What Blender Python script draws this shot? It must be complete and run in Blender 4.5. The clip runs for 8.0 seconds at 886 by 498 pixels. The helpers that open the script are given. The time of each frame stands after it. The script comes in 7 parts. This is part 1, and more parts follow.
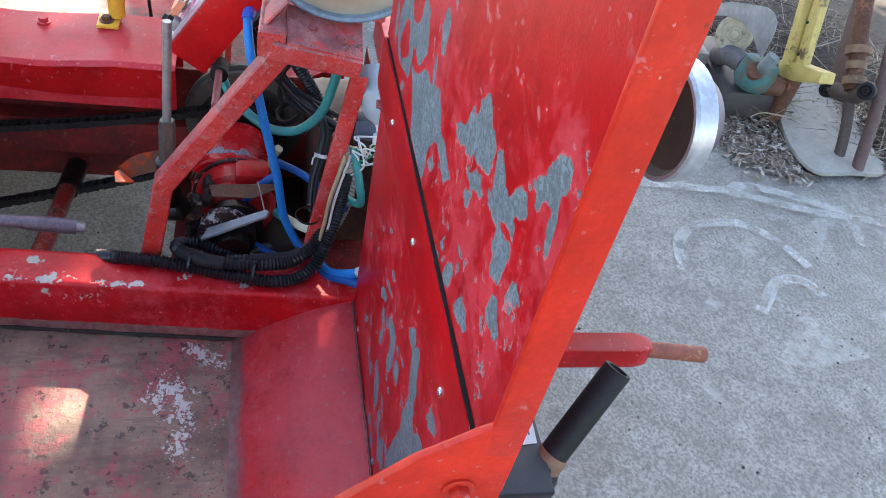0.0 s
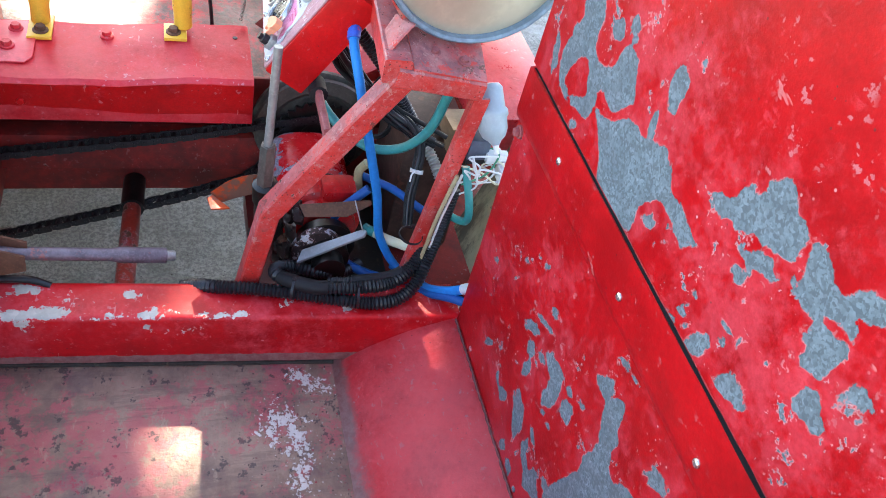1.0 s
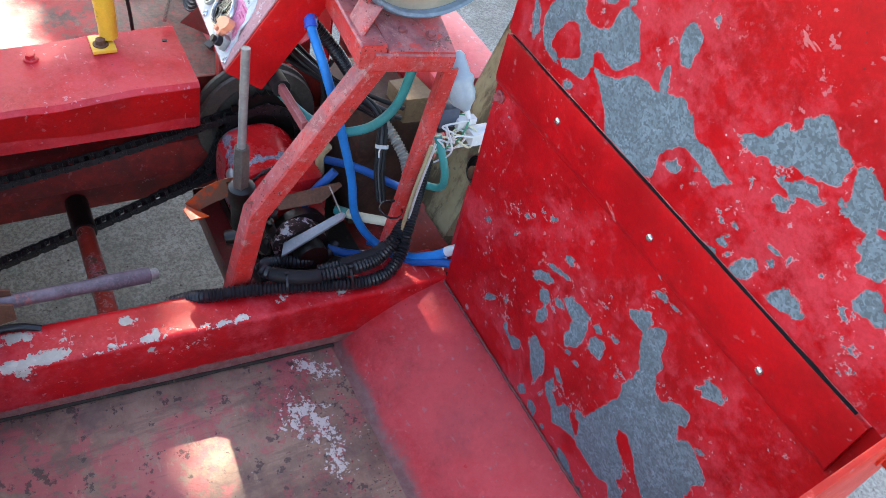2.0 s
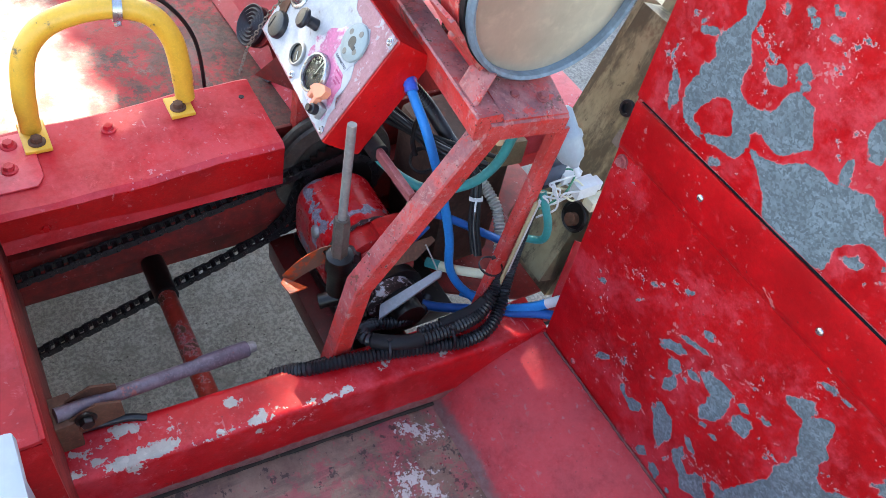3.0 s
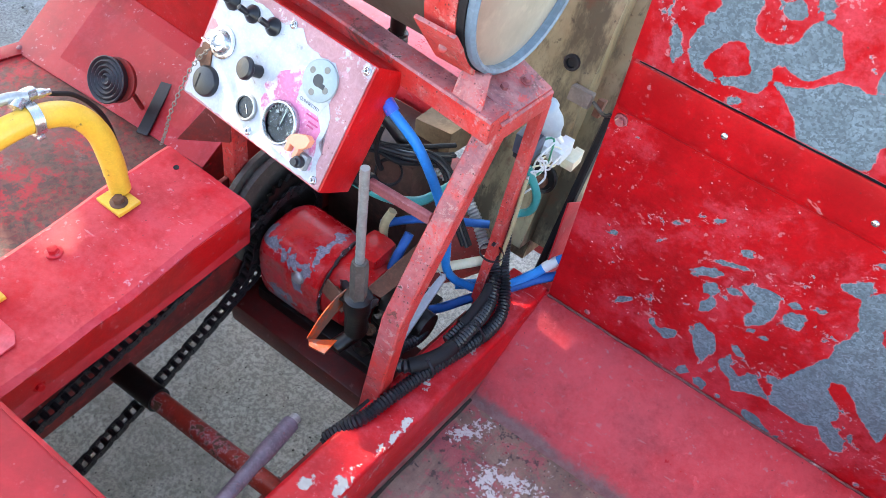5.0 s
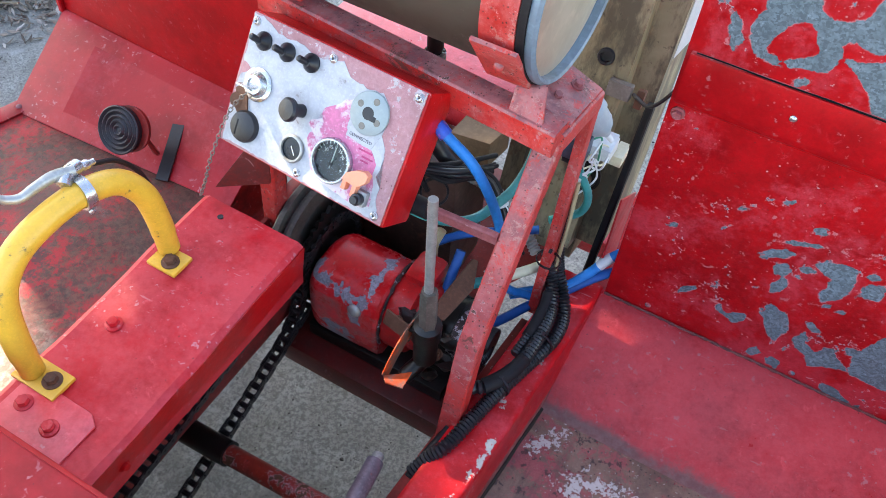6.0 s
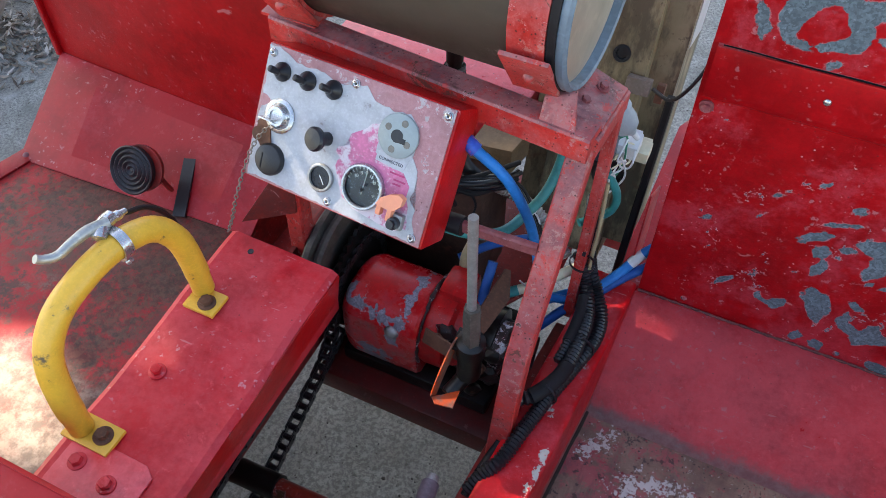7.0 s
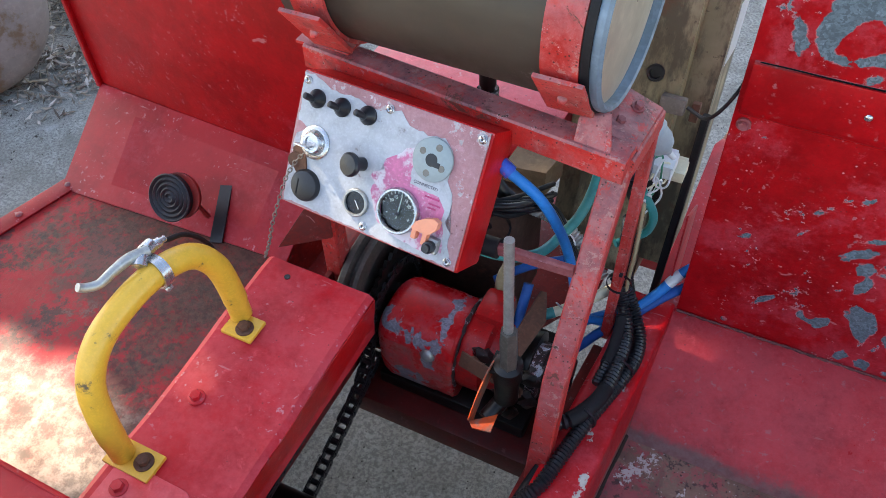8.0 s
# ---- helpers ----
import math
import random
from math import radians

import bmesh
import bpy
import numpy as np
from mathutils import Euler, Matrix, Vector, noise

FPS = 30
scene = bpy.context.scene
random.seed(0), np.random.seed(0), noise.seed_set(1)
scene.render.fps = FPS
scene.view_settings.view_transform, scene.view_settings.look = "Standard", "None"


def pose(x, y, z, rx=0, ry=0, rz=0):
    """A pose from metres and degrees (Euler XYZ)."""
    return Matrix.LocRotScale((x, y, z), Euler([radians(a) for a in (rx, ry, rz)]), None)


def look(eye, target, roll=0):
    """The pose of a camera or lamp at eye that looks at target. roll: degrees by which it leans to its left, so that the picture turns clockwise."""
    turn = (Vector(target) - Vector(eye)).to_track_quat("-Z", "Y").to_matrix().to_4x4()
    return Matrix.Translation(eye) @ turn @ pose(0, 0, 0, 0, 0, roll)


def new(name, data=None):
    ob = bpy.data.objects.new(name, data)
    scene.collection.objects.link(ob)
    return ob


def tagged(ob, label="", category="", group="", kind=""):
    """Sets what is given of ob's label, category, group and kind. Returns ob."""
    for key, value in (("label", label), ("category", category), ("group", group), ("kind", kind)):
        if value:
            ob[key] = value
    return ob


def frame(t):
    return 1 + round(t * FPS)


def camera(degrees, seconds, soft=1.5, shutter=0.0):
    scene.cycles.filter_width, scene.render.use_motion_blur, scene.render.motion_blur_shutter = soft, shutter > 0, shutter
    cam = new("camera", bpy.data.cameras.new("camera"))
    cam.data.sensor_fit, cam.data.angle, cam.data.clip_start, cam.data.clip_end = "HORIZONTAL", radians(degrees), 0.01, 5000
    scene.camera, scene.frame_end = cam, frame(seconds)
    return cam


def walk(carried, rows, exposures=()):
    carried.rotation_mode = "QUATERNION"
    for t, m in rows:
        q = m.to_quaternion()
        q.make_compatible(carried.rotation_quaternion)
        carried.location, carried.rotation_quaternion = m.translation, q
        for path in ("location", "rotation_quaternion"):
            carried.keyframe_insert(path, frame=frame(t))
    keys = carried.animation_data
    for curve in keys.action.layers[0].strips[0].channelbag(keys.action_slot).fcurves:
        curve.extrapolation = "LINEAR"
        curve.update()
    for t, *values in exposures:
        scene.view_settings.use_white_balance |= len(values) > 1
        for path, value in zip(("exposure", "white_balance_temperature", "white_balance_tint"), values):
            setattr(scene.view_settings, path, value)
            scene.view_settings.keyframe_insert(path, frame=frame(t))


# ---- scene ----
cam = camera(57.8, 8.0, soft=0.3)
PATH = [
    (0, (0.877, -0.163, 1.456), (-0.533, 0.333, 0.127), 14.9),
    (0.5, (0.769, -0.277, 1.455), (-0.581, 0.232, 0.07), 15.6),
    (1, (0.745, -0.39, 1.465), (-0.556, 0.225, 0.076), 16.5),
    (1.2, (0.75, -0.446, 1.476), (-0.499, 0.246, 0.075), 16.0),
    (2.3, (0.633, -0.583, 1.493), (-0.444, 0.32, 0.071), 15.5),
    (2.5, (0.587, -0.602, 1.503), (-0.484, 0.29, 0.069), 15.1),
    (3, (0.493, -0.626, 1.52), (-0.545, 0.222, 0.035), 13.0),
    (3.5, (0.442, -0.689, 1.548), (-0.515, 0.261, 0.071), 7.9),
    (4, (0.391, -0.775, 1.549), (-0.312, 0.352, 0.054), 10.7),
    (4.5, (0.314, -0.794, 1.532), (-0.315, 0.372, 0.034), 11.1),
    (5, (0.232, -0.792, 1.526), (-0.389, 0.356, 0.011), 10.6),
    (5.2, (0.202, -0.801, 1.529), (-0.412, 0.348, 0.012), 9.2),
    (6.3, (0.091, -0.807, 1.526), (-0.458, 0.346, -0.013), 2.8),
    (6.5, (0.081, -0.802, 1.53), (-0.463, 0.354, -0.008), 1.2),
    (7, (0.052, -0.809, 1.531), (-0.501, 0.345, -0.007), -0.1),
    (7.5, (0.043, -0.812, 1.531), (-0.559, 0.341, 0.011), -2.3),
    (8, (0.047, -0.808, 1.531), (-0.595, 0.347, 0.03), -3.5),
]
walk(cam, [(t, look(eye, target, roll)) for t, eye, target, roll in PATH], [(0.0, 2.36, 7300, 12), (0.5, 2.74, 7300, 10), (1.0, 2.88, 7300, 10), (2.5, 2.48, 7400, 11), (3.0, 2.58, 7400, 11), (3.5, 2.54, 7500, 11), (4.5, 3.08, 7400, 11), (5.0, 3.00, 7400, 11), (6.5, 2.28, 7600, 12), (7.2, 1.95, 7600, 12), (8.0, 2.06, 7600, 12)])

# ---- light ----
world = bpy.data.worlds.new("sky")
scene.world = world
world.use_nodes = True
wn = world.node_tree
sky = wn.nodes.new("ShaderNodeTexSky")
sky.sky_type = "NISHITA"
sky.sun_disc = False
SUN_EL, SUN_AZ = 40.0, 77.0  # height, and degrees from +Y towards -X
sky.sun_elevation, sky.sun_rotation = radians(SUN_EL), radians(-SUN_AZ)
wn.links.new(sky.outputs[0], wn.nodes["Background"].inputs[0])
wn.nodes["Background"].inputs[1].default_value = 0.15
TO_SUN = Vector((-math.sin(radians(SUN_AZ)) * math.cos(radians(SUN_EL)), math.cos(radians(SUN_AZ)) * math.cos(radians(SUN_EL)), math.sin(radians(SUN_EL))))
sun = new("sun", bpy.data.lights.new("sun", "SUN"))
sun.data.energy, sun.data.angle, sun.data.color = 5.0, radians(0.53), (1.0, 0.93, 0.82)
sun.matrix_world = look(TO_SUN * 20, (0, 0, 0))


# ---- materials ----
class Nodes:
    """A material with short calls for its nodes."""

    def __init__(self, name):
        self.mat = bpy.data.materials.new(name)
        self.mat.use_nodes = True
        self.tree = self.mat.node_tree
        self.bsdf = self.tree.nodes["Principled BSDF"]
        self.pos = self.add("ShaderNodeTexCoord").outputs["Object"]

    def add(self, kind):
        return self.tree.nodes.new(kind)

    def field(self, name):
        n = self.add("ShaderNodeAttribute")
        n.attribute_name = name
        return n.outputs["Fac"]

    def link(self, a, b):
        self.tree.links.new(a, b)

    def put(self, socket, value):
        if hasattr(value, "is_linked"):
            self.link(value, socket)
        else:
            socket.default_value = value

    def noise(self, scale, detail=4, rough=0.6, vec=None, distort=0.0):
        n = self.add("ShaderNodeTexNoise")
        self.link(vec or self.pos, n.inputs["Vector"])
        n.inputs["Scale"].default_value, n.inputs["Detail"].default_value = scale, detail
        n.inputs["Roughness"].default_value, n.inputs["Distortion"].default_value = rough, distort
        return n.outputs["Fac"]

    def voronoi(self, scale, vec=None, out="Distance"):
        n = self.add("ShaderNodeTexVoronoi")
        self.link(vec or self.pos, n.inputs["Vector"])
        n.inputs["Scale"].default_value = scale
        return n.outputs[out]

    def stretch(self, x, y, z):
        n = self.add("ShaderNodeMapping")
        self.link(self.pos, n.inputs["Vector"])
        n.inputs["Scale"].default_value = (x, y, z)
        return n.outputs[0]

    def ramp(self, fac, lo, hi, a=0.0, b=1.0):
        n = self.add("ShaderNodeMapRange")
        n.interpolation_type = "SMOOTHSTEP"
        self.put(n.inputs[0], fac)
        for i, v in enumerate((lo, hi, a, b)):
            n.inputs[i + 1].default_value = v
        return n.outputs[0]

    def math(self, op, a, b=0.0):
        n = self.add("ShaderNodeMath")
        n.operation = op
        self.put(n.inputs[0], a)
        self.put(n.inputs[1], b)
        return n.outputs[0]

    def mix(self, fac, a, b):
        n = self.add("ShaderNodeMix")
        n.data_type = "RGBA"
        self.put(n.inputs[0], fac)
        for socket, v in ((n.inputs[6], a), (n.inputs[7], b)):
            self.put(socket, (*v, 1) if isinstance(v, tuple) and len(v) == 3 else v)
        return n.outputs[2]

    def bump(self, height, strength, distance=0.002, normal=None):
        n = self.add("ShaderNodeBump")
        self.put(n.inputs["Height"], height)
        n.inputs["Strength"].default_value, n.inputs["Distance"].default_value = strength, distance
        if normal:
            self.link(normal, n.inputs["Normal"])
        return n.outputs[0]

    def done(self, color, rough=0.5, metal=0.0, normal=None, spec=0.5):
        b = self.bsdf
        self.put(b.inputs["Base Color"], (*color, 1) if isinstance(color, tuple) and len(color) == 3 else color)
        self.put(b.inputs["Roughness"], rough)
        self.put(b.inputs["Metallic"], metal)
        b.inputs["Specular IOR Level"].default_value = spec
        if normal:
            self.link(normal, b.inputs["Normal"])
        return self.mat


def red_paint(name, base=(0.50, 0.005, 0.010), fade=0.3, chip=0.0, dirt=0.2, gloss=0.4, under=(0.22, 0.24, 0.26), field=False, rust=0.0, flakes=1.0, pale_tone=(0.52, 0.055, 0.080), dust=0.0, spec=0.28, pricks=0.15, spangle=False, soil_edge=(0.36, 0.72), ragged=1.0, pitted=False, grainy=0.30):
    """Old red enamel: fade is the share gone pink and chalky, chip the share flaked to the metal, dirt the share grimed."""
    m = Nodes(name)
    big, mid, fine = m.noise(5, 5), m.noise(30, 8, 0.72), m.noise(330, 3)
    col = m.mix(m.ramp(m.noise(9, 6, 0.7), 0.38, 0.66), base, tuple(c * 0.66 for c in base))
    chalk = m.math("ADD", m.math("MULTIPLY", big, 0.42), m.math("ADD", m.math("MULTIPLY", mid, 0.36), m.math("MULTIPLY", m.noise(110, 4, 0.7), 0.22)))
    near = m.ramp(m.field("flaked"), 0.0, 0.06, 1.0, 0.0) if field else 0.0
    if field:
        chalk = m.math("ADD", chalk, m.math("MULTIPLY", near, 0.07))
    pale = m.ramp(chalk, 0.62 - fade * 0.34, 0.70 - fade * 0.16)
    col = m.mix(m.math("MULTIPLY", pale, 0.62), col, pale_tone)
    specks = m.ramp(m.noise(95, 3, 0.6), 0.62, 0.68)
    specks = m.math("MULTIPLY", specks, m.ramp(m.noise(11, 3), 0.44, 0.60))
    col = m.mix(m.math("MULTIPLY", specks, 0.30 + 0.4 * fade), col, (0.60, 0.34, 0.37))
    grime = m.ramp(m.math("ADD", m.math("MULTIPLY", m.noise(3.5, 5, 0.7), 0.5), m.math("MULTIPLY", mid, 0.5)), 0.70 - dirt * 0.42, 0.82 - dirt * 0.30)
    col = m.mix(m.math("MULTIPLY", grime, 0.72), col, (0.050, 0.026, 0.023))
    dots = m.ramp(m.voronoi(115 if pitted else 70), 0.06, 0.20 if pitted else 0.09, 1.0, 0.0)
    dots = m.math("MULTIPLY", dots, m.ramp(m.noise(16 if pitted else 7, 4), 0.44, 0.56))
    col = m.mix(m.math("MULTIPLY", dots, 0.7), col, (0.07, 0.025, 0.025))
    grain = m.ramp(m.noise(190, 5, 0.75), 0.36, 0.64)
    col = m.mix(m.math("MULTIPLY", grain, grainy), col, tuple(c * 0.50 for c in base))
    smear = m.ramp(m.noise(48, 6, 0.75, distort=0.5), 0.58, 0.70)
    col = m.mix(m.math("MULTIPLY", smear, 0.12 + 0.4 * fade), col, tuple(min(1.0, c * 1.25 + 0.03) for c in pale_tone))
    prick = m.math("MULTIPLY", m.ramp(m.voronoi(90), 0.08, 0.15, 1.0, 0.0), m.ramp(m.noise(13, 4, 0.6), 0.54, 0.66))
    col = m.mix(m.math("MULTIPLY", prick, pricks), col, (0.66, 0.42, 0.44))
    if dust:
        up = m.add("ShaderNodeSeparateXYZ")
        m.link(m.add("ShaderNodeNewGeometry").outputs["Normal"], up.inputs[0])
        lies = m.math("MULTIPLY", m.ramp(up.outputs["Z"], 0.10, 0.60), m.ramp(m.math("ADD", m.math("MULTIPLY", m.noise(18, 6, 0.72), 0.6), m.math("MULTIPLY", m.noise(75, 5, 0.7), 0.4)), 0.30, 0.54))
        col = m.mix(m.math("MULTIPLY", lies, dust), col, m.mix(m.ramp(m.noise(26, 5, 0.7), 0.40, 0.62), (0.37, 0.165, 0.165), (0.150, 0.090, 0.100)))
        fresh = m.ramp(m.noise(24, 6, 0.75, distort=0.4), 0.58, 0.63)
        col = m.mix(m.math("MULTIPLY", fresh, 0.65), col, (0.60, 0.032, 0.022))
        scuff = m.math("MULTIPLY", m.ramp(m.noise(70, 6, 0.78), 0.56, 0.61), m.ramp(m.noise(10, 4, 0.6), 0.40, 0.55))
        col = m.mix(m.math("MULTIPLY", scuff, 0.6), col, (0.44, 0.24, 0.21))
        speck = m.math("MULTIPLY", m.ramp(m.voronoi(150), 0.10, 0.24, 1.0, 0.0), m.ramp(m.noise(17, 4, 0.6), 0.42, 0.56))
        col = m.mix(m.math("MULTIPLY", speck, 0.85), col, (0.055, 0.024, 0.020))
        rust_run = m.ramp(m.noise(13, 7, 0.78, distort=0.6), 0.60, 0.645)
        col = m.mix(m.math("MULTIPLY", rust_run, 0.85), col, (0.105, 0.048, 0.035))
    scratch = m.ramp(m.noise(14, 3, 0.6, vec=m.stretch(1.0, 9.0, 2.2), distort=0.4), 0.70, 0.72)
    col = m.mix(m.math("MULTIPLY", scratch, 0.30), col, (0.62, 0.36, 0.36))
    rough = m.math("ADD", m.math("ADD", m.math("MULTIPLY", pale, 0.20), gloss), m.math("MULTIPLY", m.math("SUBTRACT", mid, 0.5), 0.25))
    bump = m.math("MULTIPLY", fine, 0.25)
    bump = m.math("ADD", bump, m.math("MULTIPLY", mid, 0.6))
    if chip or field:
        small = m.math("SUBTRACT", m.math("ADD", m.math("MULTIPLY", m.noise(19 * flakes, 6, 0.7), 0.55), m.math("MULTIPLY", m.noise(105, 5, 0.7), 0.45)), 0.69 - chip * 0.3)
        if field:
            small = m.math("ADD", small, m.math("MULTIPLY", near, 0.062))
        mask = m.ramp(small, 0.0, 0.006)
        if field:
            edge = m.math("ADD", m.math("MULTIPLY", m.math("SUBTRACT", m.noise(30, 5, 0.65), 0.5), 0.013 * ragged), m.math("MULTIPLY", m.math("SUBTRACT", m.noise(110, 5, 0.7), 0.5), 0.013 * ragged))
            mask = m.math("MAXIMUM", mask, m.ramp(m.math("ADD", m.field("flaked"), edge), -0.0005, 0.0005, 1.0, 0.0))
            lip = m.ramp(m.math("ADD", m.field("flaked"), edge), 0.0003, 0.0014, 1.0, 0.0)
            col = m.mix(m.math("MULTIPLY", lip, m.ramp(m.noise(60, 3), 0.40, 0.62, 0.0, 0.45)), col, (0.60, 0.33, 0.35))
        cells = m.add("ShaderNodeSeparateColor")
        bent = m.add("ShaderNodeVectorMath")
        wob = m.add("ShaderNodeTexNoise")
        m.link(m.pos, wob.inputs["Vector"])
        wob.inputs["Scale"].default_value = 260
        bent.operation = "MULTIPLY_ADD"
        m.link(wob.outputs["Color"], bent.inputs[0])
        bent.inputs[1].default_value = (0.006, 0.006, 0.006)
        m.link(m.pos, bent.inputs[2])
        m.link(m.voronoi(360 if spangle else 60, vec=bent.outputs[0], out="Color"), cells.inputs[0])
        metal = m.mix(m.ramp(cells.outputs[0], 0.15, 0.9), tuple(c * (0.75 if spangle else 0.9) for c in under), tuple(c * (1.45 if spangle else 1.12) for c in under))
        metal = m.mix(m.math("MULTIPLY", m.ramp(m.noise(46, 5, 0.7), 0.35, 0.66), 0.6), metal, tuple(c * 0.72 for c in under))
        metal = m.mix(m.math("MULTIPLY", m.ramp(m.noise(150, 4, 0.7), 0.58, 0.70), 0.6), metal, tuple(min(0.8, c * (2.2 if spangle else 1.3)) for c in under))
        if rust:
            metal = m.mix(m.ramp(m.noise(30, 4), 0.6 - rust * 0.3, 0.75 - rust * 0.2), metal, (0.09, 0.035, 0.015))
        rim = m.math("MULTIPLY", m.math("SUBTRACT", m.ramp(small, -0.016, -0.002), mask), 0.6)
        col = m.mix(m.math("MAXIMUM", rim, 0.0), col, (0.62, 0.40, 0.42))
        col = m.mix(mask, col, metal)
        rough = m.math("ADD", rough, m.math("MULTIPLY", mask, 0.15))
        bump = m.math("SUBTRACT", bump, m.math("MULTIPLY", mask, 1.2))
    soil = m.ramp(m.math("ADD", m.field("soil"), m.math("MULTIPLY", m.math("SUBTRACT", m.noise(34, 7, 0.75), 0.5), 0.75)), *soil_edge)
    col = m.mix(m.math("MULTIPLY", soil, 0.75), col, m.mix(m.ramp(m.noise(60, 6, 0.75), 0.35, 0.65), (0.235, 0.20, 0.175), (0.12, 0.10, 0.088)))
    return m.done(col, rough, 0.0, m.bump(bump, 0.6, 0.0011), spec=spec)


def plain(name, color, rough=0.5, metal=0.0, vary=0.25, scale=30, wear=None, wear_share=0.0, bump=0.3, spec=0.5):
    """One material with grain, a second tone and, where given, a worn colour."""
    m = Nodes(name)
    col = m.mix(m.ramp(m.noise(scale, 5, 0.65), 0.3, 0.75), color, tuple(c * (1 - vary) for c in color))
    col = m.mix(m.math("MULTIPLY", m.ramp(m.noise(scale * 6, 3), 0.45, 0.75), 0.5), col, tuple(min(1, c * (1 + vary)) for c in color))
    if wear:
        col = m.mix(m.ramp(m.math("ADD", m.math("MULTIPLY", m.noise(scale * 0.5, 6, 0.7), 0.7), m.math("MULTIPLY", m.noise(scale * 3, 4), 0.3)), 0.70 - wear_share * 0.4, 0.76 - wear_share * 0.35), col, wear)
    r = m.math("ADD", m.math("MULTIPLY", m.noise(scale * 2, 4), 0.2), max(0.0, rough - 0.1))
    return m.done(col, r, metal, m.bump(m.noise(scale * 8, 3), bump, 0.0008), spec)


RED_PANEL = red_paint("red enamel flaked off galvanised sheet", base=(0.45, 0.004, 0.008), fade=0.30, chip=0.12, dirt=0.04, gloss=0.36, under=(0.108, 0.146, 0.172), field=True, pale_tone=(0.54, 0.050, 0.075), pricks=0.7, spangle=True, ragged=0.85)
RED_SHEET = red_paint("red enamel on sheet", base=(0.42, 0.005, 0.008), fade=0.16, chip=0.02, dirt=0.12, gloss=0.36)
# Paler than the far toe board's paint, standing in for stronger skylight.
RED_TOE = red_paint("dull red enamel paled for skylight", base=(0.72, 0.022, 0.034), fade=0.66, chip=0.0, dirt=0.06, gloss=0.30, pale_tone=(0.84, 0.120, 0.150), spec=0.75, grainy=0.08)
# The same paint, darkened for the weaker light on the far side.
RED_FAR_TOE = red_paint("dull red enamel darkened for weak light", base=(0.42, 0.016, 0.022), fade=0.36, chip=0.0, dirt=0.14, gloss=0.48, pale_tone=(0.45, 0.060, 0.076), spec=0.28, grainy=0.06)
RED_HUMP = red_paint("sun-dulled red enamel", base=(0.60, 0.014, 0.022), fade=0.60, chip=0.02, dirt=0.10, gloss=0.34, pale_tone=(0.64, 0.070, 0.086), spec=0.28, grainy=0.10)
RED_SILL = red_paint("red enamel scuffed to primer", base=(0.62, 0.007, 0.012), fade=0.40, chip=0.06, dirt=0.12, gloss=0.36, under=(0.50, 0.48, 0.42), flakes=0.8, field=True, pale_tone=(0.68, 0.075, 0.095), soil_edge=(0.44, 0.52), ragged=2.4, grainy=0.10)
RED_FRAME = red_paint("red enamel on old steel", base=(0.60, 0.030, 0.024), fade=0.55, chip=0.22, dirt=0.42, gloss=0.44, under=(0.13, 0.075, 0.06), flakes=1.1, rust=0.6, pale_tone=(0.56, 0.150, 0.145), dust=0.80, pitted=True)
RED_STRIP = red_paint("smooth red enamel strip", base=(0.46, 0.004, 0.008), fade=0.10, chip=0.03, dirt=0.05, gloss=0.34)
RED_BRIGHT = red_paint("bright red enamel", base=(0.58, 0.008, 0.010), fade=0.10, chip=0.10, dirt=0.05, gloss=0.32)
RED_RAIL = red_paint("orange red enamel", base=(0.60, 0.026, 0.012), fade=0.26, chip=0.20, dirt=0.10, gloss=0.34, under=(0.44, 0.24, 0.15), flakes=0.6, pale_tone=(0.62, 0.10, 0.07))
RED_GRIMY = red_paint("red enamel under oil and dust", base=(0.33, 0.028, 0.022), fade=0.18, chip=0.20, dirt=0.66, gloss=0.5, under=(0.10, 0.05, 0.03), rust=0.8)
MAUVE = red_paint("red enamel bleached to mauve", base=(0.30, 0.070, 0.075), fade=0.55, chip=0.16, dirt=0.25, gloss=0.46, under=(0.12, 0.07, 0.06), rust=0.5, pale_tone=(0.34, 0.15, 0.16), pitted=True)
RED_OILED = red_paint("red enamel black with oil", base=(0.15, 0.014, 0.012), fade=0.04, chip=0.12, dirt=0.72, gloss=0.32, under=(0.06, 0.035, 0.02), rust=0.6)
RED_MOTOR = red_paint("red enamel chipped off alloy", base=(0.68, 0.012, 0.016), fade=0.12, chip=0.10, dirt=0.30, gloss=0.26, under=(0.22, 0.21, 0.25), flakes=0.6, field=True, spangle=True, ragged=1.6)
FLAKY = red_paint("flaking grey and black", base=(0.03, 0.02, 0.02), fade=0.1, chip=0.5, dirt=0.6, under=(0.40, 0.42, 0.46), flakes=0.8)
BLACK = plain("black plastic", (0.014, 0.015, 0.019), 0.34, vary=0.3, spec=0.42)
RUBBER = plain("black rubber", (0.012, 0.012, 0.014), 0.6, vary=0.35, wear=(0.07, 0.065, 0.06), wear_share=0.12, spec=0.25)
SEAL = plain("dull black rubber strip", (0.006, 0.006, 0.007), 0.75, vary=0.3, spec=0.12)
GREASY_BROWN = plain("greasy brown steel", (0.075, 0.040, 0.030), 0.45, 0.0, vary=0.6, scale=18, wear=(0.12, 0.045, 0.030), wear_share=0.4, spec=0.35)
OILY = plain("oily black steel", (0.009, 0.008, 0.007), 0.36, 0.0, vary=0.5, wear=(0.060, 0.034, 0.024), wear_share=0.28, spec=0.4)
CHAIN = plain("greased black steel", (0.030, 0.028, 0.030), 0.30, 0.3, vary=0.5, wear=(0.075, 0.055, 0.045), wear_share=0.25, spec=0.6)
STEEL = plain("zinc-plated steel", (0.36, 0.37, 0.36), 0.42, 0.6, vary=0.3)
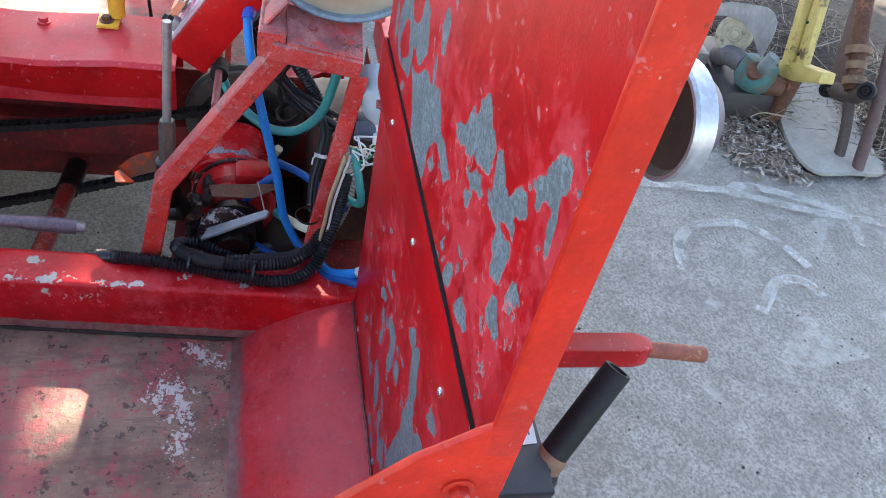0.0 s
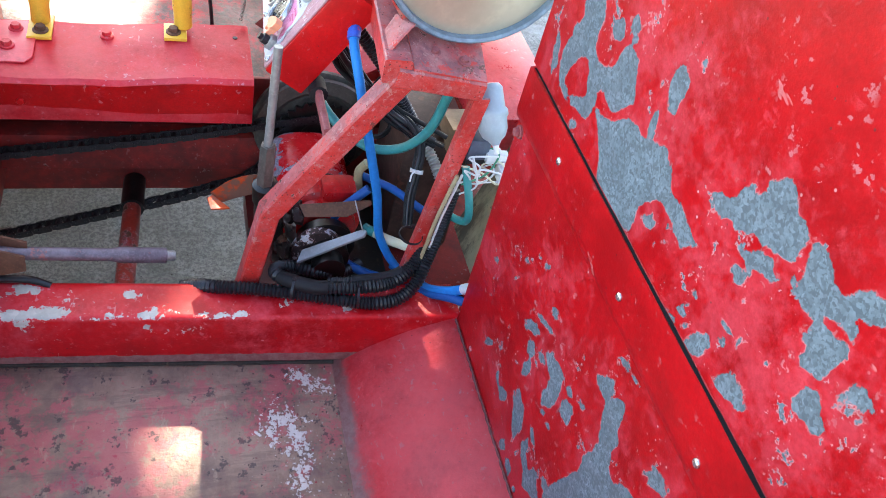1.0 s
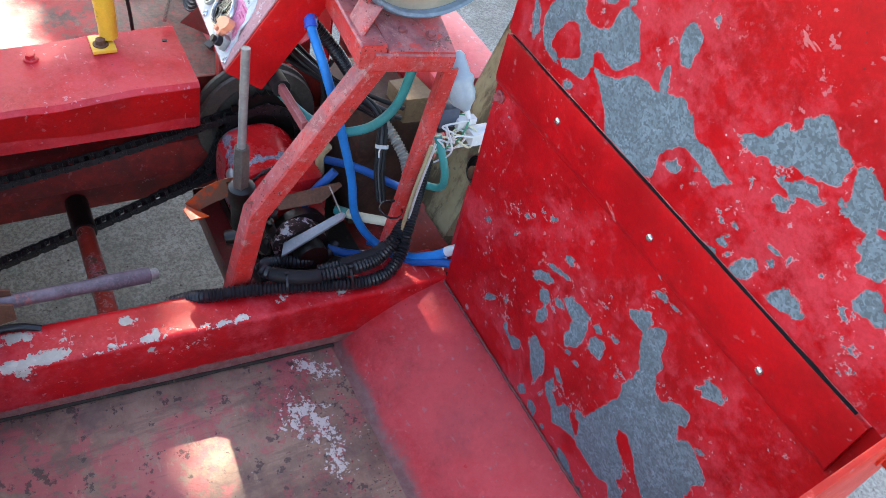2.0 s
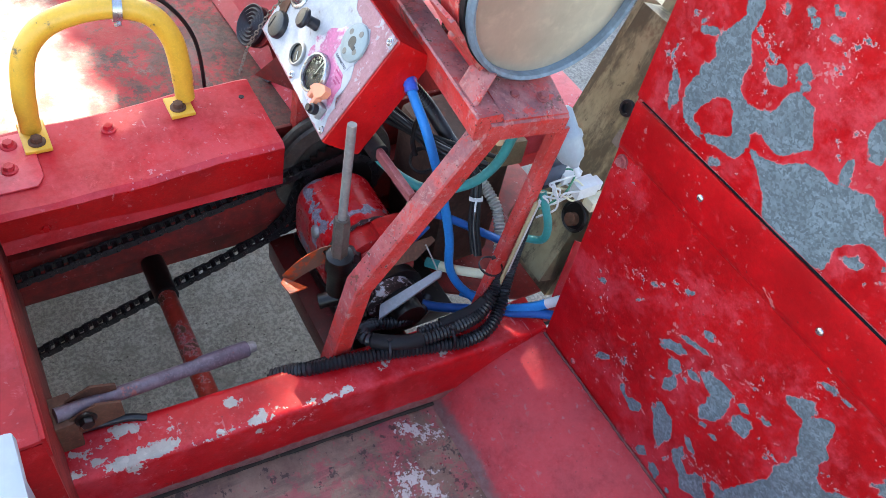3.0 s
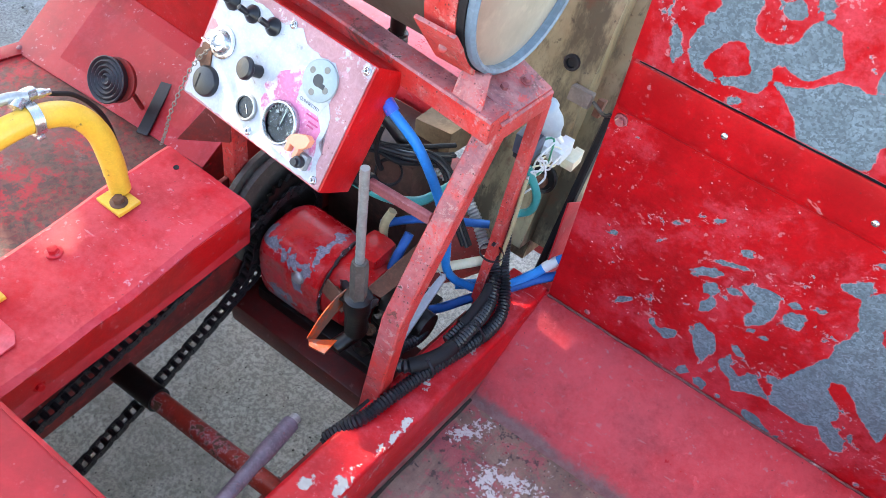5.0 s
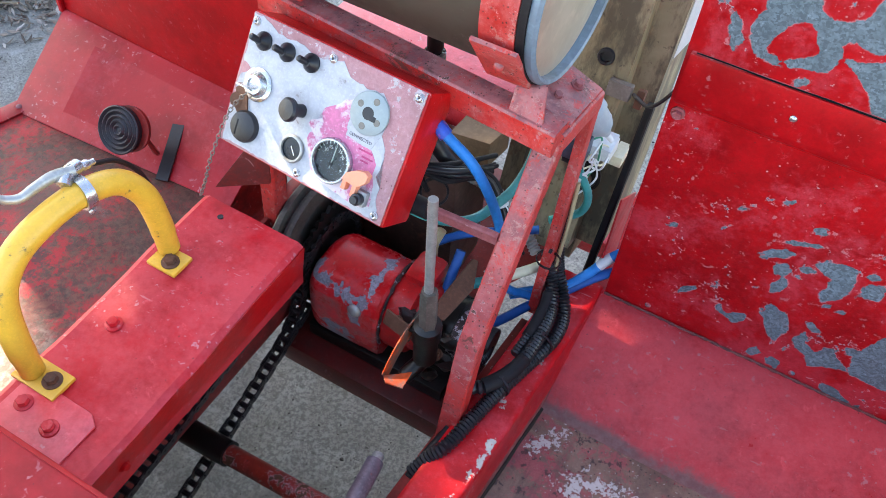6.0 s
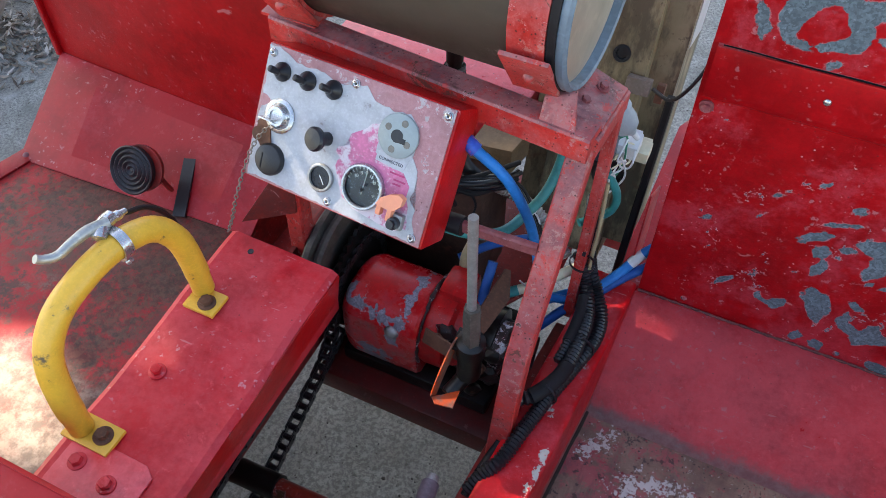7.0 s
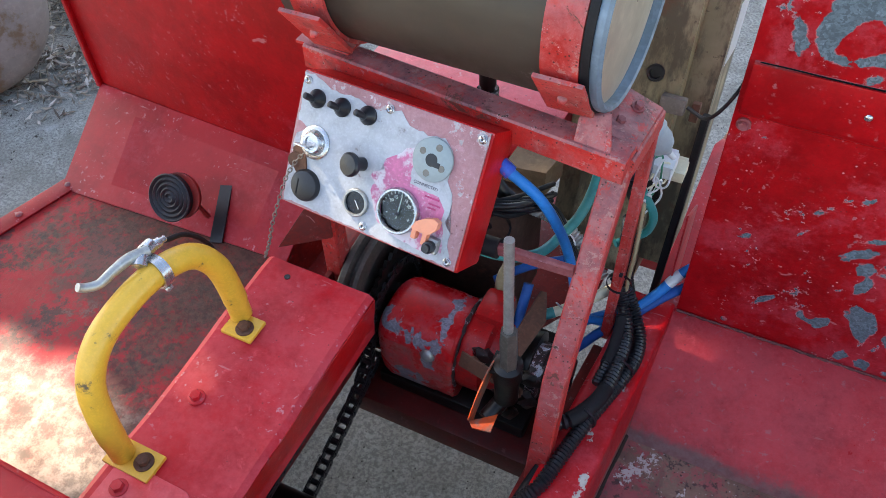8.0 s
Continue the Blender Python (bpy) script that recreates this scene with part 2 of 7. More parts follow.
BRIGHT = plain("bright metal", (0.50, 0.51, 0.52), 0.26, 0.85, vary=0.25)
RUST = plain("rusty steel", (0.13, 0.055, 0.03), 0.75, 0.1, vary=0.5, wear=(0.25, 0.10, 0.06), wear_share=0.4, bump=0.6)
YELLOW = plain("yellow enamel", (0.78, 0.43, 0.045), 0.36, vary=0.14, scale=55, wear=(0.12, 0.08, 0.04), wear_share=0.31)
BLUE = plain("blue hose plastic", (0.006, 0.190, 0.56), 0.42, vary=0.2, spec=0.25)
BLUE_DARK = plain("dark blue hose plastic", (0.006, 0.085, 0.32), 0.42, vary=0.2, spec=0.25)
TEAL = plain("teal hose plastic", (0.02, 0.24, 0.24), 0.4, vary=0.2)
CREAM = plain("cream plastic", (0.62, 0.58, 0.42), 0.45, vary=0.15)
DIRTY_CREAM = plain("dirty cream", (0.36, 0.31, 0.18), 0.5)
WHITE = plain("white plastic", (0.56, 0.58, 0.60), 0.4, vary=0.12)
GREYBLUE = plain("pale grey-blue plastic", (0.34, 0.41, 0.46), 0.42, vary=0.1, scale=8)
ORANGE = plain("orange plastic", (0.82, 0.30, 0.17), 0.4, vary=0.12)
ORANGE_WORN = plain("worn orange enamel", (0.50, 0.062, 0.012), 0.45, vary=0.35, wear=(0.15, 0.075, 0.055), wear_share=0.6, spec=0.3)


def concrete_material():
    m = Nodes("worn concrete")
    col = m.mix(m.ramp(m.noise(1.3, 6, 0.65), 0.3, 0.72), (0.31, 0.290, 0.250), (0.230, 0.214, 0.182))
    col = m.mix(m.ramp(m.noise(9, 6, 0.7), 0.35, 0.75), col, (0.40, 0.385, 0.345))
    col = m.mix(m.math("MULTIPLY", m.ramp(m.noise(120, 6, 0.8), 0.42, 0.58), 0.75), col, (0.13, 0.122, 0.108))
    stain = m.ramp(m.noise(5.5, 6, 0.7, distort=0.8), 0.55, 0.68)
    col = m.mix(m.math("MULTIPLY", stain, 0.5), col, (0.145, 0.135, 0.115))
    pits = m.ramp(m.noise(70, 4, 0.65), 0.62, 0.68)
    pits = m.math("MULTIPLY", pits, m.ramp(m.noise(5, 5, 0.7), 0.40, 0.56))
    col = m.mix(m.math("MULTIPLY", pits, 0.75), col, (0.09, 0.085, 0.075))
    pale = m.ramp(m.noise(2.2, 4, 0.5, distort=1.2), 0.60, 0.66)
    pale = m.math("MULTIPLY", pale, m.ramp(m.noise(30, 4), 0.3, 0.6))
    col = m.mix(m.math("MULTIPLY", pale, 0.35), col, (0.50, 0.49, 0.47))
    bump = m.math("SUBTRACT", m.noise(120, 5, 0.7), m.math("MULTIPLY", pits, 0.8))
    return m.done(col, 0.88, 0.0, m.bump(bump, 0.6, 0.002))


def floor_material():
    """A foot-worn floor: brown grime over pink and grey remains of paint, white where it flaked off."""
    m = Nodes("foot-worn painted floor")
    col = m.mix(m.ramp(m.noise(7, 7, 0.72), 0.35, 0.65), (0.160, 0.092, 0.068), (0.310, 0.205, 0.145))
    pink = m.ramp(m.math("ADD", m.math("MULTIPLY", m.noise(5, 4, 0.6, distort=0.6), 0.5), m.math("MULTIPLY", m.noise(42, 6, 0.75), 0.5)), 0.48, 0.55)
    col = m.mix(m.math("MULTIPLY", pink, 0.62), col, (0.46, 0.070, 0.090))
    rub = m.ramp(m.noise(16, 6, 0.7, vec=m.stretch(2.2, 0.35, 1.0)), 0.52, 0.62)
    col = m.mix(m.math("MULTIPLY", rub, 0.45), col, (0.115, 0.068, 0.055))
    bare = m.ramp(m.noise(20, 6, 0.75, vec=m.stretch(0.8, 1.6, 1.0)), 0.60, 0.66)
    col = m.mix(m.math("MULTIPLY", bare, 0.5), col, (0.36, 0.26, 0.18))
    hot = m.ramp(m.noise(24, 6, 0.75), 0.62, 0.66)
    col = m.mix(m.math("MULTIPLY", hot, 0.8), col, (0.42, 0.03, 0.05))
    blue = m.ramp(m.noise(12, 6, 0.7), 0.56, 0.64)
    col = m.mix(m.math("MULTIPLY", blue, 0.35), col, (0.105, 0.066, 0.080))
    dark = m.ramp(m.noise(38, 5, 0.7), 0.58, 0.63)
    col = m.mix(m.math("MULTIPLY", dark, 0.8), col, (0.038, 0.026, 0.026))
    spots = m.math("MULTIPLY", m.ramp(m.voronoi(46), 0.10, 0.17, 1.0, 0.0), m.ramp(m.noise(9, 3), 0.46, 0.58))
    col = m.mix(m.math("MULTIPLY", spots, 0.45), col, (0.06, 0.036, 0.040))
    sdf = m.field("flaked")
    white = m.ramp(m.math("ADD", sdf, m.math("ADD", m.math("MULTIPLY", m.math("SUBTRACT", m.noise(50, 6, 0.75), 0.5), 0.10), m.math("MULTIPLY", m.math("SUBTRACT", m.noise(160, 3, 0.6), 0.5), 0.06))), -0.001, 0.001, 1.0, 0.0)
    col = m.mix(m.math("MULTIPLY", white, 0.95), col, (0.60, 0.57, 0.53))
    rough = m.ramp(m.noise(12, 4), 0.3, 0.7, 0.38, 0.70)
    return m.done(col, rough, 0.0, m.bump(m.math("ADD", m.noise(60, 6, 0.75), m.math("MULTIPLY", white, 0.8)), 1.0, 0.0026))


def left_floor_material():
    m = Nodes("sun-bleached worn floor")
    col = m.mix(m.ramp(m.noise(6, 6, 0.7), 0.35, 0.7), (0.46, 0.024, 0.030), (0.31, 0.016, 0.020))
    worn = m.ramp(m.math("ADD", m.math("MULTIPLY", m.noise(3.2, 3, 0.5), 0.62), m.math("MULTIPLY", m.noise(38, 6, 0.75), 0.38)), 0.475, 0.54)
    col = m.mix(m.math("MULTIPLY", worn, 0.85), col, (0.135, 0.058, 0.048))
    bare = m.math("MULTIPLY", m.ramp(m.noise(30, 6, 0.75), 0.56, 0.62), worn)
    col = m.mix(m.math("MULTIPLY", bare, 0.45), col, (0.27, 0.175, 0.14))
    dark = m.ramp(m.noise(16, 7, 0.75), 0.54, 0.60)
    col = m.mix(m.math("MULTIPLY", dark, 0.8), col, (0.065, 0.042, 0.038))
    mud = m.ramp(m.math("ADD", m.math("MULTIPLY", m.noise(2.6, 3, 0.5, distort=0.4), 0.7), m.math("MULTIPLY", m.noise(60, 6, 0.75), 0.3)), 0.50, 0.56)
    col = m.mix(m.math("MULTIPLY", mud, 0.8), col, m.mix(m.ramp(m.noise(85, 4, 0.7), 0.4, 0.62), (0.105, 0.066, 0.045), (0.050, 0.036, 0.028)))
    place_of = m.add("ShaderNodeSeparateXYZ")
    m.link(m.pos, place_of.inputs[0])
    trodden = m.ramp(m.math("ADD", place_of.outputs["Y"], m.math("MULTIPLY", m.math("SUBTRACT", m.noise(14, 7, 0.75), 0.5), 0.35)), -0.52, -0.44, 1.0, 0.0)
    col = m.mix(m.math("MULTIPLY", trodden, 0.85), col, m.mix(m.ramp(m.noise(32, 6, 0.78), 0.40, 0.60), (0.25, 0.180, 0.140), (0.085, 0.055, 0.040)))
    return m.done(col, m.ramp(m.noise(14, 4), 0.3, 0.7, 0.50, 0.72), 0.0, m.bump(m.noise(60, 5, 0.7), 0.8, 0.0018), spec=0.3)


def tank_material():
    m = Nodes("yellowed dirty plastic tank")
    col = m.mix(m.ramp(m.noise(5, 5, 0.7), 0.3, 0.7), (0.42, 0.36, 0.22), (0.24, 0.195, 0.105))
    col = m.mix(m.math("MULTIPLY", m.ramp(m.noise(17, 6, 0.72, vec=m.stretch(1, 1, 0.22)), 0.42, 0.58), 0.85), col, (0.075, 0.060, 0.036))
    col = m.mix(m.math("MULTIPLY", m.ramp(m.noise(60, 4, 0.7), 0.62, 0.68), 0.6), col, (0.05, 0.04, 0.025))
    col = m.mix(m.math("MULTIPLY", m.ramp(m.noise(9, 5, 0.7), 0.55, 0.64), 0.8), col, (0.15, 0.075, 0.040))
    return m.done(col, 0.5, 0.0, m.bump(m.noise(40, 4), 0.3, 0.001))


def drum_material():
    m = Nodes("dull grey enamelled drum")
    col = m.mix(m.ramp(m.noise(6, 5, 0.7, vec=m.stretch(0.3, 1, 1)), 0.3, 0.7), (0.078, 0.066, 0.050), (0.046, 0.038, 0.029))
    col = m.mix(m.math("MULTIPLY", m.ramp(m.noise(16, 5, 0.7), 0.62, 0.72), 0.6), col, (0.24, 0.23, 0.21))
    return m.done(col, m.ramp(m.noise(20, 4), 0.3, 0.7, 0.42, 0.58), 0.35, m.bump(m.noise(90, 3), 0.3, 0.0006))


CONCRETE, FLOOR, LEFT_FLOOR, TANK, DRUM = concrete_material(), floor_material(), left_floor_material(), tank_material(), drum_material()
CAP = plain("weathered tin", (0.56, 0.50, 0.38), 0.36, 0.55, vary=0.2, scale=9)


# ---- building blocks ----
def place(ob, parent):
    if parent:
        ob.parent = parent
        up, m = parent, Matrix()
        while up:
            m = up.matrix_basis @ m if up.type == "EMPTY" else m
            up = up.parent
        ob.matrix_parent_inverse = m.inverted() if parent.type == "EMPTY" else Matrix()
    return ob


def part(name, bm, material, parent=None, label="", smooth=True):
    """Links a bmesh as one mesh object under a thing or a part."""
    bmesh.ops.recalc_face_normals(bm, faces=bm.faces)
    me = bpy.data.meshes.new(name)
    bm.to_mesh(me)
    bm.free()
    me.materials.append(material)
    if smooth:
        me.set_sharp_from_angle(angle=radians(38))
    ob = place(new(name, me), parent)
    return tagged(ob, label) if label else ob


def thing(name, at, label, category, group="", kind=""):
    ob = new(name)
    ob.empty_display_size = 0.02
    ob.matrix_basis = Matrix.Translation(at)
    return tagged(ob, label, category, group, kind)


def box(x0, x1, y0, y1, z0, z1, bevel=0.002, bm=None, m=None):
    own = bm is None
    b = bmesh.new()
    bmesh.ops.create_cube(b, size=1)
    for v in b.verts:
        v.co = ((x0 + x1) / 2 + v.co.x * (x1 - x0), (y0 + y1) / 2 + v.co.y * (y1 - y0), (z0 + z1) / 2 + v.co.z * (z1 - z0))
    if bevel:
        bmesh.ops.bevel(b, geom=b.edges[:], offset=min(bevel, 0.45 * min(x1 - x0, y1 - y0, z1 - z0)), segments=2, affect="EDGES", profile=0.6)
    if m is not None:
        bmesh.ops.transform(b, matrix=m, verts=b.verts)
    return b if own else join(bm, b)


def join(bm, other):
    me = bpy.data.meshes.new("tmp")
    other.to_mesh(me)
    other.free()
    bm.from_mesh(me)
    bpy.data.meshes.remove(me)
    return bm


def slab(corners, thick, bevel=0.001, down=None):
    """A flat plate with these outline points (in order), and thickness along its normal (or along down)."""
    b = bmesh.new()
    pts = [Vector(c) for c in corners]
    n = Vector(down).normalized() if down else (pts[1] - pts[0]).cross(pts[2] - pts[0]).normalized()
    top = [b.verts.new(p) for p in pts]
    low = [b.verts.new(p + n * thick) for p in pts]
    b.faces.new(top)
    b.faces.new(low[::-1])
    for i in range(len(pts)):
        j = (i + 1) % len(pts)
        b.faces.new((top[i], low[i], low[j], top[j]))
    if bevel:
        bmesh.ops.bevel(b, geom=b.edges[:], offset=bevel, segments=2, affect="EDGES", profile=0.6)
    return b


def smooth_path(points, step=0.006):
    pts = [Vector(p) for p in points]
    if len(pts) == 2:
        n = max(1, int((pts[1] - pts[0]).length / step))
        return [pts[0].lerp(pts[1], i / n) for i in range(n + 1)]
    ext = [2 * pts[0] - pts[1], *pts, 2 * pts[-1] - pts[-2]]
    out = []
    for i in range(1, len(ext) - 2):
        p0, p1, p2, p3 = ext[i - 1:i + 3]
        n = max(2, int((p2 - p1).length / step))
        for k in range(n):
            t = k / n
            out.append(0.5 * (2 * p1 + (p2 - p0) * t + (2 * p0 - 5 * p1 + 4 * p2 - p3) * t * t + (3 * p1 - p0 - 3 * p2 + p3) * t ** 3))
    return out + [pts[-1]]


def sweep(path, radius, sides=10, profile=None, twist=None):
    """A closed tube along the path; radius may be a function of the index; profile: outline points across instead of a circle."""
    b = bmesh.new()
    rings, n = [], len(path)
    side = None
    for i, p in enumerate(path):
        d = (path[min(i + 1, n - 1)] - path[max(i - 1, 0)]).normalized()
        if side is None:
            ref = Vector(twist) if twist else (Vector((0, 0, 1)) if abs(d.z) < 0.8 else Vector((0, 1, 0)))
            side = d.cross(ref).normalized()
        side = (side - d * side.dot(d)).normalized()
        other = side.cross(d).normalized()
        r = radius(i) if callable(radius) else radius
        if profile:
            ring = [b.verts.new(p + side * u + other * v) for u, v in profile]
        else:
            ring = [b.verts.new(p + (side * math.cos(a) + other * math.sin(a)) * r) for a in (2 * math.pi * k / sides for k in range(sides))]
        rings.append(ring)
    m = len(rings[0])
    for a, c in zip(rings, rings[1:]):
        for k in range(m):
            b.faces.new((a[k], a[(k + 1) % m], c[(k + 1) % m], c[k]))
    b.faces.new(rings[0][::-1])
    b.faces.new(rings[-1])
    return b


def tube(points, radius, sides=12, step=0.006):
    return sweep(smooth_path(points, step), radius, sides)


def conduit(points, radius, pitch=0.0056):
    """Corrugated cable conduit: ribs along a smooth path."""
    path = smooth_path(points, pitch / 2)
    return sweep(path, lambda i: radius * 1.12 if i % 2 else radius * 0.86, 12)


def bar(points, w, h, twist=(0, 0, 1), bevel=0.0025):
    """A square bar with mitred corners."""
    e = bevel
    prof = [(-w / 2 + e, -h / 2), (w / 2 - e, -h / 2), (w / 2, -h / 2 + e), (w / 2, h / 2 - e), (w / 2 - e, h / 2), (-w / 2 + e, h / 2), (-w / 2, h / 2 - e), (-w / 2, -h / 2 + e)]
    return sweep([Vector(p) for p in points], 0, profile=prof, twist=twist)


def lathe(profile, centre, axis, sides=32, cap=True):
    """Turns (distance along, radius) pairs about the axis through centre."""
    b = bmesh.new()
    a = Vector(axis).normalized()
    s = a.orthogonal().normalized()
    o = a.cross(s)
    c = Vector(centre)
    rings = []
    for d, r in profile:
        rings.append([b.verts.new(c + a * d + (s * math.cos(t) + o * math.sin(t)) * r) for t in (2 * math.pi * k / sides for k in range(sides))])
    for p, q in zip(rings, rings[1:]):
        for k in range(sides):
            b.faces.new((p[k], p[(k + 1) % sides], q[(k + 1) % sides], q[k]))
    if cap:
        b.faces.new(rings[0][::-1])
        b.faces.new(rings[-1])
    return b


def hexagon(centre, axis, across, height):
    r = across / math.sqrt(3)
    return lathe([(0, r * 0.96), (height * 0.1, r), (height * 0.85, r), (height, r * 0.9)], centre, axis, 6)


def bolt(centre, axis, across, parent, material, name="bolt", washer=True, label=""):
    """A hexagon head on a washer."""
    h = across * 0.55
    b = hexagon(Vector(centre) + Vector(axis).normalized() * 0.002, axis, across, h)
    if washer:
        join(b, lathe([(-0.001, across * 0.85), (0.002, across * 0.85), (0.0025, across * 0.8)], centre, axis, 20))
    return part(name, b, material, parent, label)


def dome(centre, axis, r, parent, material, name="screw"):
    return part(name, lathe([(-0.002, r), (0.0005, r), (r * 0.3, r * 0.85), (r * 0.5, r * 0.5), (r * 0.55, 0.0002)], centre, axis, 16), material, parent)


def grid_sheet(x0, x1, z0, z1, y, thick, cell, field, plane="xz"):
    """A sheet with a fine front face that carries the distance to flaked patches."""
    nx, nz = max(1, round((x1 - x0) / cell)), max(1, round((z1 - z0) / cell))
    b = bmesh.new()
    layer = b.verts.layers.float.new("flaked")
    at = y if callable(y) else (lambda v: y)
    put = (lambda u, v, d: (u, at(v) + d, v)) if plane == "xz" else (lambda u, v, d: (u, v, y - d))
    rows = []
    for j in range(nz + 1):
        row = []
        for i in range(nx + 1):
            u, v = x0 + (x1 - x0) * i / nx, z0 + (z1 - z0) * j / nz
            vert = b.verts.new(put(u, v, 0))
            vert[layer] = field(u, v)
            row.append(vert)
        rows.append(row)
    for p, q in zip(rows, rows[1:]):
        for i in range(nx):
            b.faces.new((p[i], p[i + 1], q[i + 1], q[i]))
    rim = rows[0] + [r[-1] for r in rows[1:]] + rows[-1][-2::-1] + [r[0] for r in rows[-2:0:-1]]
    back = []
    for vert in rim:
        c = vert.co.copy()
        if plane == "xz":
            c.y += thick
        else:
            c.z -= thick
        w = b.verts.new(c)
        w[layer] = 1.0
        back.append(w)
    for i in range(len(rim)):
        j = (i + 1) % len(rim)
        b.faces.new((rim[i], back[i], back[j], rim[j]))
    b.faces.new(back[::-1])
    return b


def blobs(patches):
    """The signed distance to a union of slanted ellipses (x, z, half length, half width, degrees)."""
    made = [(x, z, a, b, math.cos(radians(t)), math.sin(radians(t))) for x, z, a, b, t in patches]

    def field(u, v):
        best = 0.5
        for x, z, a, b, c, s in made:
            du, dv = u - x, v - z
            p, q = (du * c + dv * s) / a, (-du * s + dv * c) / b
            r = math.hypot(p, q)
            if r < 4:
                r *= 1 + 0.5 * noise.noise(Vector((p * 1.2 + x * 90, q * 1.2, z * 90)))
            best = min(best, (r - 1) * min(a, b))
        return best
    return field


def polygons(shapes, other=None):
    """The signed distance to a union of outlines, joined with another field."""
    arrays = [np.array(s, float) for s in shapes]

    def field(u, v):
        best = other(u, v) if other else 0.5
        p = np.array((u, v))
        for a in arrays:
            if u < a[:, 0].min() - 0.08 or u > a[:, 0].max() + 0.08 or v < a[:, 1].min() - 0.08 or v > a[:, 1].max() + 0.08:
                continue
            b = np.roll(a, -1, 0)
            d = b - a
            t = np.clip(((p - a) * d).sum(1) / (d * d).sum(1), 0, 1)
            dist = np.sqrt((((a + d * t[:, None]) - p) ** 2).sum(1).min())
            cross = ((a[:, 1] > v) != (b[:, 1] > v)) & (u < a[:, 0] + (v - a[:, 1]) / np.where(d[:, 1] == 0, 1e-9, d[:, 1]) * d[:, 0])
            best = min(best, -dist if cross.sum() % 2 else dist)
        return best
    return field


# ---- ground ----
def ground():
    b = bmesh.new()
    rng = random.Random(4)
    n, near = 60, 4.0
    xs = [(-1 if i < 0 else 1) * (abs(i) / n * near if abs(i) <= n else near + (abs(i) - n) ** 2.6) for i in range(-n - 14, n + 15)]
    verts = [[b.verts.new((x, y, noise.noise(Vector((x * 0.8, y * 0.8, 0))) * 0.012 - 0.004)) for x in xs] for y in xs]
    for p, q in zip(verts, verts[1:]):
        for i in range(len(xs) - 1):
            b.faces.new((p[i], p[i + 1], q[i + 1], q[i]))
    ob = part("ground", b, CONCRETE)
    return tagged(ob, "pale worn concrete yard with grit and chalk marks", "ground", kind="structure")


ground()

# ---- the machine's body ----
BODY = thing("machine_body", (0.1, -0.3, 0.4), "red sheet-metal body of a homemade small vehicle, paint flaking", "vehicle body")

# flaked patches of the sheets: outlines, then small ellipses (x, z, half length, half width, degrees)
FLAKE_ISLAND = [(0.335, 0.832), (0.347, 0.845), (0.362, 0.858), (0.368, 0.846), (0.367, 0.834), (0.377, 0.849), (0.389, 0.858), (0.396, 0.842), (0.398, 0.824), (0.409, 0.813), (0.407, 0.795), (0.414, 0.781), (0.429, 0.774), (0.436, 0.788), (0.448, 0.800), (0.464, 0.801), (0.468, 0.784), (0.461, 0.775), (0.468, 0.759), (0.481, 0.772), (0.500, 0.764), (0.518, 0.754), (0.522, 0.747), (0.514, 0.724), (0.513, 0.702), (0.526, 0.644), (0.512, 0.644), (0.508, 0.633), (0.493, 0.646), (0.498, 0.613), (0.479, 0.625), (0.456, 0.643), (0.438, 0.664), (0.417, 0.681), (0.403, 0.674), (0.405, 0.658), (0.435, 0.634), (0.442, 0.619), (0.437, 0.601), (0.452, 0.593), (0.467, 0.583), (0.476, 0.560), (0.469, 0.550), (0.446, 0.557), (0.428, 0.578), (0.416, 0.566), (0.362, 0.567), (0.350, 0.603), (0.356, 0.632), (0.373, 0.692), (0.381, 0.710), (0.375, 0.735), (0.382, 0.761), (0.383, 0.780), (0.371, 0.805), (0.365, 0.824), (0.352, 0.824), (0.341, 0.823)]
FLAKE_BEAN = [(0.242, 0.742), (0.253, 0.757), (0.273, 0.762), (0.288, 0.763), (0.297, 0.746), (0.299, 0.722), (0.291, 0.695), (0.274, 0.683), (0.264, 0.697), (0.271, 0.712), (0.271, 0.729), (0.256, 0.735)]
FLAKE_TAIL = [(0.272, 0.590), (0.277, 0.603), (0.281, 0.615), (0.289, 0.607), (0.290, 0.593), (0.308, 0.581), (0.315, 0.599), (0.326, 0.607), (0.338, 0.589), (0.360, 0.573), (0.342, 0.565), (0.327, 0.558), (0.312, 0.545), (0.300, 0.565), (0.282, 0.574)]
FLAKE_BOOT = [(0.157, 0.585), (0.165, 0.596), (0.174, 0.581), (0.202, 0.597), (0.205, 0.581), (0.192, 0.565), (0.176, 0.573), (0.163, 0.576)]
FLAKE_HOOK = [(0.073, 1.177), (0.080, 1.158), (0.083, 1.143), (0.077, 1.128), (0.066, 1.112), (0.065, 1.101), (0.073, 1.091), (0.069, 1.079), (0.061, 1.074), (0.064, 1.062), (0.060, 1.050), (0.055, 1.037), (0.060, 1.022), (0.066, 1.011), (0.076, 1.005), (0.090, 1.003), (0.099, 1.004), (0.093, 1.013), (0.083, 1.015), (0.079, 1.022), (0.082, 1.035), (0.091, 1.047), (0.099, 1.058), (0.110, 1.062), (0.119, 1.056), (0.127, 1.041), (0.133, 1.035), (0.127, 1.026), (0.140, 1.040), (0.133, 1.071), (0.125, 1.075), (0.116, 1.079), (0.111, 1.096), (0.114, 1.108), (0.109, 1.118), (0.098, 1.132), (0.096, 1.141), (0.098, 1.151), (0.095, 1.167), (0.084, 1.187)]
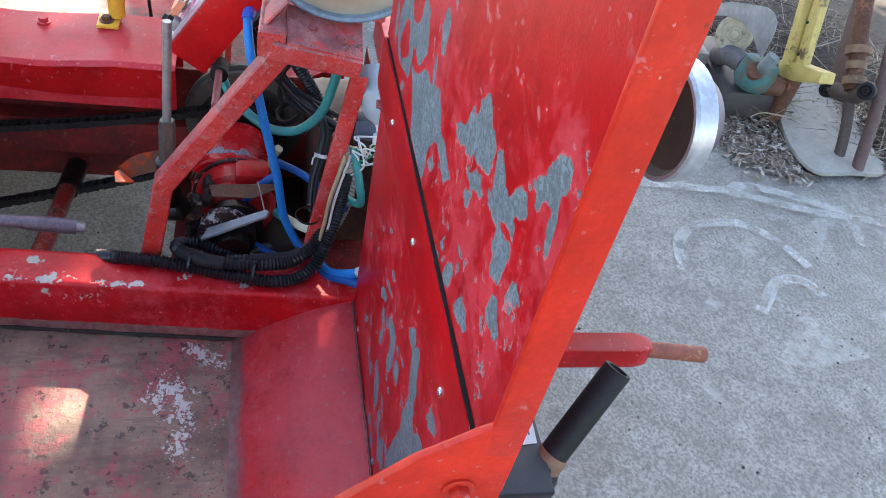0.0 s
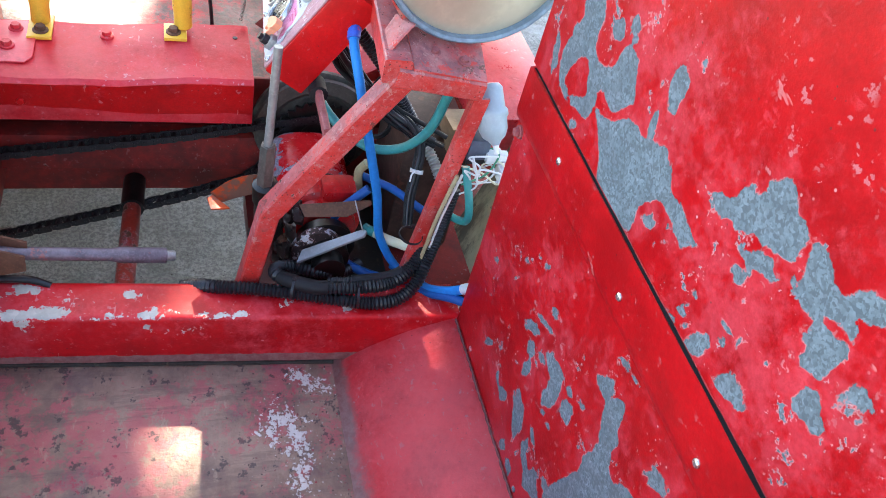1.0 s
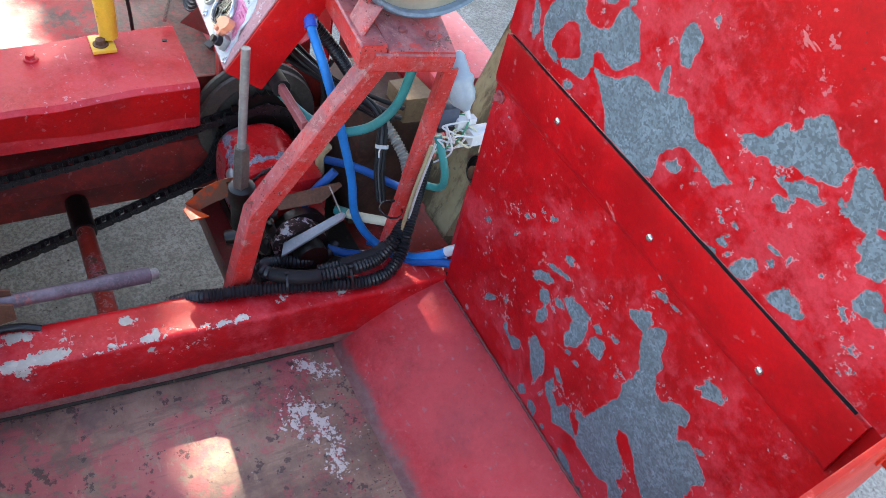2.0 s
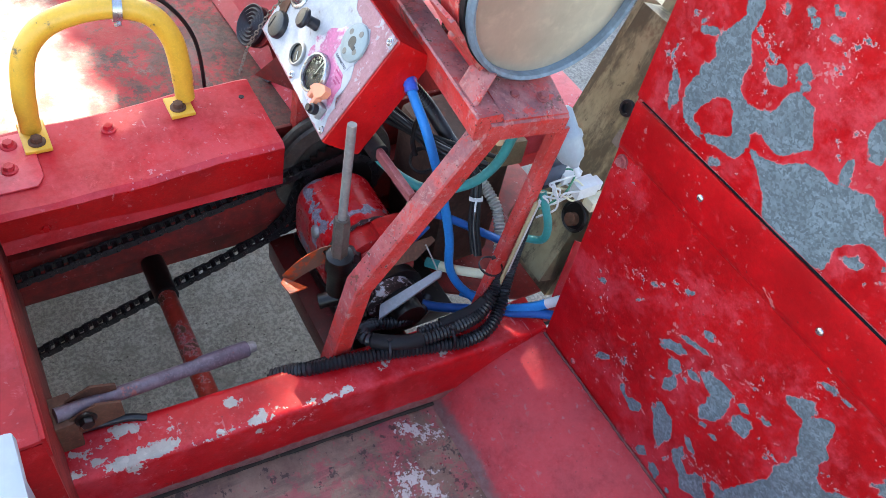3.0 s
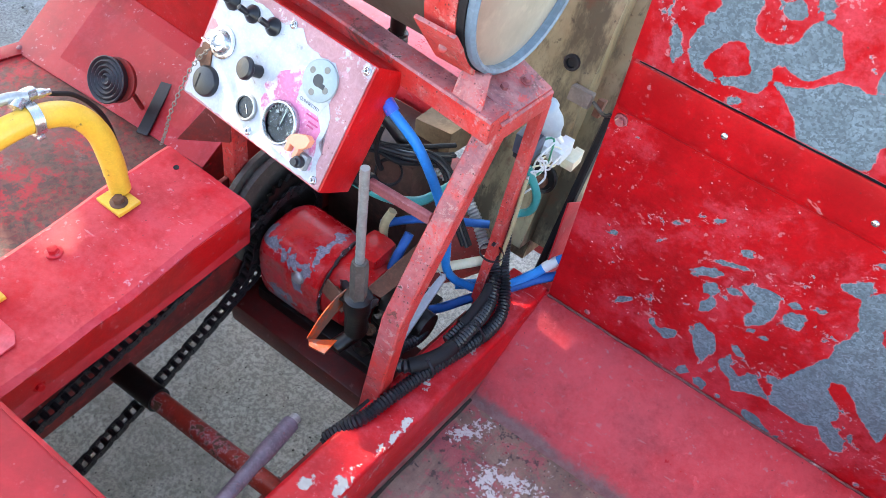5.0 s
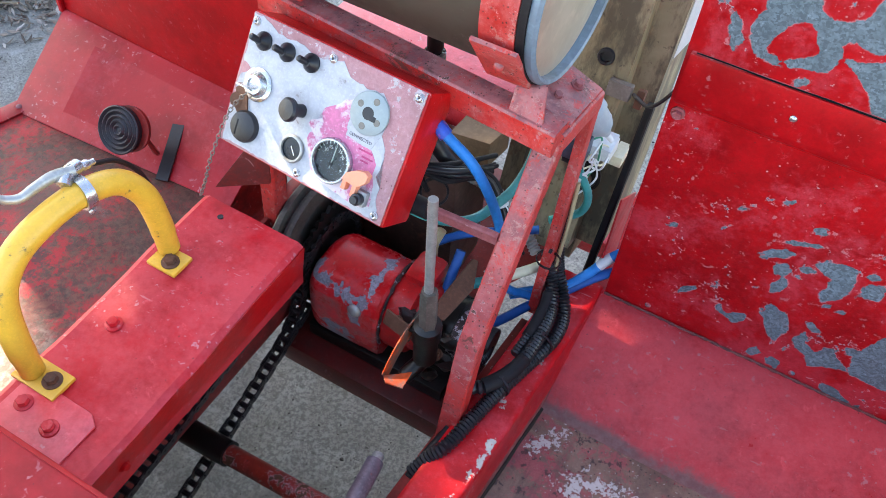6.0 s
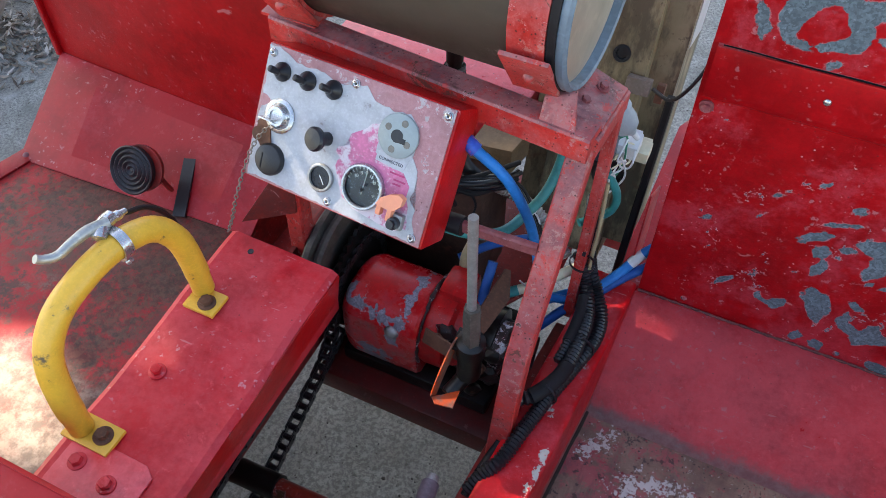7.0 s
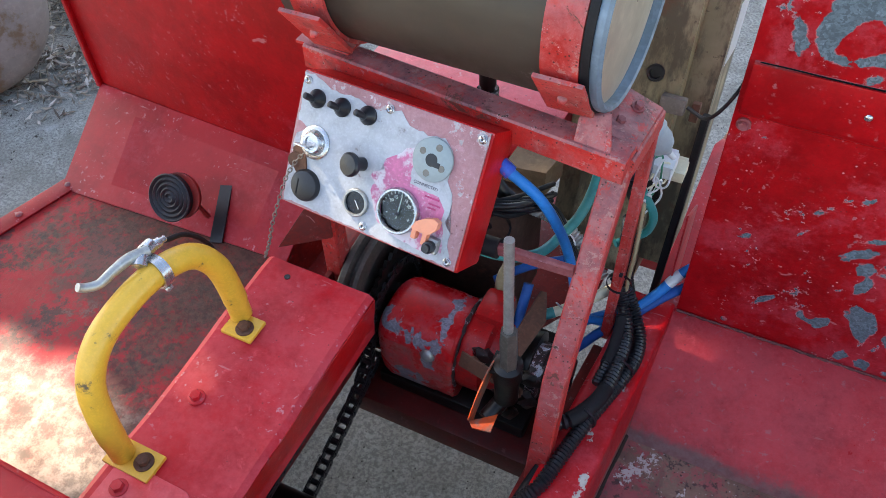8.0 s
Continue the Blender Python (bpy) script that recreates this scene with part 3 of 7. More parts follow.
FLAKE_HOUSE = [(0.116, 1.065), (0.127, 1.041), (0.133, 1.035), (0.127, 1.026), (0.114, 1.020), (0.101, 1.011), (0.110, 1.006), (0.124, 1.010), (0.141, 1.012), (0.149, 1.015), (0.150, 1.030), (0.149, 1.052), (0.158, 1.057), (0.173, 1.052), (0.185, 1.052), (0.198, 1.066), (0.211, 1.082), (0.204, 1.093), (0.191, 1.116), (0.179, 1.117), (0.168, 1.117), (0.162, 1.110), (0.162, 1.099), (0.156, 1.084), (0.145, 1.077), (0.129, 1.071)]
FLAKE_CONTINENT = [(0.157, 1.036), (0.171, 1.039), (0.189, 1.046), (0.214, 1.068), (0.228, 1.073), (0.242, 1.069), (0.262, 1.080), (0.281, 1.086), (0.299, 1.077), (0.311, 1.063), (0.332, 1.065), (0.350, 1.060), (0.369, 1.058), (0.364, 1.050), (0.357, 1.049), (0.354, 1.039), (0.345, 1.041), (0.333, 1.043), (0.315, 1.048), (0.303, 1.048), (0.290, 1.034), (0.282, 1.021), (0.287, 1.006), (0.285, 0.992), (0.270, 0.981), (0.252, 0.976), (0.237, 0.978), (0.212, 0.980), (0.203, 0.988), (0.198, 1.003), (0.179, 1.019), (0.167, 1.028)]
FLAKE_OVAL = [(0.245, 1.130), (0.246, 1.146), (0.256, 1.153), (0.268, 1.146), (0.270, 1.129), (0.268, 1.113), (0.261, 1.110), (0.252, 1.118)]
FLAKE_WEDGE = [(0.351, 1.101), (0.359, 1.108), (0.371, 1.110), (0.377, 1.122), (0.379, 1.130), (0.381, 1.137), (0.386, 1.142), (0.391, 1.135), (0.398, 1.144), (0.394, 1.153), (0.401, 1.158), (0.403, 1.163), (0.411, 1.167), (0.422, 1.163), (0.431, 1.156), (0.448, 1.152), (0.452, 1.126), (0.444, 1.122), (0.432, 1.118), (0.420, 1.114), (0.410, 1.116), (0.402, 1.107), (0.391, 1.099), (0.384, 1.102), (0.373, 1.093), (0.364, 1.095), (0.357, 1.097)]
FLAKE_FORK = [(0.455, 1.154), (0.462, 1.155), (0.469, 1.155), (0.480, 1.145), (0.495, 1.141), (0.501, 1.149), (0.505, 1.160), (0.513, 1.149), (0.511, 1.140), (0.520, 1.135), (0.521, 1.129), (0.511, 1.129), (0.500, 1.127), (0.495, 1.123), (0.498, 1.119), (0.508, 1.119), (0.517, 1.123), (0.523, 1.124), (0.525, 1.118), (0.522, 1.108), (0.523, 1.100), (0.523, 1.090), (0.513, 1.086), (0.507, 1.081), (0.499, 1.083), (0.498, 1.094), (0.492, 1.096), (0.493, 1.109), (0.490, 1.114), (0.479, 1.110), (0.472, 1.113), (0.463, 1.112), (0.463, 1.126), (0.457, 1.139)]
FLAKE_ARM = [(0.498, 1.142), (0.503, 1.153), (0.507, 1.163), (0.517, 1.167), (0.529, 1.160), (0.530, 1.156), (0.519, 1.148), (0.507, 1.142)]
FLAKE_COAST = [(0.520, 1.178), (0.526, 1.187), (0.535, 1.194), (0.539, 1.207), (0.547, 1.220), (0.555, 1.225), (0.563, 1.222), (0.567, 1.212), (0.565, 1.206), (0.561, 1.207), (0.561, 1.199), (0.564, 1.189), (0.568, 1.183), (0.570, 1.175), (0.574, 1.164), (0.568, 1.157), (0.565, 1.163), (0.561, 1.172), (0.557, 1.174), (0.557, 1.185), (0.550, 1.186), (0.544, 1.180), (0.541, 1.170), (0.535, 1.170), (0.531, 1.177), (0.524, 1.174)]
FLAKE_BOAT = [(0.515, 1.058), (0.515, 1.069), (0.518, 1.077), (0.527, 1.083), (0.534, 1.078), (0.538, 1.071), (0.548, 1.068), (0.548, 1.061), (0.542, 1.056), (0.533, 1.058), (0.523, 1.053)]
FLAKE_BIRD = [(0.539, 1.084), (0.537, 1.096), (0.540, 1.109), (0.545, 1.117), (0.550, 1.115), (0.557, 1.104), (0.549, 1.103), (0.544, 1.099), (0.546, 1.090), (0.542, 1.084)]
FLAKE_CRUMBS = [(0.402, 1.096), (0.407, 1.101), (0.409, 1.094), (0.417, 1.100), (0.424, 1.110), (0.436, 1.114), (0.441, 1.108), (0.450, 1.108), (0.447, 1.099), (0.440, 1.098), (0.432, 1.098), (0.423, 1.094), (0.408, 1.091)]
FLAKE_SEAL = [(0.411, 0.991), (0.416, 1.008), (0.428, 1.017), (0.436, 1.012), (0.434, 0.995), (0.426, 0.987), (0.410, 0.981)]
LOWER_CHIPS_A = [(0.196, 0.734, 0.0199, 0.0078, 37), (0.22, 0.769, 0.0254, 0.0042, 24), (0.229, 0.799, 0.0075, 0.0057, 19), (0.212, 0.709, 0.0112, 0.0092, 90), (0.22, 0.681, 0.0211, 0.0089, 77), (0.319, 0.737, 0.0195, 0.0122, 60), (0.309, 0.763, 0.0061, 0.0049, 9), (0.339, 0.775, 0.0067, 0.0044, 30), (0.24, 0.607, 0.0301, 0.0147, 109), (0.238, 0.525, 0.0105, 0.007, 56), (0.268, 0.52, 0.011, 0.0107, 9), (0.364, 0.511, 0.0232, 0.0123, 152), (0.399, 0.504, 0.0061, 0.0043, 80), (0.344, 0.615, 0.0109, 0.009, 62), (0.469, 0.594, 0.0106, 0.0041, 117)]
LOWER_CHIPS_B = [(0.111, 0.593, 0.0147, 0.0049, 49), (0.366, 0.889, 0.0052, 0.0031, 12), (0.385, 0.891, 0.0053, 0.002, 12), (0.465, 0.849, 0.0102, 0.006, 88), (0.532, 0.716, 0.0126, 0.0063, 70), (0.18, 0.826, 0.007, 0.0028, 48), (0.06, 0.709, 0.0082, 0.004, 40), (0.123, 0.743, 0.0093, 0.0031, 52), (0.133, 0.786, 0.0079, 0.0029, 37), (0.496, 0.776, 0.0072, 0.0027, 39), (0.287, 0.627, 0.0103, 0.0048, 141), (0.24, 0.728, 0.0086, 0.0069, 25), (0.303, 0.68, 0.0053, 0.0035, 39), (0.469, 0.852, 0.0174, 0.0096, 43), (0.36, 0.885, 0.0057, 0.0034, 4)]
UPPER_CHIPS_A = [(0.044, 1.023, 0.0213, 0.008, 109), (0.054, 1.108, 0.0095, 0.0041, 23), (0.143, 1.116, 0.0127, 0.0115, 8), (0.166, 1.135, 0.0101, 0.0075, 105), (0.118, 1.173, 0.0072, 0.0039, 118), (0.15, 1.179, 0.0044, 0.003, 118), (0.141, 1.183, 0.004, 0.0025, 115), (0.166, 1.198, 0.005, 0.0026, 163), (0.174, 1.178, 0.0056, 0.0035, 167), (0.172, 1.123, 0.0043, 0.002, 113), (0.129, 0.994, 0.0118, 0.0046, 40), (0.25, 1.087, 0.0123, 0.0066, 107), (0.302, 1.02, 0.0123, 0.0069, 40), (0.418, 1.078, 0.008, 0.0053, 173), (0.425, 1.088, 0.0037, 0.0031, 106)]
UPPER_CHIPS_B = [(0.441, 1.025, 0.0053, 0.0036, 41), (0.473, 1.008, 0.0183, 0.01, 31), (0.381, 0.984, 0.0087, 0.0039, 7), (0.392, 1.002, 0.0062, 0.0029, 38), (0.438, 1.039, 0.0066, 0.0037, 8), (0.556, 1.156, 0.0045, 0.0023, 62), (0.588, 1.179, 0.0064, 0.0025, 148), (0.578, 1.216, 0.0044, 0.002, 11), (0.55, 1.109, 0.0079, 0.005, 121)]
UPPER_SHAPES = [FLAKE_HOOK, FLAKE_HOUSE, FLAKE_CONTINENT, FLAKE_OVAL, FLAKE_WEDGE, FLAKE_FORK, FLAKE_ARM, FLAKE_COAST, FLAKE_BOAT, FLAKE_BIRD, FLAKE_CRUMBS, FLAKE_SEAL]


def peppered(seed, count, x0, x1, z0, z1, lean):
    """Small chips strewn over a stretch of a sheet, thicker towards its outer lower corner."""
    rng = random.Random(seed)
    out = []
    while len(out) < count:
        x, z = rng.uniform(x0, x1), rng.uniform(z0, z1)
        if rng.random() < 0.25 + 0.75 * (x - x0) / (x1 - x0):
            n = rng.uniform(0.0014, 0.0042) * (1.6 if rng.random() < 0.15 else 1.0)
            out.append((x, z, n, n * rng.uniform(0.35, 0.8), rng.uniform(lean - 40, lean + 40)))
    return out


def lower_y(z):
    """The lower sheet leans back a little towards its foot."""
    return 0.0195 - 0.025 * (z - 0.6)


UPPER_Y = 0.006


def front_panel():
    chips = blobs(LOWER_CHIPS_A + LOWER_CHIPS_B + peppered(5, 16, 0.02, 0.60, 0.52, 0.90, 20))
    low = part("front_panel", grid_sheet(0.0, 0.610, 0.497, 0.984, lower_y, 0.003, 0.0036, polygons([FLAKE_ISLAND, FLAKE_BEAN, FLAKE_TAIL, FLAKE_BOOT], chips)), RED_PANEL, BODY, "red front panel with grey flaked patches")
    part("flange", slab([(-0.001, lower_y(0.497) + 0.0035, 0.497), (-0.001, lower_y(0.983) + 0.0035, 0.983), (-0.001, 0.040, 0.983), (-0.001, 0.047, 0.497)], 0.004, 0.001, (1, 0, 0)), RED_SHEET, low)
    # the cover strip is a folded sheet that stands proud and bends back to the panel at its lower edge
    fold = [(0.0016, 0.9838), (0.0010, 0.9815), (0.0010, 0.925), (0.0030, 0.914), (0.0105, 0.9065), (0.0114, 0.9838)]
    b = bmesh.new()
    ends = [[b.verts.new((x, y, z)) for y, z in fold] for x in (0.006, 0.20, 0.40, 0.592)]
    for p, q in zip(ends, ends[1:]):
        for k in range(6):
            b.faces.new((p[k], p[(k + 1) % 6], q[(k + 1) % 6], q[k]))
    b.faces.new(ends[0][::-1])
    b.faces.new(ends[-1])
    part("cover_strip", b, RED_STRIP, low)
    for x, z in ((0.137, 0.950), (0.322, 0.940), (0.495, 0.935)):
        dome((x, 0.0008, z), (0, -1, 0), 0.0046, low, BRIGHT)
    bolt((0.014, lower_y(0.893) - 0.001, 0.893), (0, -1, 0), 0.0105, low, MAUVE)
    for x, z in ((0.070, 0.520), (0.300, 0.516), (0.520, 0.514)):
        dome((x, lower_y(z), z), (0, -1, 0), 0.0050, low, RED_PANEL, "rivet")
    chips = blobs(UPPER_CHIPS_A + UPPER_CHIPS_B + peppered(6, 18, 0.36, 0.61, 0.995, 1.12, 60) + peppered(7, 8, 0.02, 0.40, 1.0, 1.22, 60))
    up = part("upper_panel", grid_sheet(0.0, 0.612, 0.986, 1.42, UPPER_Y, 0.003, 0.0036, polygons(UPPER_SHAPES, chips)), RED_PANEL, BODY, "red upper panel flaked to grey metal")
    part("flange", box(0.0, 0.004, UPPER_Y + 0.0035, 0.038, 0.99, 1.42, 0.001), RED_SHEET, up)
    # the rubber seal is a thin line that widens to the outer end
    b = bmesh.new()
    n = 60
    rows = []
    for i in range(n + 1):
        t = i / n
        x = 0.012 + 0.566 * t
        h = 0.0006 + 0.0019 * t * t + 0.0004 * math.sin(i * 1.3) * t
        z = 0.9850 + 0.0004 * math.sin(i * 0.5) - 0.002 * t
        rows.append([b.verts.new((x, y, z + s * h)) for y, s in ((0.0056, -1), (0.0042 - 0.0012 * t, -0.7), (0.0036 - 0.0018 * t, 0.1), (0.0042 - 0.0010 * t, 0.7), (0.0057, 1))])
    for p, q in zip(rows, rows[1:]):
        for k in range(4):
            b.faces.new((p[k], p[k + 1], q[k + 1], q[k]))
    part("rubber_seal", b, SEAL, up, "black rubber sealing strip")
    part("edge_rail", slab([(0.6120, -0.0100, 0.99), (0.6175, -0.0100, 0.99), (0.6270, -0.0190, 1.43), (0.6210, -0.0190, 1.43)], 0.023, 0.0018, (0, 1, 0)), RED_RAIL, BODY, "bright orange-red edge rail")


front_panel()


def side_gusset():
    b = slab([(0.6125, 0.012, 1.078), (0.6125, -0.019, 1.060), (0.6125, -0.054, 1.035), (0.6125, -0.084, 1.001), (0.6125, -0.30, 0.76), (0.6125, -0.50, 0.56), (0.6125, -0.50, 0.40), (0.6125, 0.012, 0.40)], 0.006, 0.002, (1, 0, 0))
    part("side_panel", b, RED_RAIL, BODY, "orange-red side panel")
    bolt((0.6185, -0.02, 1.0), (1, 0, 0), 0.013, BODY, RED_RAIL)


side_gusset()

# floor, toe board and sill of the near footwell
WHITE_FLAKES = [(0.02, -0.215, 0.016, 0.010, 60), (0.085, -0.250, 0.020, 0.012, 40), (0.120, -0.240, 0.018, 0.012, 20), (0.145, -0.235, 0.016, 0.008, 70), (0.040, -0.185, 0.012, 0.005, 80), (0.19, -0.24, 0.012, 0.01, 0), (0.1, -0.28, 0.01, 0.006, 0)]
part("floor_plate", grid_sheet(-0.06, 0.610, -1.60, -0.150, 0.400, 0.004, 0.008, blobs(WHITE_FLAKES), "xy"), FLOOR, BODY, "foot-worn brown floor plate with flaked white paint")


def toe_board():
    """A sheet that bends up from the floor; dried mud lies along the bend."""
    b = bmesh.new()
    soil = b.verts.layers.float.new("soil")
    line_in = [(-0.178, 0.4010), (-0.168, 0.4035), (-0.158, 0.4070), (-0.148, 0.4120)] + [(-0.148 + 0.1725 * t, 0.4120 + 0.0970 * (1.55 * t - 0.55 * t * t)) for t in (k / 10 for k in range(1, 11))]
    rows = []
    for i in range(25):
        x = -0.020 + 0.630 * i / 24
        dent = 0.0012 * noise.noise(Vector((x * 7, 3, 1)))
        row = []
        for k, (y, z) in enumerate(line_in):
            v = b.verts.new((x, y, z + dent * math.sin(3.14 * k / 13)))
            v[soil] = max(0.0, min(1.0, 1.0 - (y + 0.172) / 0.050 + 0.25 * noise.noise(Vector((x * 9, y * 20, 4)))))
            row.append(v)
        rows.append(row)
    for p, q in zip(rows, rows[1:]):
        for k in range(len(line_in) - 1):
            b.faces.new((p[k], q[k], q[k + 1], p[k + 1]))
    bmesh.ops.solidify(b, geom=b.faces[:], thickness=0.003)
    bmesh.ops.translate(b, vec=(0, 0, -0.0035), verts=b.verts)
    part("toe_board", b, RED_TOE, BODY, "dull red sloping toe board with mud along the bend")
    rng = random.Random(3)
    seam = smooth_path([(0.0 + 0.58 * k / 24, 0.0190 + rng.uniform(-0.0006, 0.0006), 0.5055) for k in range(25)], 0.006)
    part("seam_bead", sweep(seam, lambda i: 0.0020 + 0.0006 * math.sin(i * 2.1), 8), plain("grimy paint seam", (0.16, 0.045, 0.045), 0.6, vary=0.5, wear=(0.45, 0.30, 0.30), wear_share=0.35), BODY)


toe_board()

# chipped primer on the sill: along it, distance from its outer edge over the top (minus: down its side), half length, half width, degrees
SILL_CHIPS = [(-0.600, 0.010, 0.040, 0.009, 4), (-0.565, 0.012, 0.016, 0.010, 0), (-0.648, 0.020, 0.013, 0.010, 0), (-0.605, -0.010, 0.006, 0.012, 0), (-0.475, 0.005, 0.022, 0.003, 4), (-0.440, 0.009, 0.014, 0.009, 20), (-0.330, 0.006, 0.026, 0.0035, 6), (-0.606, 0.056, 0.018, 0.008, 0), (-0.655, 0.040, 0.014, 0.004, 0),
              (-0.462, 0.046, 0.011, 0.008, 0), (-0.700, 0.012, 0.020, 0.006, 0), (-0.735, 0.030, 0.012, 0.008, 0), (-0.385, -0.022, 0.004, 0.004, 0), (-0.440, -0.020, 0.005, 0.003, 0), (-0.150, 0.020, 0.010, 0.004, 20), (-0.240, 0.030, 0.004, 0.003, 0), (-0.800, 0.015, 0.03, 0.010, 0), (-0.95, 0.010, 0.04, 0.010, 0)]


def sill():
    b = bmesh.new()
    soil, flaked = b.verts.layers.float.new("soil"), b.verts.layers.float.new("flaked")
    chips = blobs(SILL_CHIPS)
    # (distance over the top from the outer edge, drop down the side)
    prof = [(0.0, 0.098 - 0.005 * k) for k in range(19)] + [(0.0005, 0.004), (0.002, 0.0015), (0.005, 0.0)] + [(0.005 + 0.0045 * k, 0.0) for k in range(1, 14)] + [(0.068, 0.0008), (0.071, 0.003), (0.072, 0.007), (0.072, 0.098)]
    n, rows = 200, []
    for i in range(n + 1):
        y = 0.028 - 1.628 * i / n
        s = max(0.0, (-y - 0.010) / 1.59)
        x0, z0 = -0.004 - 0.114 * s, 0.507 - 0.016 * s
        row = []
        for w, drop in prof:
            wave = 0.0010 * noise.noise(Vector((w * 30, y * 9, drop * 30)))
            v = b.verts.new((x0 - w + 0.06 * drop + wave, y, z0 - drop + wave))
            v[soil] = max(0.0, min(1.0, (drop - 0.072) / 0.018)) if w < 0.01 else 0.0
            v[flaked] = chips(y, w - drop)
            row.append(v)
        rows.append(row)
    for p, q in zip(rows, rows[1:]):
        for k in range(len(prof) - 1):
            b.faces.new((p[k], p[k + 1], q[k + 1], q[k]))
    b.faces.new(rows[0])
    b.faces.new(rows[-1][::-1])
    part("sill", b, RED_SILL, BODY, "scuffed red box sill with chipped white primer")
    # Near-black bead along the joint of sill and floor.
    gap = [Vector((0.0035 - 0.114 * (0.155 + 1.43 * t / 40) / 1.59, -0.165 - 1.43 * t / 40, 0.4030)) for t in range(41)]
    part("joint_line", sweep(gap, lambda i: 0.0032 + 0.0008 * math.sin(i * 2.3), 6), plain("near-black brown", (0.040, 0.032, 0.024), 0.9, vary=0.5, wear=(0.10, 0.08, 0.05), wear_share=0.3), BODY)


sill()

# far footwell
part("floor_plate", slab([(-0.534, -0.285, 0.45), (-0.655, -0.275, 0.45), (-0.655, -0.10, 0.45), (-1.160, -0.125, 0.45), (-1.54, -1.60, 0.45), (-0.534, -1.60, 0.45)], 0.004, 0.001, (0, 0, -1)), LEFT_FLOOR, BODY, "worn red floor plate, stained brown")
edge = part("edge_strip", slab([(-1.137, -0.105, 0.4555), (-1.178, -0.105, 0.4555), (-1.385, -0.90, 0.4555), (-1.345, -0.90, 0.4555)], 0.004, 0.001, (0, 0, -1)), RED_FAR_TOE, BODY)
for k in range(8):
    t = k / 7
    dome((-1.163 - 0.19 * t, -0.135 - 0.72 * t, 0.456), (0, 0, 1), 0.0075, edge, RED_FRAME, "rivet")
part("edge_post", bar([(-1.225, -0.325, 0.452), (-1.255, -0.312, 1.05)], 0.028, 0.028, (0, 1, 0)), RED_SHEET, BODY)
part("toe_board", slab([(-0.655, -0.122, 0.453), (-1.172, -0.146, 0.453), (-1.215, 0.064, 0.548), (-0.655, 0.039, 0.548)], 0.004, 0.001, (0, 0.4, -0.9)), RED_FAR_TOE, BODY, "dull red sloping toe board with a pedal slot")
part("pedal_slot", slab([(-0.852, -0.024, 0.5085), (-0.828, -0.020, 0.5105), (-0.786, -0.136, 0.4585), (-0.810, -0.142, 0.4560)], 0.004, 0, (0, 0.4, -0.9)), BLACK, BODY)
part("front_panel", slab([(-0.56, 0.034, 0.545), (-1.215, 0.066, 0.545), (-1.201, 0.066, 1.02), (-0.56, 0.034, 1.02)], 0.004, 0.001, (0, 1, 0)), RED_SHEET, BODY, "plain bright red front panel")
part("edge_rail", bar([(-1.217, 0.066, 0.545), (-1.203, 0.066, 1.02)], 0.012, 0.02, (0, 1, 0)), RED_SHEET, BODY)


part("tunnel_wall", slab([(-0.657, -0.284, 0.4455), (-0.657, -0.124, 0.4455), (-0.657, 0.038, 0.538), (-0.657, 0.038, 0.36), (-0.657, -0.284, 0.36)], 0.005, 0, (-1, 0, 0)), RED_GRIMY, BODY)
part("tunnel_wall", box(-0.655, -0.540, -0.290, -0.284, 0.36, 0.449, 0.001), RED_GRIMY, BODY)
# Unseen skirts added to keep daylight off the ground under the body.
part("side_light_block", slab([(-1.150, -0.10, 0.4455), (-1.536, -1.6, 0.4455), (-1.536, -1.6, 0.07), (-1.150, -0.10, 0.07)], 0.004, 0, (1, 0, 0)), RED_SHEET, BODY)
part("rear_light_block", box(-1.54, 0.612, -1.606, -1.602, 0.20, 0.76, 0.001), RED_SHEET, BODY)
part("side_light_block", box(0.6125, 0.6165, -1.6, -0.502, 0.20, 0.56, 0.001), RED_SHEET, BODY)


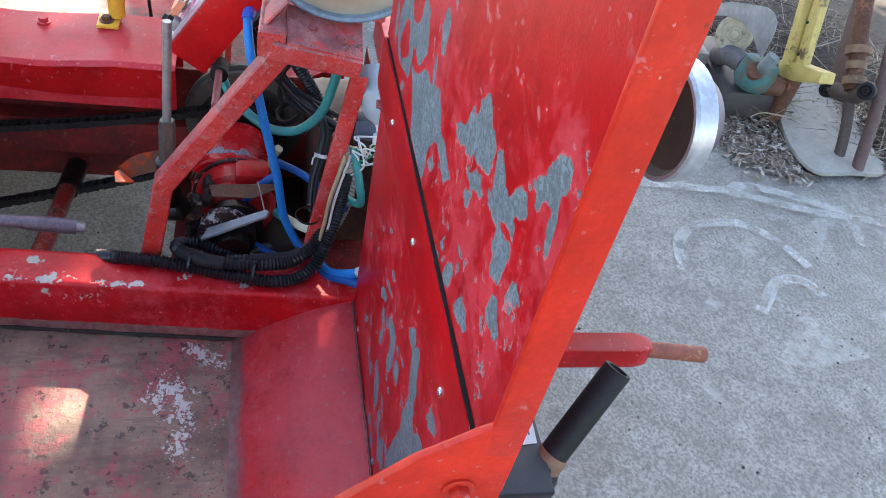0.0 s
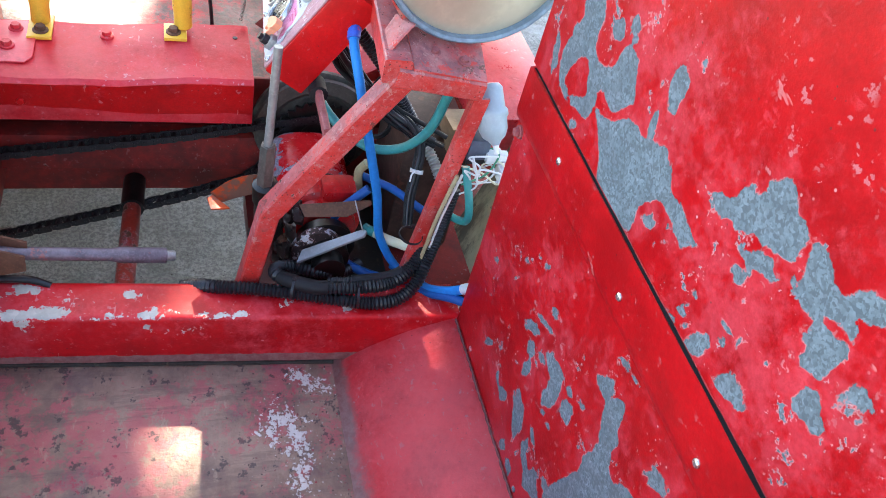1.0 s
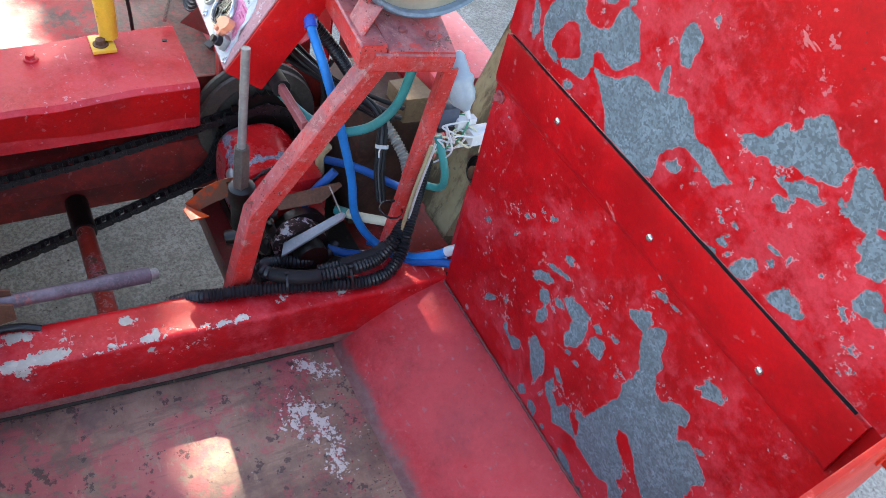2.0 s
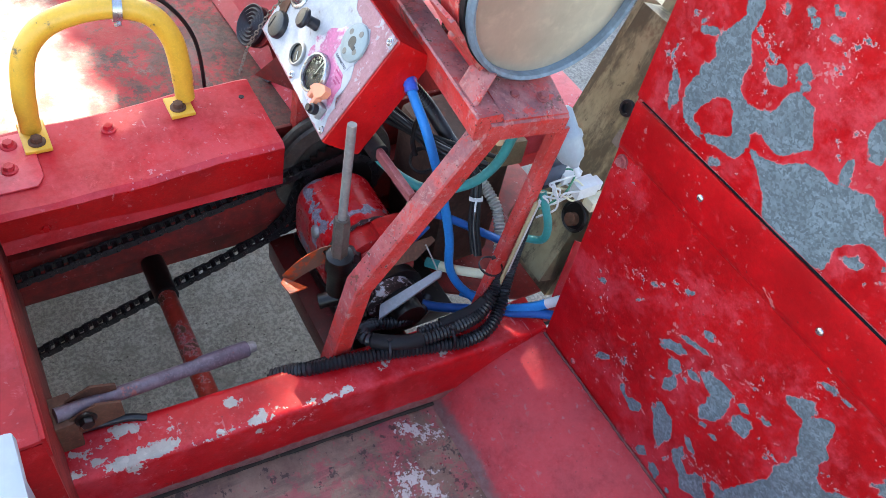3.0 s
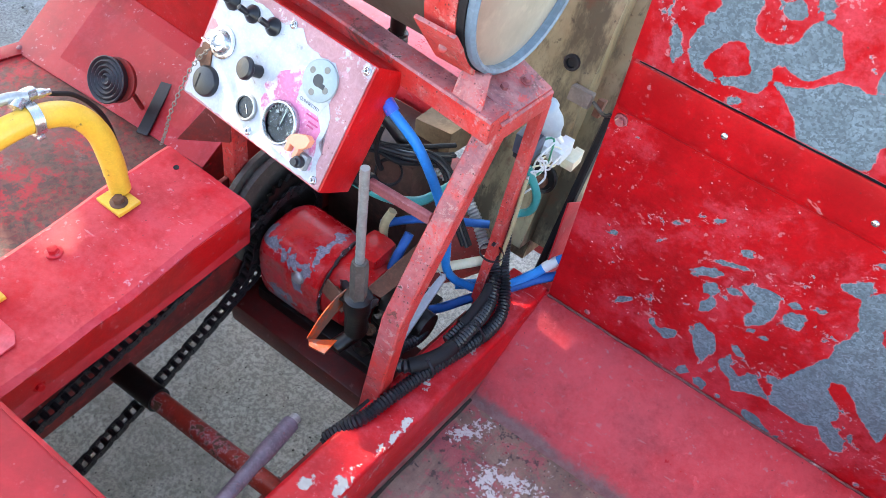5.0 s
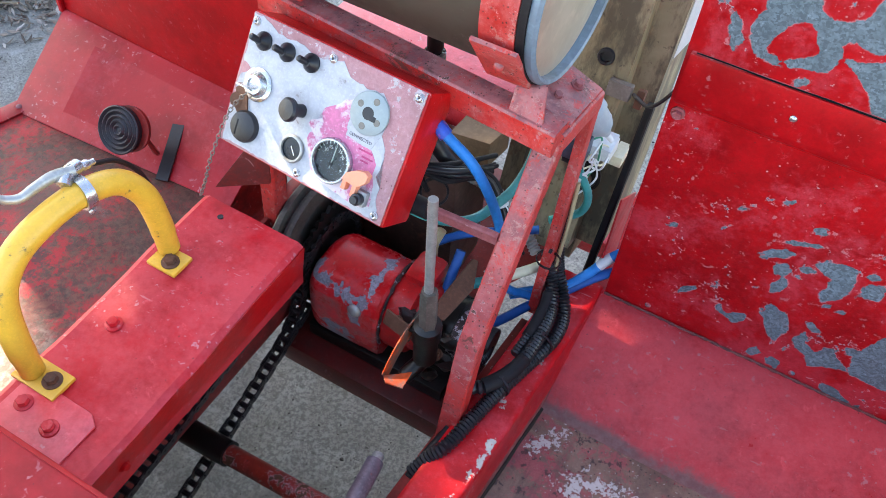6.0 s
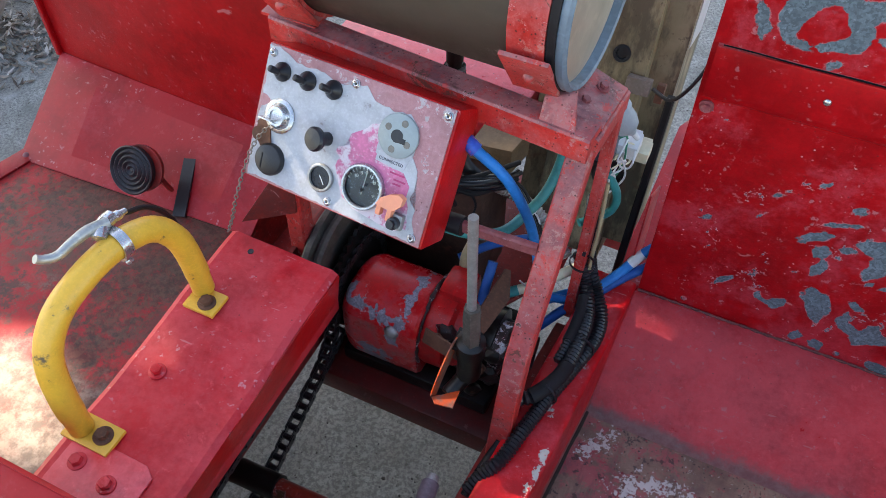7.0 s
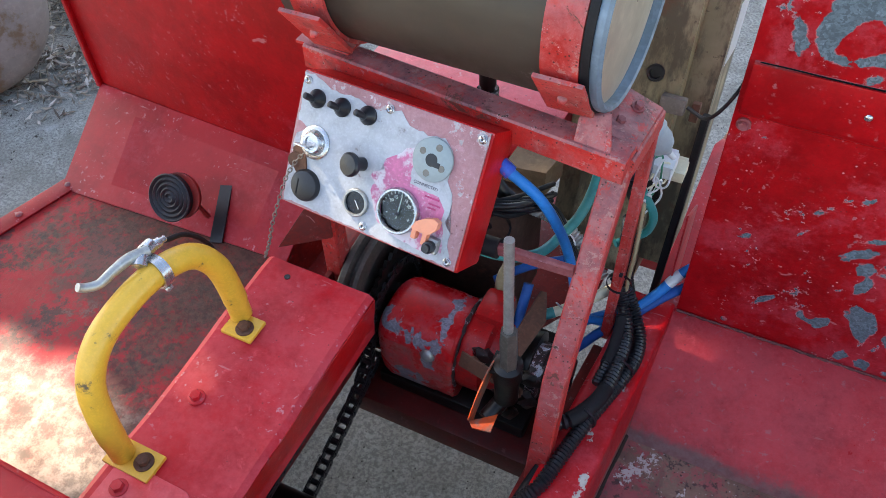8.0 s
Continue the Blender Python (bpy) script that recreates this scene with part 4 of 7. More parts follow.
# ---- tunnel cover ----
def tunnel_cover():
    cover = thing("tunnel_cover", (-0.45, -0.48, 0.60), "red bent sheet-metal tunnel cover bolted over the drive chain", "cover")
    out = [(-0.538, 0.454), (-0.536, 0.668), (-0.529, 0.688), (-0.520, 0.694), (-0.495, 0.6935), (-0.470, 0.693), (-0.445, 0.692), (-0.420, 0.6915), (-0.395, 0.691), (-0.368, 0.690), (-0.360, 0.684), (-0.372, 0.600)]
    inn = [(-0.369, 0.600), (-0.358 - 0.004, 0.682), (-0.369, 0.687), (-0.395, 0.688), (-0.420, 0.6885), (-0.445, 0.689), (-0.470, 0.690), (-0.495, 0.6905), (-0.519, 0.691), (-0.526, 0.686), (-0.533, 0.668), (-0.535, 0.454)]
    b = bmesh.new()
    prof = out + inn
    rows = []

    def dip(y):
        """How far the top sags towards the rear."""
        return -0.010 * max(0.0, min(1.0, (-0.38 - y) / 0.10))
    for i in range(21):
        y = -0.274 - 0.404 * i / 20
        rows.append([b.verts.new((x + 0.0012 * noise.noise(Vector((x * 9, y * 9, z * 9))), y, z + (dip(y) + 0.0034 * noise.noise(Vector((x * 14, y * 14, 1))) if z > 0.66 else 0))) for x, z in prof])
    n = len(prof)
    for p, q in zip(rows, rows[1:]):
        for k in range(n):
            b.faces.new((p[k], p[(k + 1) % n], q[(k + 1) % n], q[k]))
    b.faces.new(rows[0])
    b.faces.new(rows[-1][::-1])
    sheet = part("cover_sheet", b, RED_HUMP, cover)
    sheet.data.set_sharp_from_angle(angle=radians(14))
    # Thin skin that makes the cover's side a brighter red than its top.
    part("side_skin", slab([(-0.3590, -0.275, 0.684), (-0.3590, -0.38, 0.684), (-0.3602, -0.48, 0.674), (-0.3602, -0.677, 0.674), (-0.3712, -0.677, 0.600), (-0.3712, -0.275, 0.600)], 0.0012, 0, (1, 0, 0)), RED_BRIGHT, cover)
    part("patch_plate", slab([(-0.51, -0.668, 0.6855), (-0.40, -0.668, 0.6825), (-0.40, -0.612, 0.6825), (-0.415, -0.602, 0.683), (-0.51, -0.602, 0.6855)], 0.003, 0.0012, (0, 0, 1)), RED_TOE, cover)
    for x, y in ((-0.482, -0.499), (-0.488, -0.632), (-0.440, -0.640)):
        bolt((x, y, 0.685 if y > -0.6 else 0.687), (0, 0, 1), 0.013, cover, RED_HUMP)
    part("drilled_hole", lathe([(0.0, 0.0042), (0.0012, 0.0042)], (-0.482, -0.297, 0.6935), (0, 0, 1), 16), BLACK, cover)
    bolt((-0.366, -0.62, 0.64), (1, 0, 0.1), 0.010, cover, RED_BRIGHT)
    return cover


tunnel_cover()


# ---- grab handle ----
def grab_handle():
    h = thing("grab_handle", (-0.485, -0.5, 0.70), "yellow painted bent-tube grab handle bolted to the tunnel cover", "handle")
    path = smooth_path([(-0.510, -0.598, 0.691), (-0.514, -0.594, 0.750), (-0.519, -0.580, 0.808), (-0.518, -0.550, 0.846), (-0.513, -0.505, 0.864), (-0.508, -0.455, 0.866), (-0.502, -0.413, 0.850), (-0.497, -0.390, 0.812), (-0.496, -0.382, 0.760), (-0.496, -0.380, 0.704)], 0.006)
    part("tube", sweep(path, lambda i: 0.0155 if 4 < i < len(path) - 5 else 0.0145, 18), YELLOW, h)
    for x0, y, s, z in ((-0.528, -0.596, 0, -0.009), (-0.508, -0.392, -1, 0.0)):
        foot = part("foot_plate", box(x0, -0.462, y - 0.019, y + 0.017, 0.694 + z, 0.700 + z, 0.0015), YELLOW, h)
        bolt((-0.480, y + 0.004 * s, 0.700 + z), (0, 0, 1), 0.014, foot, RUST)
    clamp = part("clamp", lathe([(-0.006, 0.0165), (-0.006, 0.0195), (0.006, 0.0195), (0.006, 0.0165), (-0.006, 0.0165)], (-0.508, -0.455, 0.866), (0.14, 0.98, -0.12), 28, cap=False), BRIGHT, h, "bright metal clamp ring")
    part("clamp_body", tube([(-0.516, -0.468, 0.884), (-0.522, -0.455, 0.888), (-0.526, -0.438, 0.884)], 0.0085, 12), BRIGHT, clamp)
    bolt((-0.500, -0.458, 0.850), (0.6, 0, -0.8), 0.009, clamp, BRIGHT, washer=False)
    blade = smooth_path([(-0.518, -0.448, 0.890), (-0.526, -0.468, 0.893), (-0.536, -0.487, 0.886), (-0.543, -0.503, 0.880), (-0.549, -0.515, 0.884), (-0.552, -0.521, 0.890)], 0.003)
    part("brake_lever", sweep(blade, lambda i: 0.0066 - 0.0026 * abs(i / len(blade) - 0.3), 12), STEEL, h, "polished bicycle brake lever")
    part("barrel_adjuster", lathe([(0, 0.005), (0.002, 0.006), (0.010, 0.006), (0.012, 0.004), (0.020, 0.004)], (-0.526, -0.436, 0.880), (-0.1, 0.9, -0.35), 14), BRIGHT, h)
    part("brake_cable", tube([(-0.528, -0.418, 0.870), (-0.533, -0.385, 0.845), (-0.544, -0.352, 0.79), (-0.556, -0.335, 0.72), (-0.57, -0.33, 0.60), (-0.60, -0.34, 0.46)], 0.0032, 8), RUBBER, h, "black brake cable")
    return h


grab_handle()


# ---- support frame ----
def support_frame():
    f = thing("support_frame", (-0.1, -0.3, 0.5), "red welded angle-iron frame carrying the drum, paint worn", "frame")
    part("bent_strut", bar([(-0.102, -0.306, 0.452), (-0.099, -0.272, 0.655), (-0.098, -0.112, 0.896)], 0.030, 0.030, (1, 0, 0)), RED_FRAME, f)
    b = slab([(-0.080, -0.066, 0.485), (-0.080, -0.043, 0.485), (-0.080, 0.005, 0.872), (-0.080, -0.018, 0.872)], 0.004, 0.0008, (-1, 0, 0))
    join(b, slab([(-0.084, -0.066, 0.485), (-0.095, -0.066, 0.485), (-0.095, -0.018, 0.872), (-0.084, -0.018, 0.872)], 0.004, 0.0008, (0, 1, 0)))
    part("rear_strut", b, RED_FRAME, f)
    part("top_rail", bar([(-0.094, -0.128, 0.899), (-0.090, -0.008, 0.884)], 0.028, 0.028, (0, 0, 1)), RED_FRAME, f)
    plate = part("saddle_plate", slab([(-0.082, -0.108, 0.914), (-0.080, -0.006, 0.900), (-0.150, -0.004, 0.925), (-0.150, -0.108, 0.935)], 0.005, 0.0015, (0, 0, -1)), RED_FRAME, f)
    for x, y, z in ((-0.105, -0.035, 0.913), (-0.115, -0.075, 0.918)):
        bolt((x, y, z), (0.3, 0, 1), 0.010, plate, MAUVE)
    part("cross_rail", bar([(-0.085, -0.128, 0.906), (-0.525, -0.098, 0.922)], 0.036, 0.036, (0, 0, 1)), RED_FRAME, f)
    part("cross_rail", bar([(-0.19, 0.02, 0.915), (-0.55, 0.05, 0.925)], 0.03, 0.03, (0, 0, 1)), RED_FRAME, f)
    part("saddle_plate", slab([(-0.46, -0.11, 0.94), (-0.46, 0.03, 0.94), (-0.54, 0.03, 0.94), (-0.54, -0.11, 0.94)], 0.005, 0.0015, (0, 0, -1)), RED_FRAME, f)
    part("left_post", bar([(-0.470, -0.205, 0.52), (-0.470, -0.190, 0.88)], 0.028, 0.028, (1, 0, 0)), RED_FRAME, f)
    part("left_brace", slab([(-0.52, -0.262, 0.70), (-0.46, -0.215, 0.70), (-0.46, -0.205, 0.79), (-0.47, -0.21, 0.79)], 0.004, 0.001, (0, 1, 0)), RED_GRIMY, f)
    brace = part("brace", bar([(-0.300, -0.196, 0.770), (-0.113, -0.200, 0.783)], 0.010, 0.018, (0, 0, 1)), MAUVE, f, "bleached mauve flat bar")
    part("tape", tube([(-0.246, -0.1972, 0.7738), (-0.212, -0.1979, 0.7761)], 0.0135, 14), RUBBER, brace, "black tape wound round the bar")
    part("gusset", slab([(-0.105, -0.140, 0.922), (-0.150, -0.136, 0.926), (-0.150, -0.125, 0.950), (-0.118, -0.110, 0.955)], 0.005, 0.001, (0, 1, 0.2)), RED_FRAME, f)
    return f


support_frame()


# ---- drum ----
def drum():
    d = thing("drum", (-0.32, -0.036, 0.93), "grey metal drum with a dull tin end held in red straps", "drum")
    c, r = (-0.122, -0.036, 1.052), 0.120
    part("shell", lathe([(0.004, r), (0.02, r), (0.40, r), (0.404, r - 0.003)], c, (-1, 0.03, 0), 72, cap=False), DRUM, d)
    part("end_cap", lathe([(0.010, r - 0.004), (0.009, r - 0.010), (0.006, r * 0.8), (0.004, r * 0.4), (0.0035, 0.001)], c, (-1, 0.03, 0), 72, cap=False), CAP, d, "dull dented tin end")
    part("rim", lathe([(0.012, r - 0.005), (-0.001, r - 0.005), (-0.003, r - 0.001), (0.001, r + 0.003), (0.008, r + 0.003), (0.012, r)], c, (-1, 0.03, 0), 72, cap=False), plain("blue-grey rim", (0.155, 0.225, 0.29), 0.48, 0.15, vary=0.4, scale=12, wear=(0.40, 0.38, 0.32), wear_share=0.2), d)
    part("gasket", lathe([(0.0095, r + 0.001), (0.0095, r + 0.0048), (0.019, r + 0.0048), (0.019, r + 0.001)], c, (-1, 0.03, 0), 72, cap=False), RUBBER, d, "black rubber gasket")
    part("end_cap", lathe([(0.400, r - 0.004), (0.403, r * 0.5), (0.404, 0.001)], c, (-1, 0.03, 0), 72, cap=False), CAP, d)
    for x0, x1 in ((0.020, 0.062), (0.330, 0.378)):
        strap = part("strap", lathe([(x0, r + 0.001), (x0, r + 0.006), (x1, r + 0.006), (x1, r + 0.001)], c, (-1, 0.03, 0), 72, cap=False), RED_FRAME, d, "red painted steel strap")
        xm = c[0] - (x0 + x1) / 2
        part("strap_lug", slab([(xm - 0.028, -0.174, 1.028), (xm + 0.028, -0.174, 1.028), (xm + 0.028, -0.118, 0.948), (xm - 0.028, -0.118, 0.948)], 0.006, 0.0015, (0, 0.8, 0.4)), RED_FRAME, strap)
        dome((xm, -0.150, 0.990), (0, -0.88, 0.45), 0.006, strap, RED_FRAME, "rivet")
    out = part("outlet", lathe([(0, 0.011), (0.03, 0.011), (0.031, 0.009), (0.05, 0.009)], (-0.29, -0.060, 0.940), (0, 0, -1), 16), OILY, d)
    part("hose_clamp", lathe([(0, 0.0125), (0, 0.0145), (0.012, 0.0145), (0.012, 0.0125)], (-0.29, -0.060, 0.902), (0, 0, -1), 24), BRIGHT, out)
    part("clamp_screw", lathe([(0, 0.0045), (0.018, 0.0045)], (-0.298, -0.076, 0.896), (-0.9, 0.3, 0), 10), BRIGHT, out)
    return d


drum()


# ---- yellowed tank ----
def tank():
    t = thing("plastic_tank", (-0.2, 0.25, 0.43), "dirty yellowed plastic tank with rounded corners and a port", "tank")
    lean = Matrix.Translation((-0.145, 0.132, 0.730)) @ Matrix.Rotation(radians(-17), 4, "X")  # origin on the front face
    b = bmesh.new()
    bmesh.ops.create_cube(b, size=1)
    for v in b.verts:
        v.co = (v.co.x * 0.20, 0.115 + v.co.y * 0.23, v.co.z * 0.54)
    bmesh.ops.bevel(b, geom=b.edges[:], offset=0.042, segments=6, affect="EDGES")
    bmesh.ops.transform(b, matrix=lean, verts=b.verts)
    part("tank_body", b, TANK, t)

    def face(x, z, out=0.0):
        return lean @ Vector((x, -out, z))
    n = (lean.to_3x3() @ Vector((0, -1, 0))).normalized()
    part("port", lathe([(-0.004, 0.0125), (0.004, 0.013), (0.006, 0.012), (0.006, 0.008), (0.001, 0.0075), (0.001, 0.0002)], face(0.018, 0.100), n, 24), BLACK, t)
    hole = part("filler_hole", lathe([(-0.003, 0.026), (0.003, 0.0265), (0.005, 0.024), (0.004, 0.021), (0.001, 0.0205), (0.001, 0.0002)], face(0.045, -0.090), n, 28), OILY, t, "dark open filler hole")
    part("plug_stub", lathe([(0.001, 0.011), (0.012, 0.011), (0.014, 0.007), (0.014, 0.0002)], face(0.047, -0.094), n, 18), RUST, hole)
    br = part("bracket", box(0.036, 0.072, -0.018, -0.001, 0.052, 0.076, 0.002, m=lean), plain("dull rusted zinc", (0.24, 0.20, 0.17), 0.55, 0.3, vary=0.4, wear=(0.13, 0.07, 0.045), wear_share=0.35), t, "small rusty metal bracket")
    part("tab", box(0.080, 0.092, -0.014, 0.0, 0.046, 0.074, 0.002, m=lean), RUST, br)
    part("label", slab([tuple(lean @ Vector(p)) for p in ((0.1002, 0.06, 0.11), (0.1002, 0.17, 0.11), (0.1002, 0.17, 0.20), (0.1002, 0.06, 0.20))], 0.001, 0, (1, 0, 0)), WHITE, t, "pale printed sticker")
    part("strap", bar([lean @ Vector(p) for p in ((0.098, 0.022, -0.29), (0.1015, 0.012, -0.05), (0.1015, 0.014, 0.05))], 0.012, 0.022, (0, 1, 0)), RUBBER, t, "black rubber edge strip")
    part("side_wire", tube([face(0.075, 0.065, 0.012), (-0.035, 0.125, 0.80), (-0.005, 0.145, 0.86), (0.0, 0.175, 0.95), (0.005, 0.215, 1.02)], 0.0028, 8), BLACK, t)
    return t


tank()


# ---- motor, flywheel, chain ----
def motor():
    m = thing("motor", (-0.3, -0.17, 0.42), "red painted motor with chipped grey alloy beside the chain", "motor")
    prof = []
    for k in range(96):
        a = 2 * math.pi * k / 96
        ca, sa = math.cos(a), math.sin(a)
        e = 0.95 if ca > 0 else 0.58  # rounder at the back than along the front edge
        prof.append((math.copysign(abs(ca) ** e, ca), math.copysign(abs(sa) ** e, sa)))
    b = bmesh.new()
    rows = []
    steps = [(-0.402, 0.50), (-0.400, 0.68), (-0.396, 0.81), (-0.391, 0.90), (-0.385, 0.96)] + [(-0.376 + 0.004 * k, 1.0) for k in range(20)] + [(-0.294, 0.985)] + [(-0.290 + 0.004 * k, 0.99) for k in range(6)] + [(-0.266, 0.95)]
    for x, f in steps:
        rows.append([b.verts.new((x, -0.174 + u * 0.072 * f, 0.497 + w * 0.078 * f)) for u, w in prof])
    for p, q in zip(rows, rows[1:]):
        for k in range(96):
            b.faces.new((p[k], p[(k + 1) % 96], q[(k + 1) % 96], q[k]))
    b.faces.new(rows[0])
    b.faces.new(rows[-1][::-1])
    layer, soil = b.verts.layers.float.new("flaked"), b.verts.layers.float.new("soil")
    for v in b.verts:
        v[soil] = 0.50 if v.co.y < -0.215 and v.co.z < 0.545 else (0.34 if v.co.y < -0.10 and v.co.z < 0.47 else 0.0)
        far = 0.03
        if v.co.y < -0.20:
            band = max(abs(v.co.z - 0.556 + 0.12 * (v.co.x + 0.33)) - 0.007, abs(v.co.x + 0.345) - 0.045)
            run = max(abs(v.co.x + 0.298 - 0.12 * (v.co.z - 0.55)) - 0.008, abs(v.co.z - 0.535) - 0.030)
            worn = max(0.40 * (v.co.z - 0.500), 0.5 * abs(v.co.x + 0.34) - 0.016) + 0.006
            far = min(band, run, worn, 0.03)
        top = math.hypot(v.co.x + 0.336, (v.co.y + 0.180) * 0.7) - 0.010 if v.co.z > 0.575 else 0.03
        seam = abs(v.co.x + 0.290) - 0.004 if v.co.z > 0.55 else 0.03
        v[layer] = max(-0.012, min(far, top, seam)) + 0.010 * noise.noise(v.co * 55) + 0.010 * noise.noise(v.co * 140)
    part("housing", b, RED_MOTOR, m)
    greasy = red_paint("greasy chipped red", base=(0.60, 0.014, 0.016), fade=0.14, chip=0.16, dirt=0.46, gloss=0.30, under=(0.16, 0.15, 0.17), flakes=0.7)
    part("end_bell", lathe([(0, 0.067), (0.010, 0.070), (0.040, 0.069), (0.046, 0.060), (0.064, 0.058), (0.075, 0.040), (0.08, 0.02)], (-0.268, -0.168, 0.503), (1, 0, 0), 36), greasy, m, "greasy chipped red end housing")
    part("terminal_ridge", box(-0.264, -0.214, -0.172, -0.112, 0.50, 0.583, 0.012), greasy, m)
    seam = [Vector((-0.2665, -0.168 + 0.0715 * math.cos(a), 0.501 + 0.0745 * math.sin(a))) for a in (radians(20 + 8 * k) for k in range(24))]
    part("seam_grease", sweep(seam, lambda i: 0.0034 + 0.0012 * math.sin(i * 2.7), 8), FLAKY, m, "black crumbling grease along the seam")
    part("mount", box(-0.40, -0.15, -0.240, -0.05, 0.4035, 0.432, 0.004), OILY, m)
    part("shaft_hub", lathe([(0, 0.046), (0.02, 0.050), (0.022, 0.036), (0.05, 0.036), (0.052, 0.026), (0.075, 0.026)], (-0.180, -0.170, 0.513), (1, 0, 0), 24), OILY, m, "greasy black shaft hub")
    part("flaky_collar", lathe([(0, 0.040), (0.016, 0.042), (0.018, 0.034)], (-0.158, -0.184, 0.520), (1, 0, 0), 20), FLAKY, m)
    part("rust_plate", slab([(-0.196, -0.212, 0.575), (-0.172, -0.206, 0.570), (-0.160, -0.140, 0.580), (-0.176, -0.098, 0.592), (-0.184, -0.100, 0.594)], 0.004, 0.001, (-0.7, 0, -0.7)), RUST, m)
    part("brown_strip", slab([(-0.250, -0.250, 0.560), (-0.195, -0.268, 0.575), (-0.195, -0.256, 0.590), (-0.250, -0.238, 0.578)], 0.004, 0.001, (0, 1, -0.3)), RUST, m)
    dome((-0.305, -0.243, 0.540), (0, -1, 0.35), 0.011, m, STEEL, "plug")
    # greasy lumps and flakes of old sealant round the shaft
    rng = random.Random(17)
    for k in range(9):
        c = Vector((rng.uniform(-0.235, -0.145), rng.uniform(-0.246, -0.205), rng.uniform(0.470, 0.560)))
        b = bmesh.new()
        bmesh.ops.create_icosphere(b, subdivisions=2, radius=1)
        for v in b.verts:
            v.co = c + Vector((v.co.x * 0.016, v.co.y * 0.010, v.co.z * 0.014)) * (1 + 0.6 * noise.noise(v.co * 1.7 + c * 90))
        part("grease_lump", b, FLAKY if k % 3 == 0 else OILY, m)
    for k in range(3):
        bolt((-0.232 + 0.034 * k, -0.238, 0.562 - 0.016 * k), (0.1, -0.8, 0.6), 0.011, m, RUST)
    return m


motor()


def flywheel():
    f = thing("flywheel", (-0.44, -0.16, 0.45), "dark steel pulley wheel with a greasy sprocket", "wheel")
    c = (-0.455, -0.155, 0.545)
    part("disc", lathe([(0, 0.085), (0, 0.108), (0.004, 0.112), (0.012, 0.112), (0.016, 0.100), (0.022, 0.100), (0.026, 0.110), (0.032, 0.108), (0.034, 0.085), (0.026, 0.075), (0.026, 0.03), (0.034, 0.028), (0.034, 0.001)], c, (1, 0, 0), 48), plain("dusty dark steel", (0.085, 0.074, 0.062), 0.6, 0.1, vary=0.4), f)
    b = bmesh.new()
    n = 28
    ring = []
    for k in range(2 * n):
        r = 0.076 if k % 2 else 0.067
        a = math.pi * k / n
        ring.append((c[1] + r * math.cos(a), c[2] + r * math.sin(a)))
    part("sprocket", slab([(-0.413, y, z) for y, z in ring], 0.006, 0, (1, 0, 0)), OILY, f)
    part("hub", lathe([(0, 0.03), (0.05, 0.03), (0.05, 0.012), (0.09, 0.012)], c, (1, 0, 0), 20), OILY, f)
    return f


flywheel()


def chain():
    ch = thing("drive_chain", (-0.41, -0.45, 0.40), "greasy black roller chain running round the sprocket", "chain")
    c, r = Vector((-0.41, -0.155, 0.520)), 0.070
    top, low = [Vector((-0.41, -0.80, 0.478)), Vector((-0.41, -0.40, 0.538)), Vector((-0.41, -0.175, 0.586))], [Vector((-0.41, -0.21, 0.462)), Vector((-0.41, -0.42, 0.388)), Vector((-0.41, -0.80, 0.272))]
    arc = [c + Vector((0, math.sin(a), math.cos(a))) * r for a in (radians(d) for d in (15, 55, 95, 135, 175, 205))]
    dense = smooth_path(top + arc + low, 0.002)
    slack = smooth_path([Vector((-0.4125, y, z)) for y, z in ((-0.120, 0.570), (-0.160, 0.5815), (-0.205, 0.567), (-0.230, 0.520), (-0.248, 0.470), (-0.292, 0.430), (-0.345, 0.414))], 0.002)
    pitch = 0.0159

    def pins(path):
        pts, run = [path[0]], 0.0
        for a, b in zip(path, path[1:]):
            run += (b - a).length
            if run >= pitch:
                pts.append(b)
                run = 0.0
        return pts

    def link_mesh(half, name):
        b = bmesh.new()
        for s in (-1, 1):
            ring = []
            for k in range(12):
                a = 2 * math.pi * k / 12
                cx = pitch / 2 * (1 if math.cos(a) > 0 else -1) * (1 if abs(math.cos(a)) > 0.3 else 0.35)
                rr = 0.0080 if abs(math.cos(a)) > 0.3 else 0.0062
                ring.append((s * half, cx + rr * math.cos(a) * 0.9, rr * math.sin(a)))
            join(b, slab(ring, 0.0016, 0, (s, 0, 0)))
        for e in (-1, 1):
            join(b, lathe([(-half, 0.0048), (half, 0.0048)], (0, e * pitch / 2, 0), (1, 0, 0), 8))
            join(b, lathe([(-half - 0.003, 0.0022), (half + 0.003, 0.0022)], (0, e * pitch / 2, 0), (1, 0, 0), 6))
        me = bpy.data.meshes.new(name)
        bmesh.ops.recalc_face_normals(b, faces=b.faces)
        b.to_mesh(me)
        b.free()
        me.materials.append(CHAIN)
        return me
    meshes = (link_mesh(0.0062, "inner_link"), link_mesh(0.0082, "outer_link"))
    for pts in (pins(dense), pins(slack)):
        for i, (a, b) in enumerate(zip(pts, pts[1:])):
            d = b - a
            ob = place(new("chain_link", meshes[i % 2]), ch)
            ob.matrix_basis = Matrix.Translation((a + b) / 2) @ Euler((math.atan2(d.z, d.y), 0, 0)).to_matrix().to_4x4()
    return ch


chain()

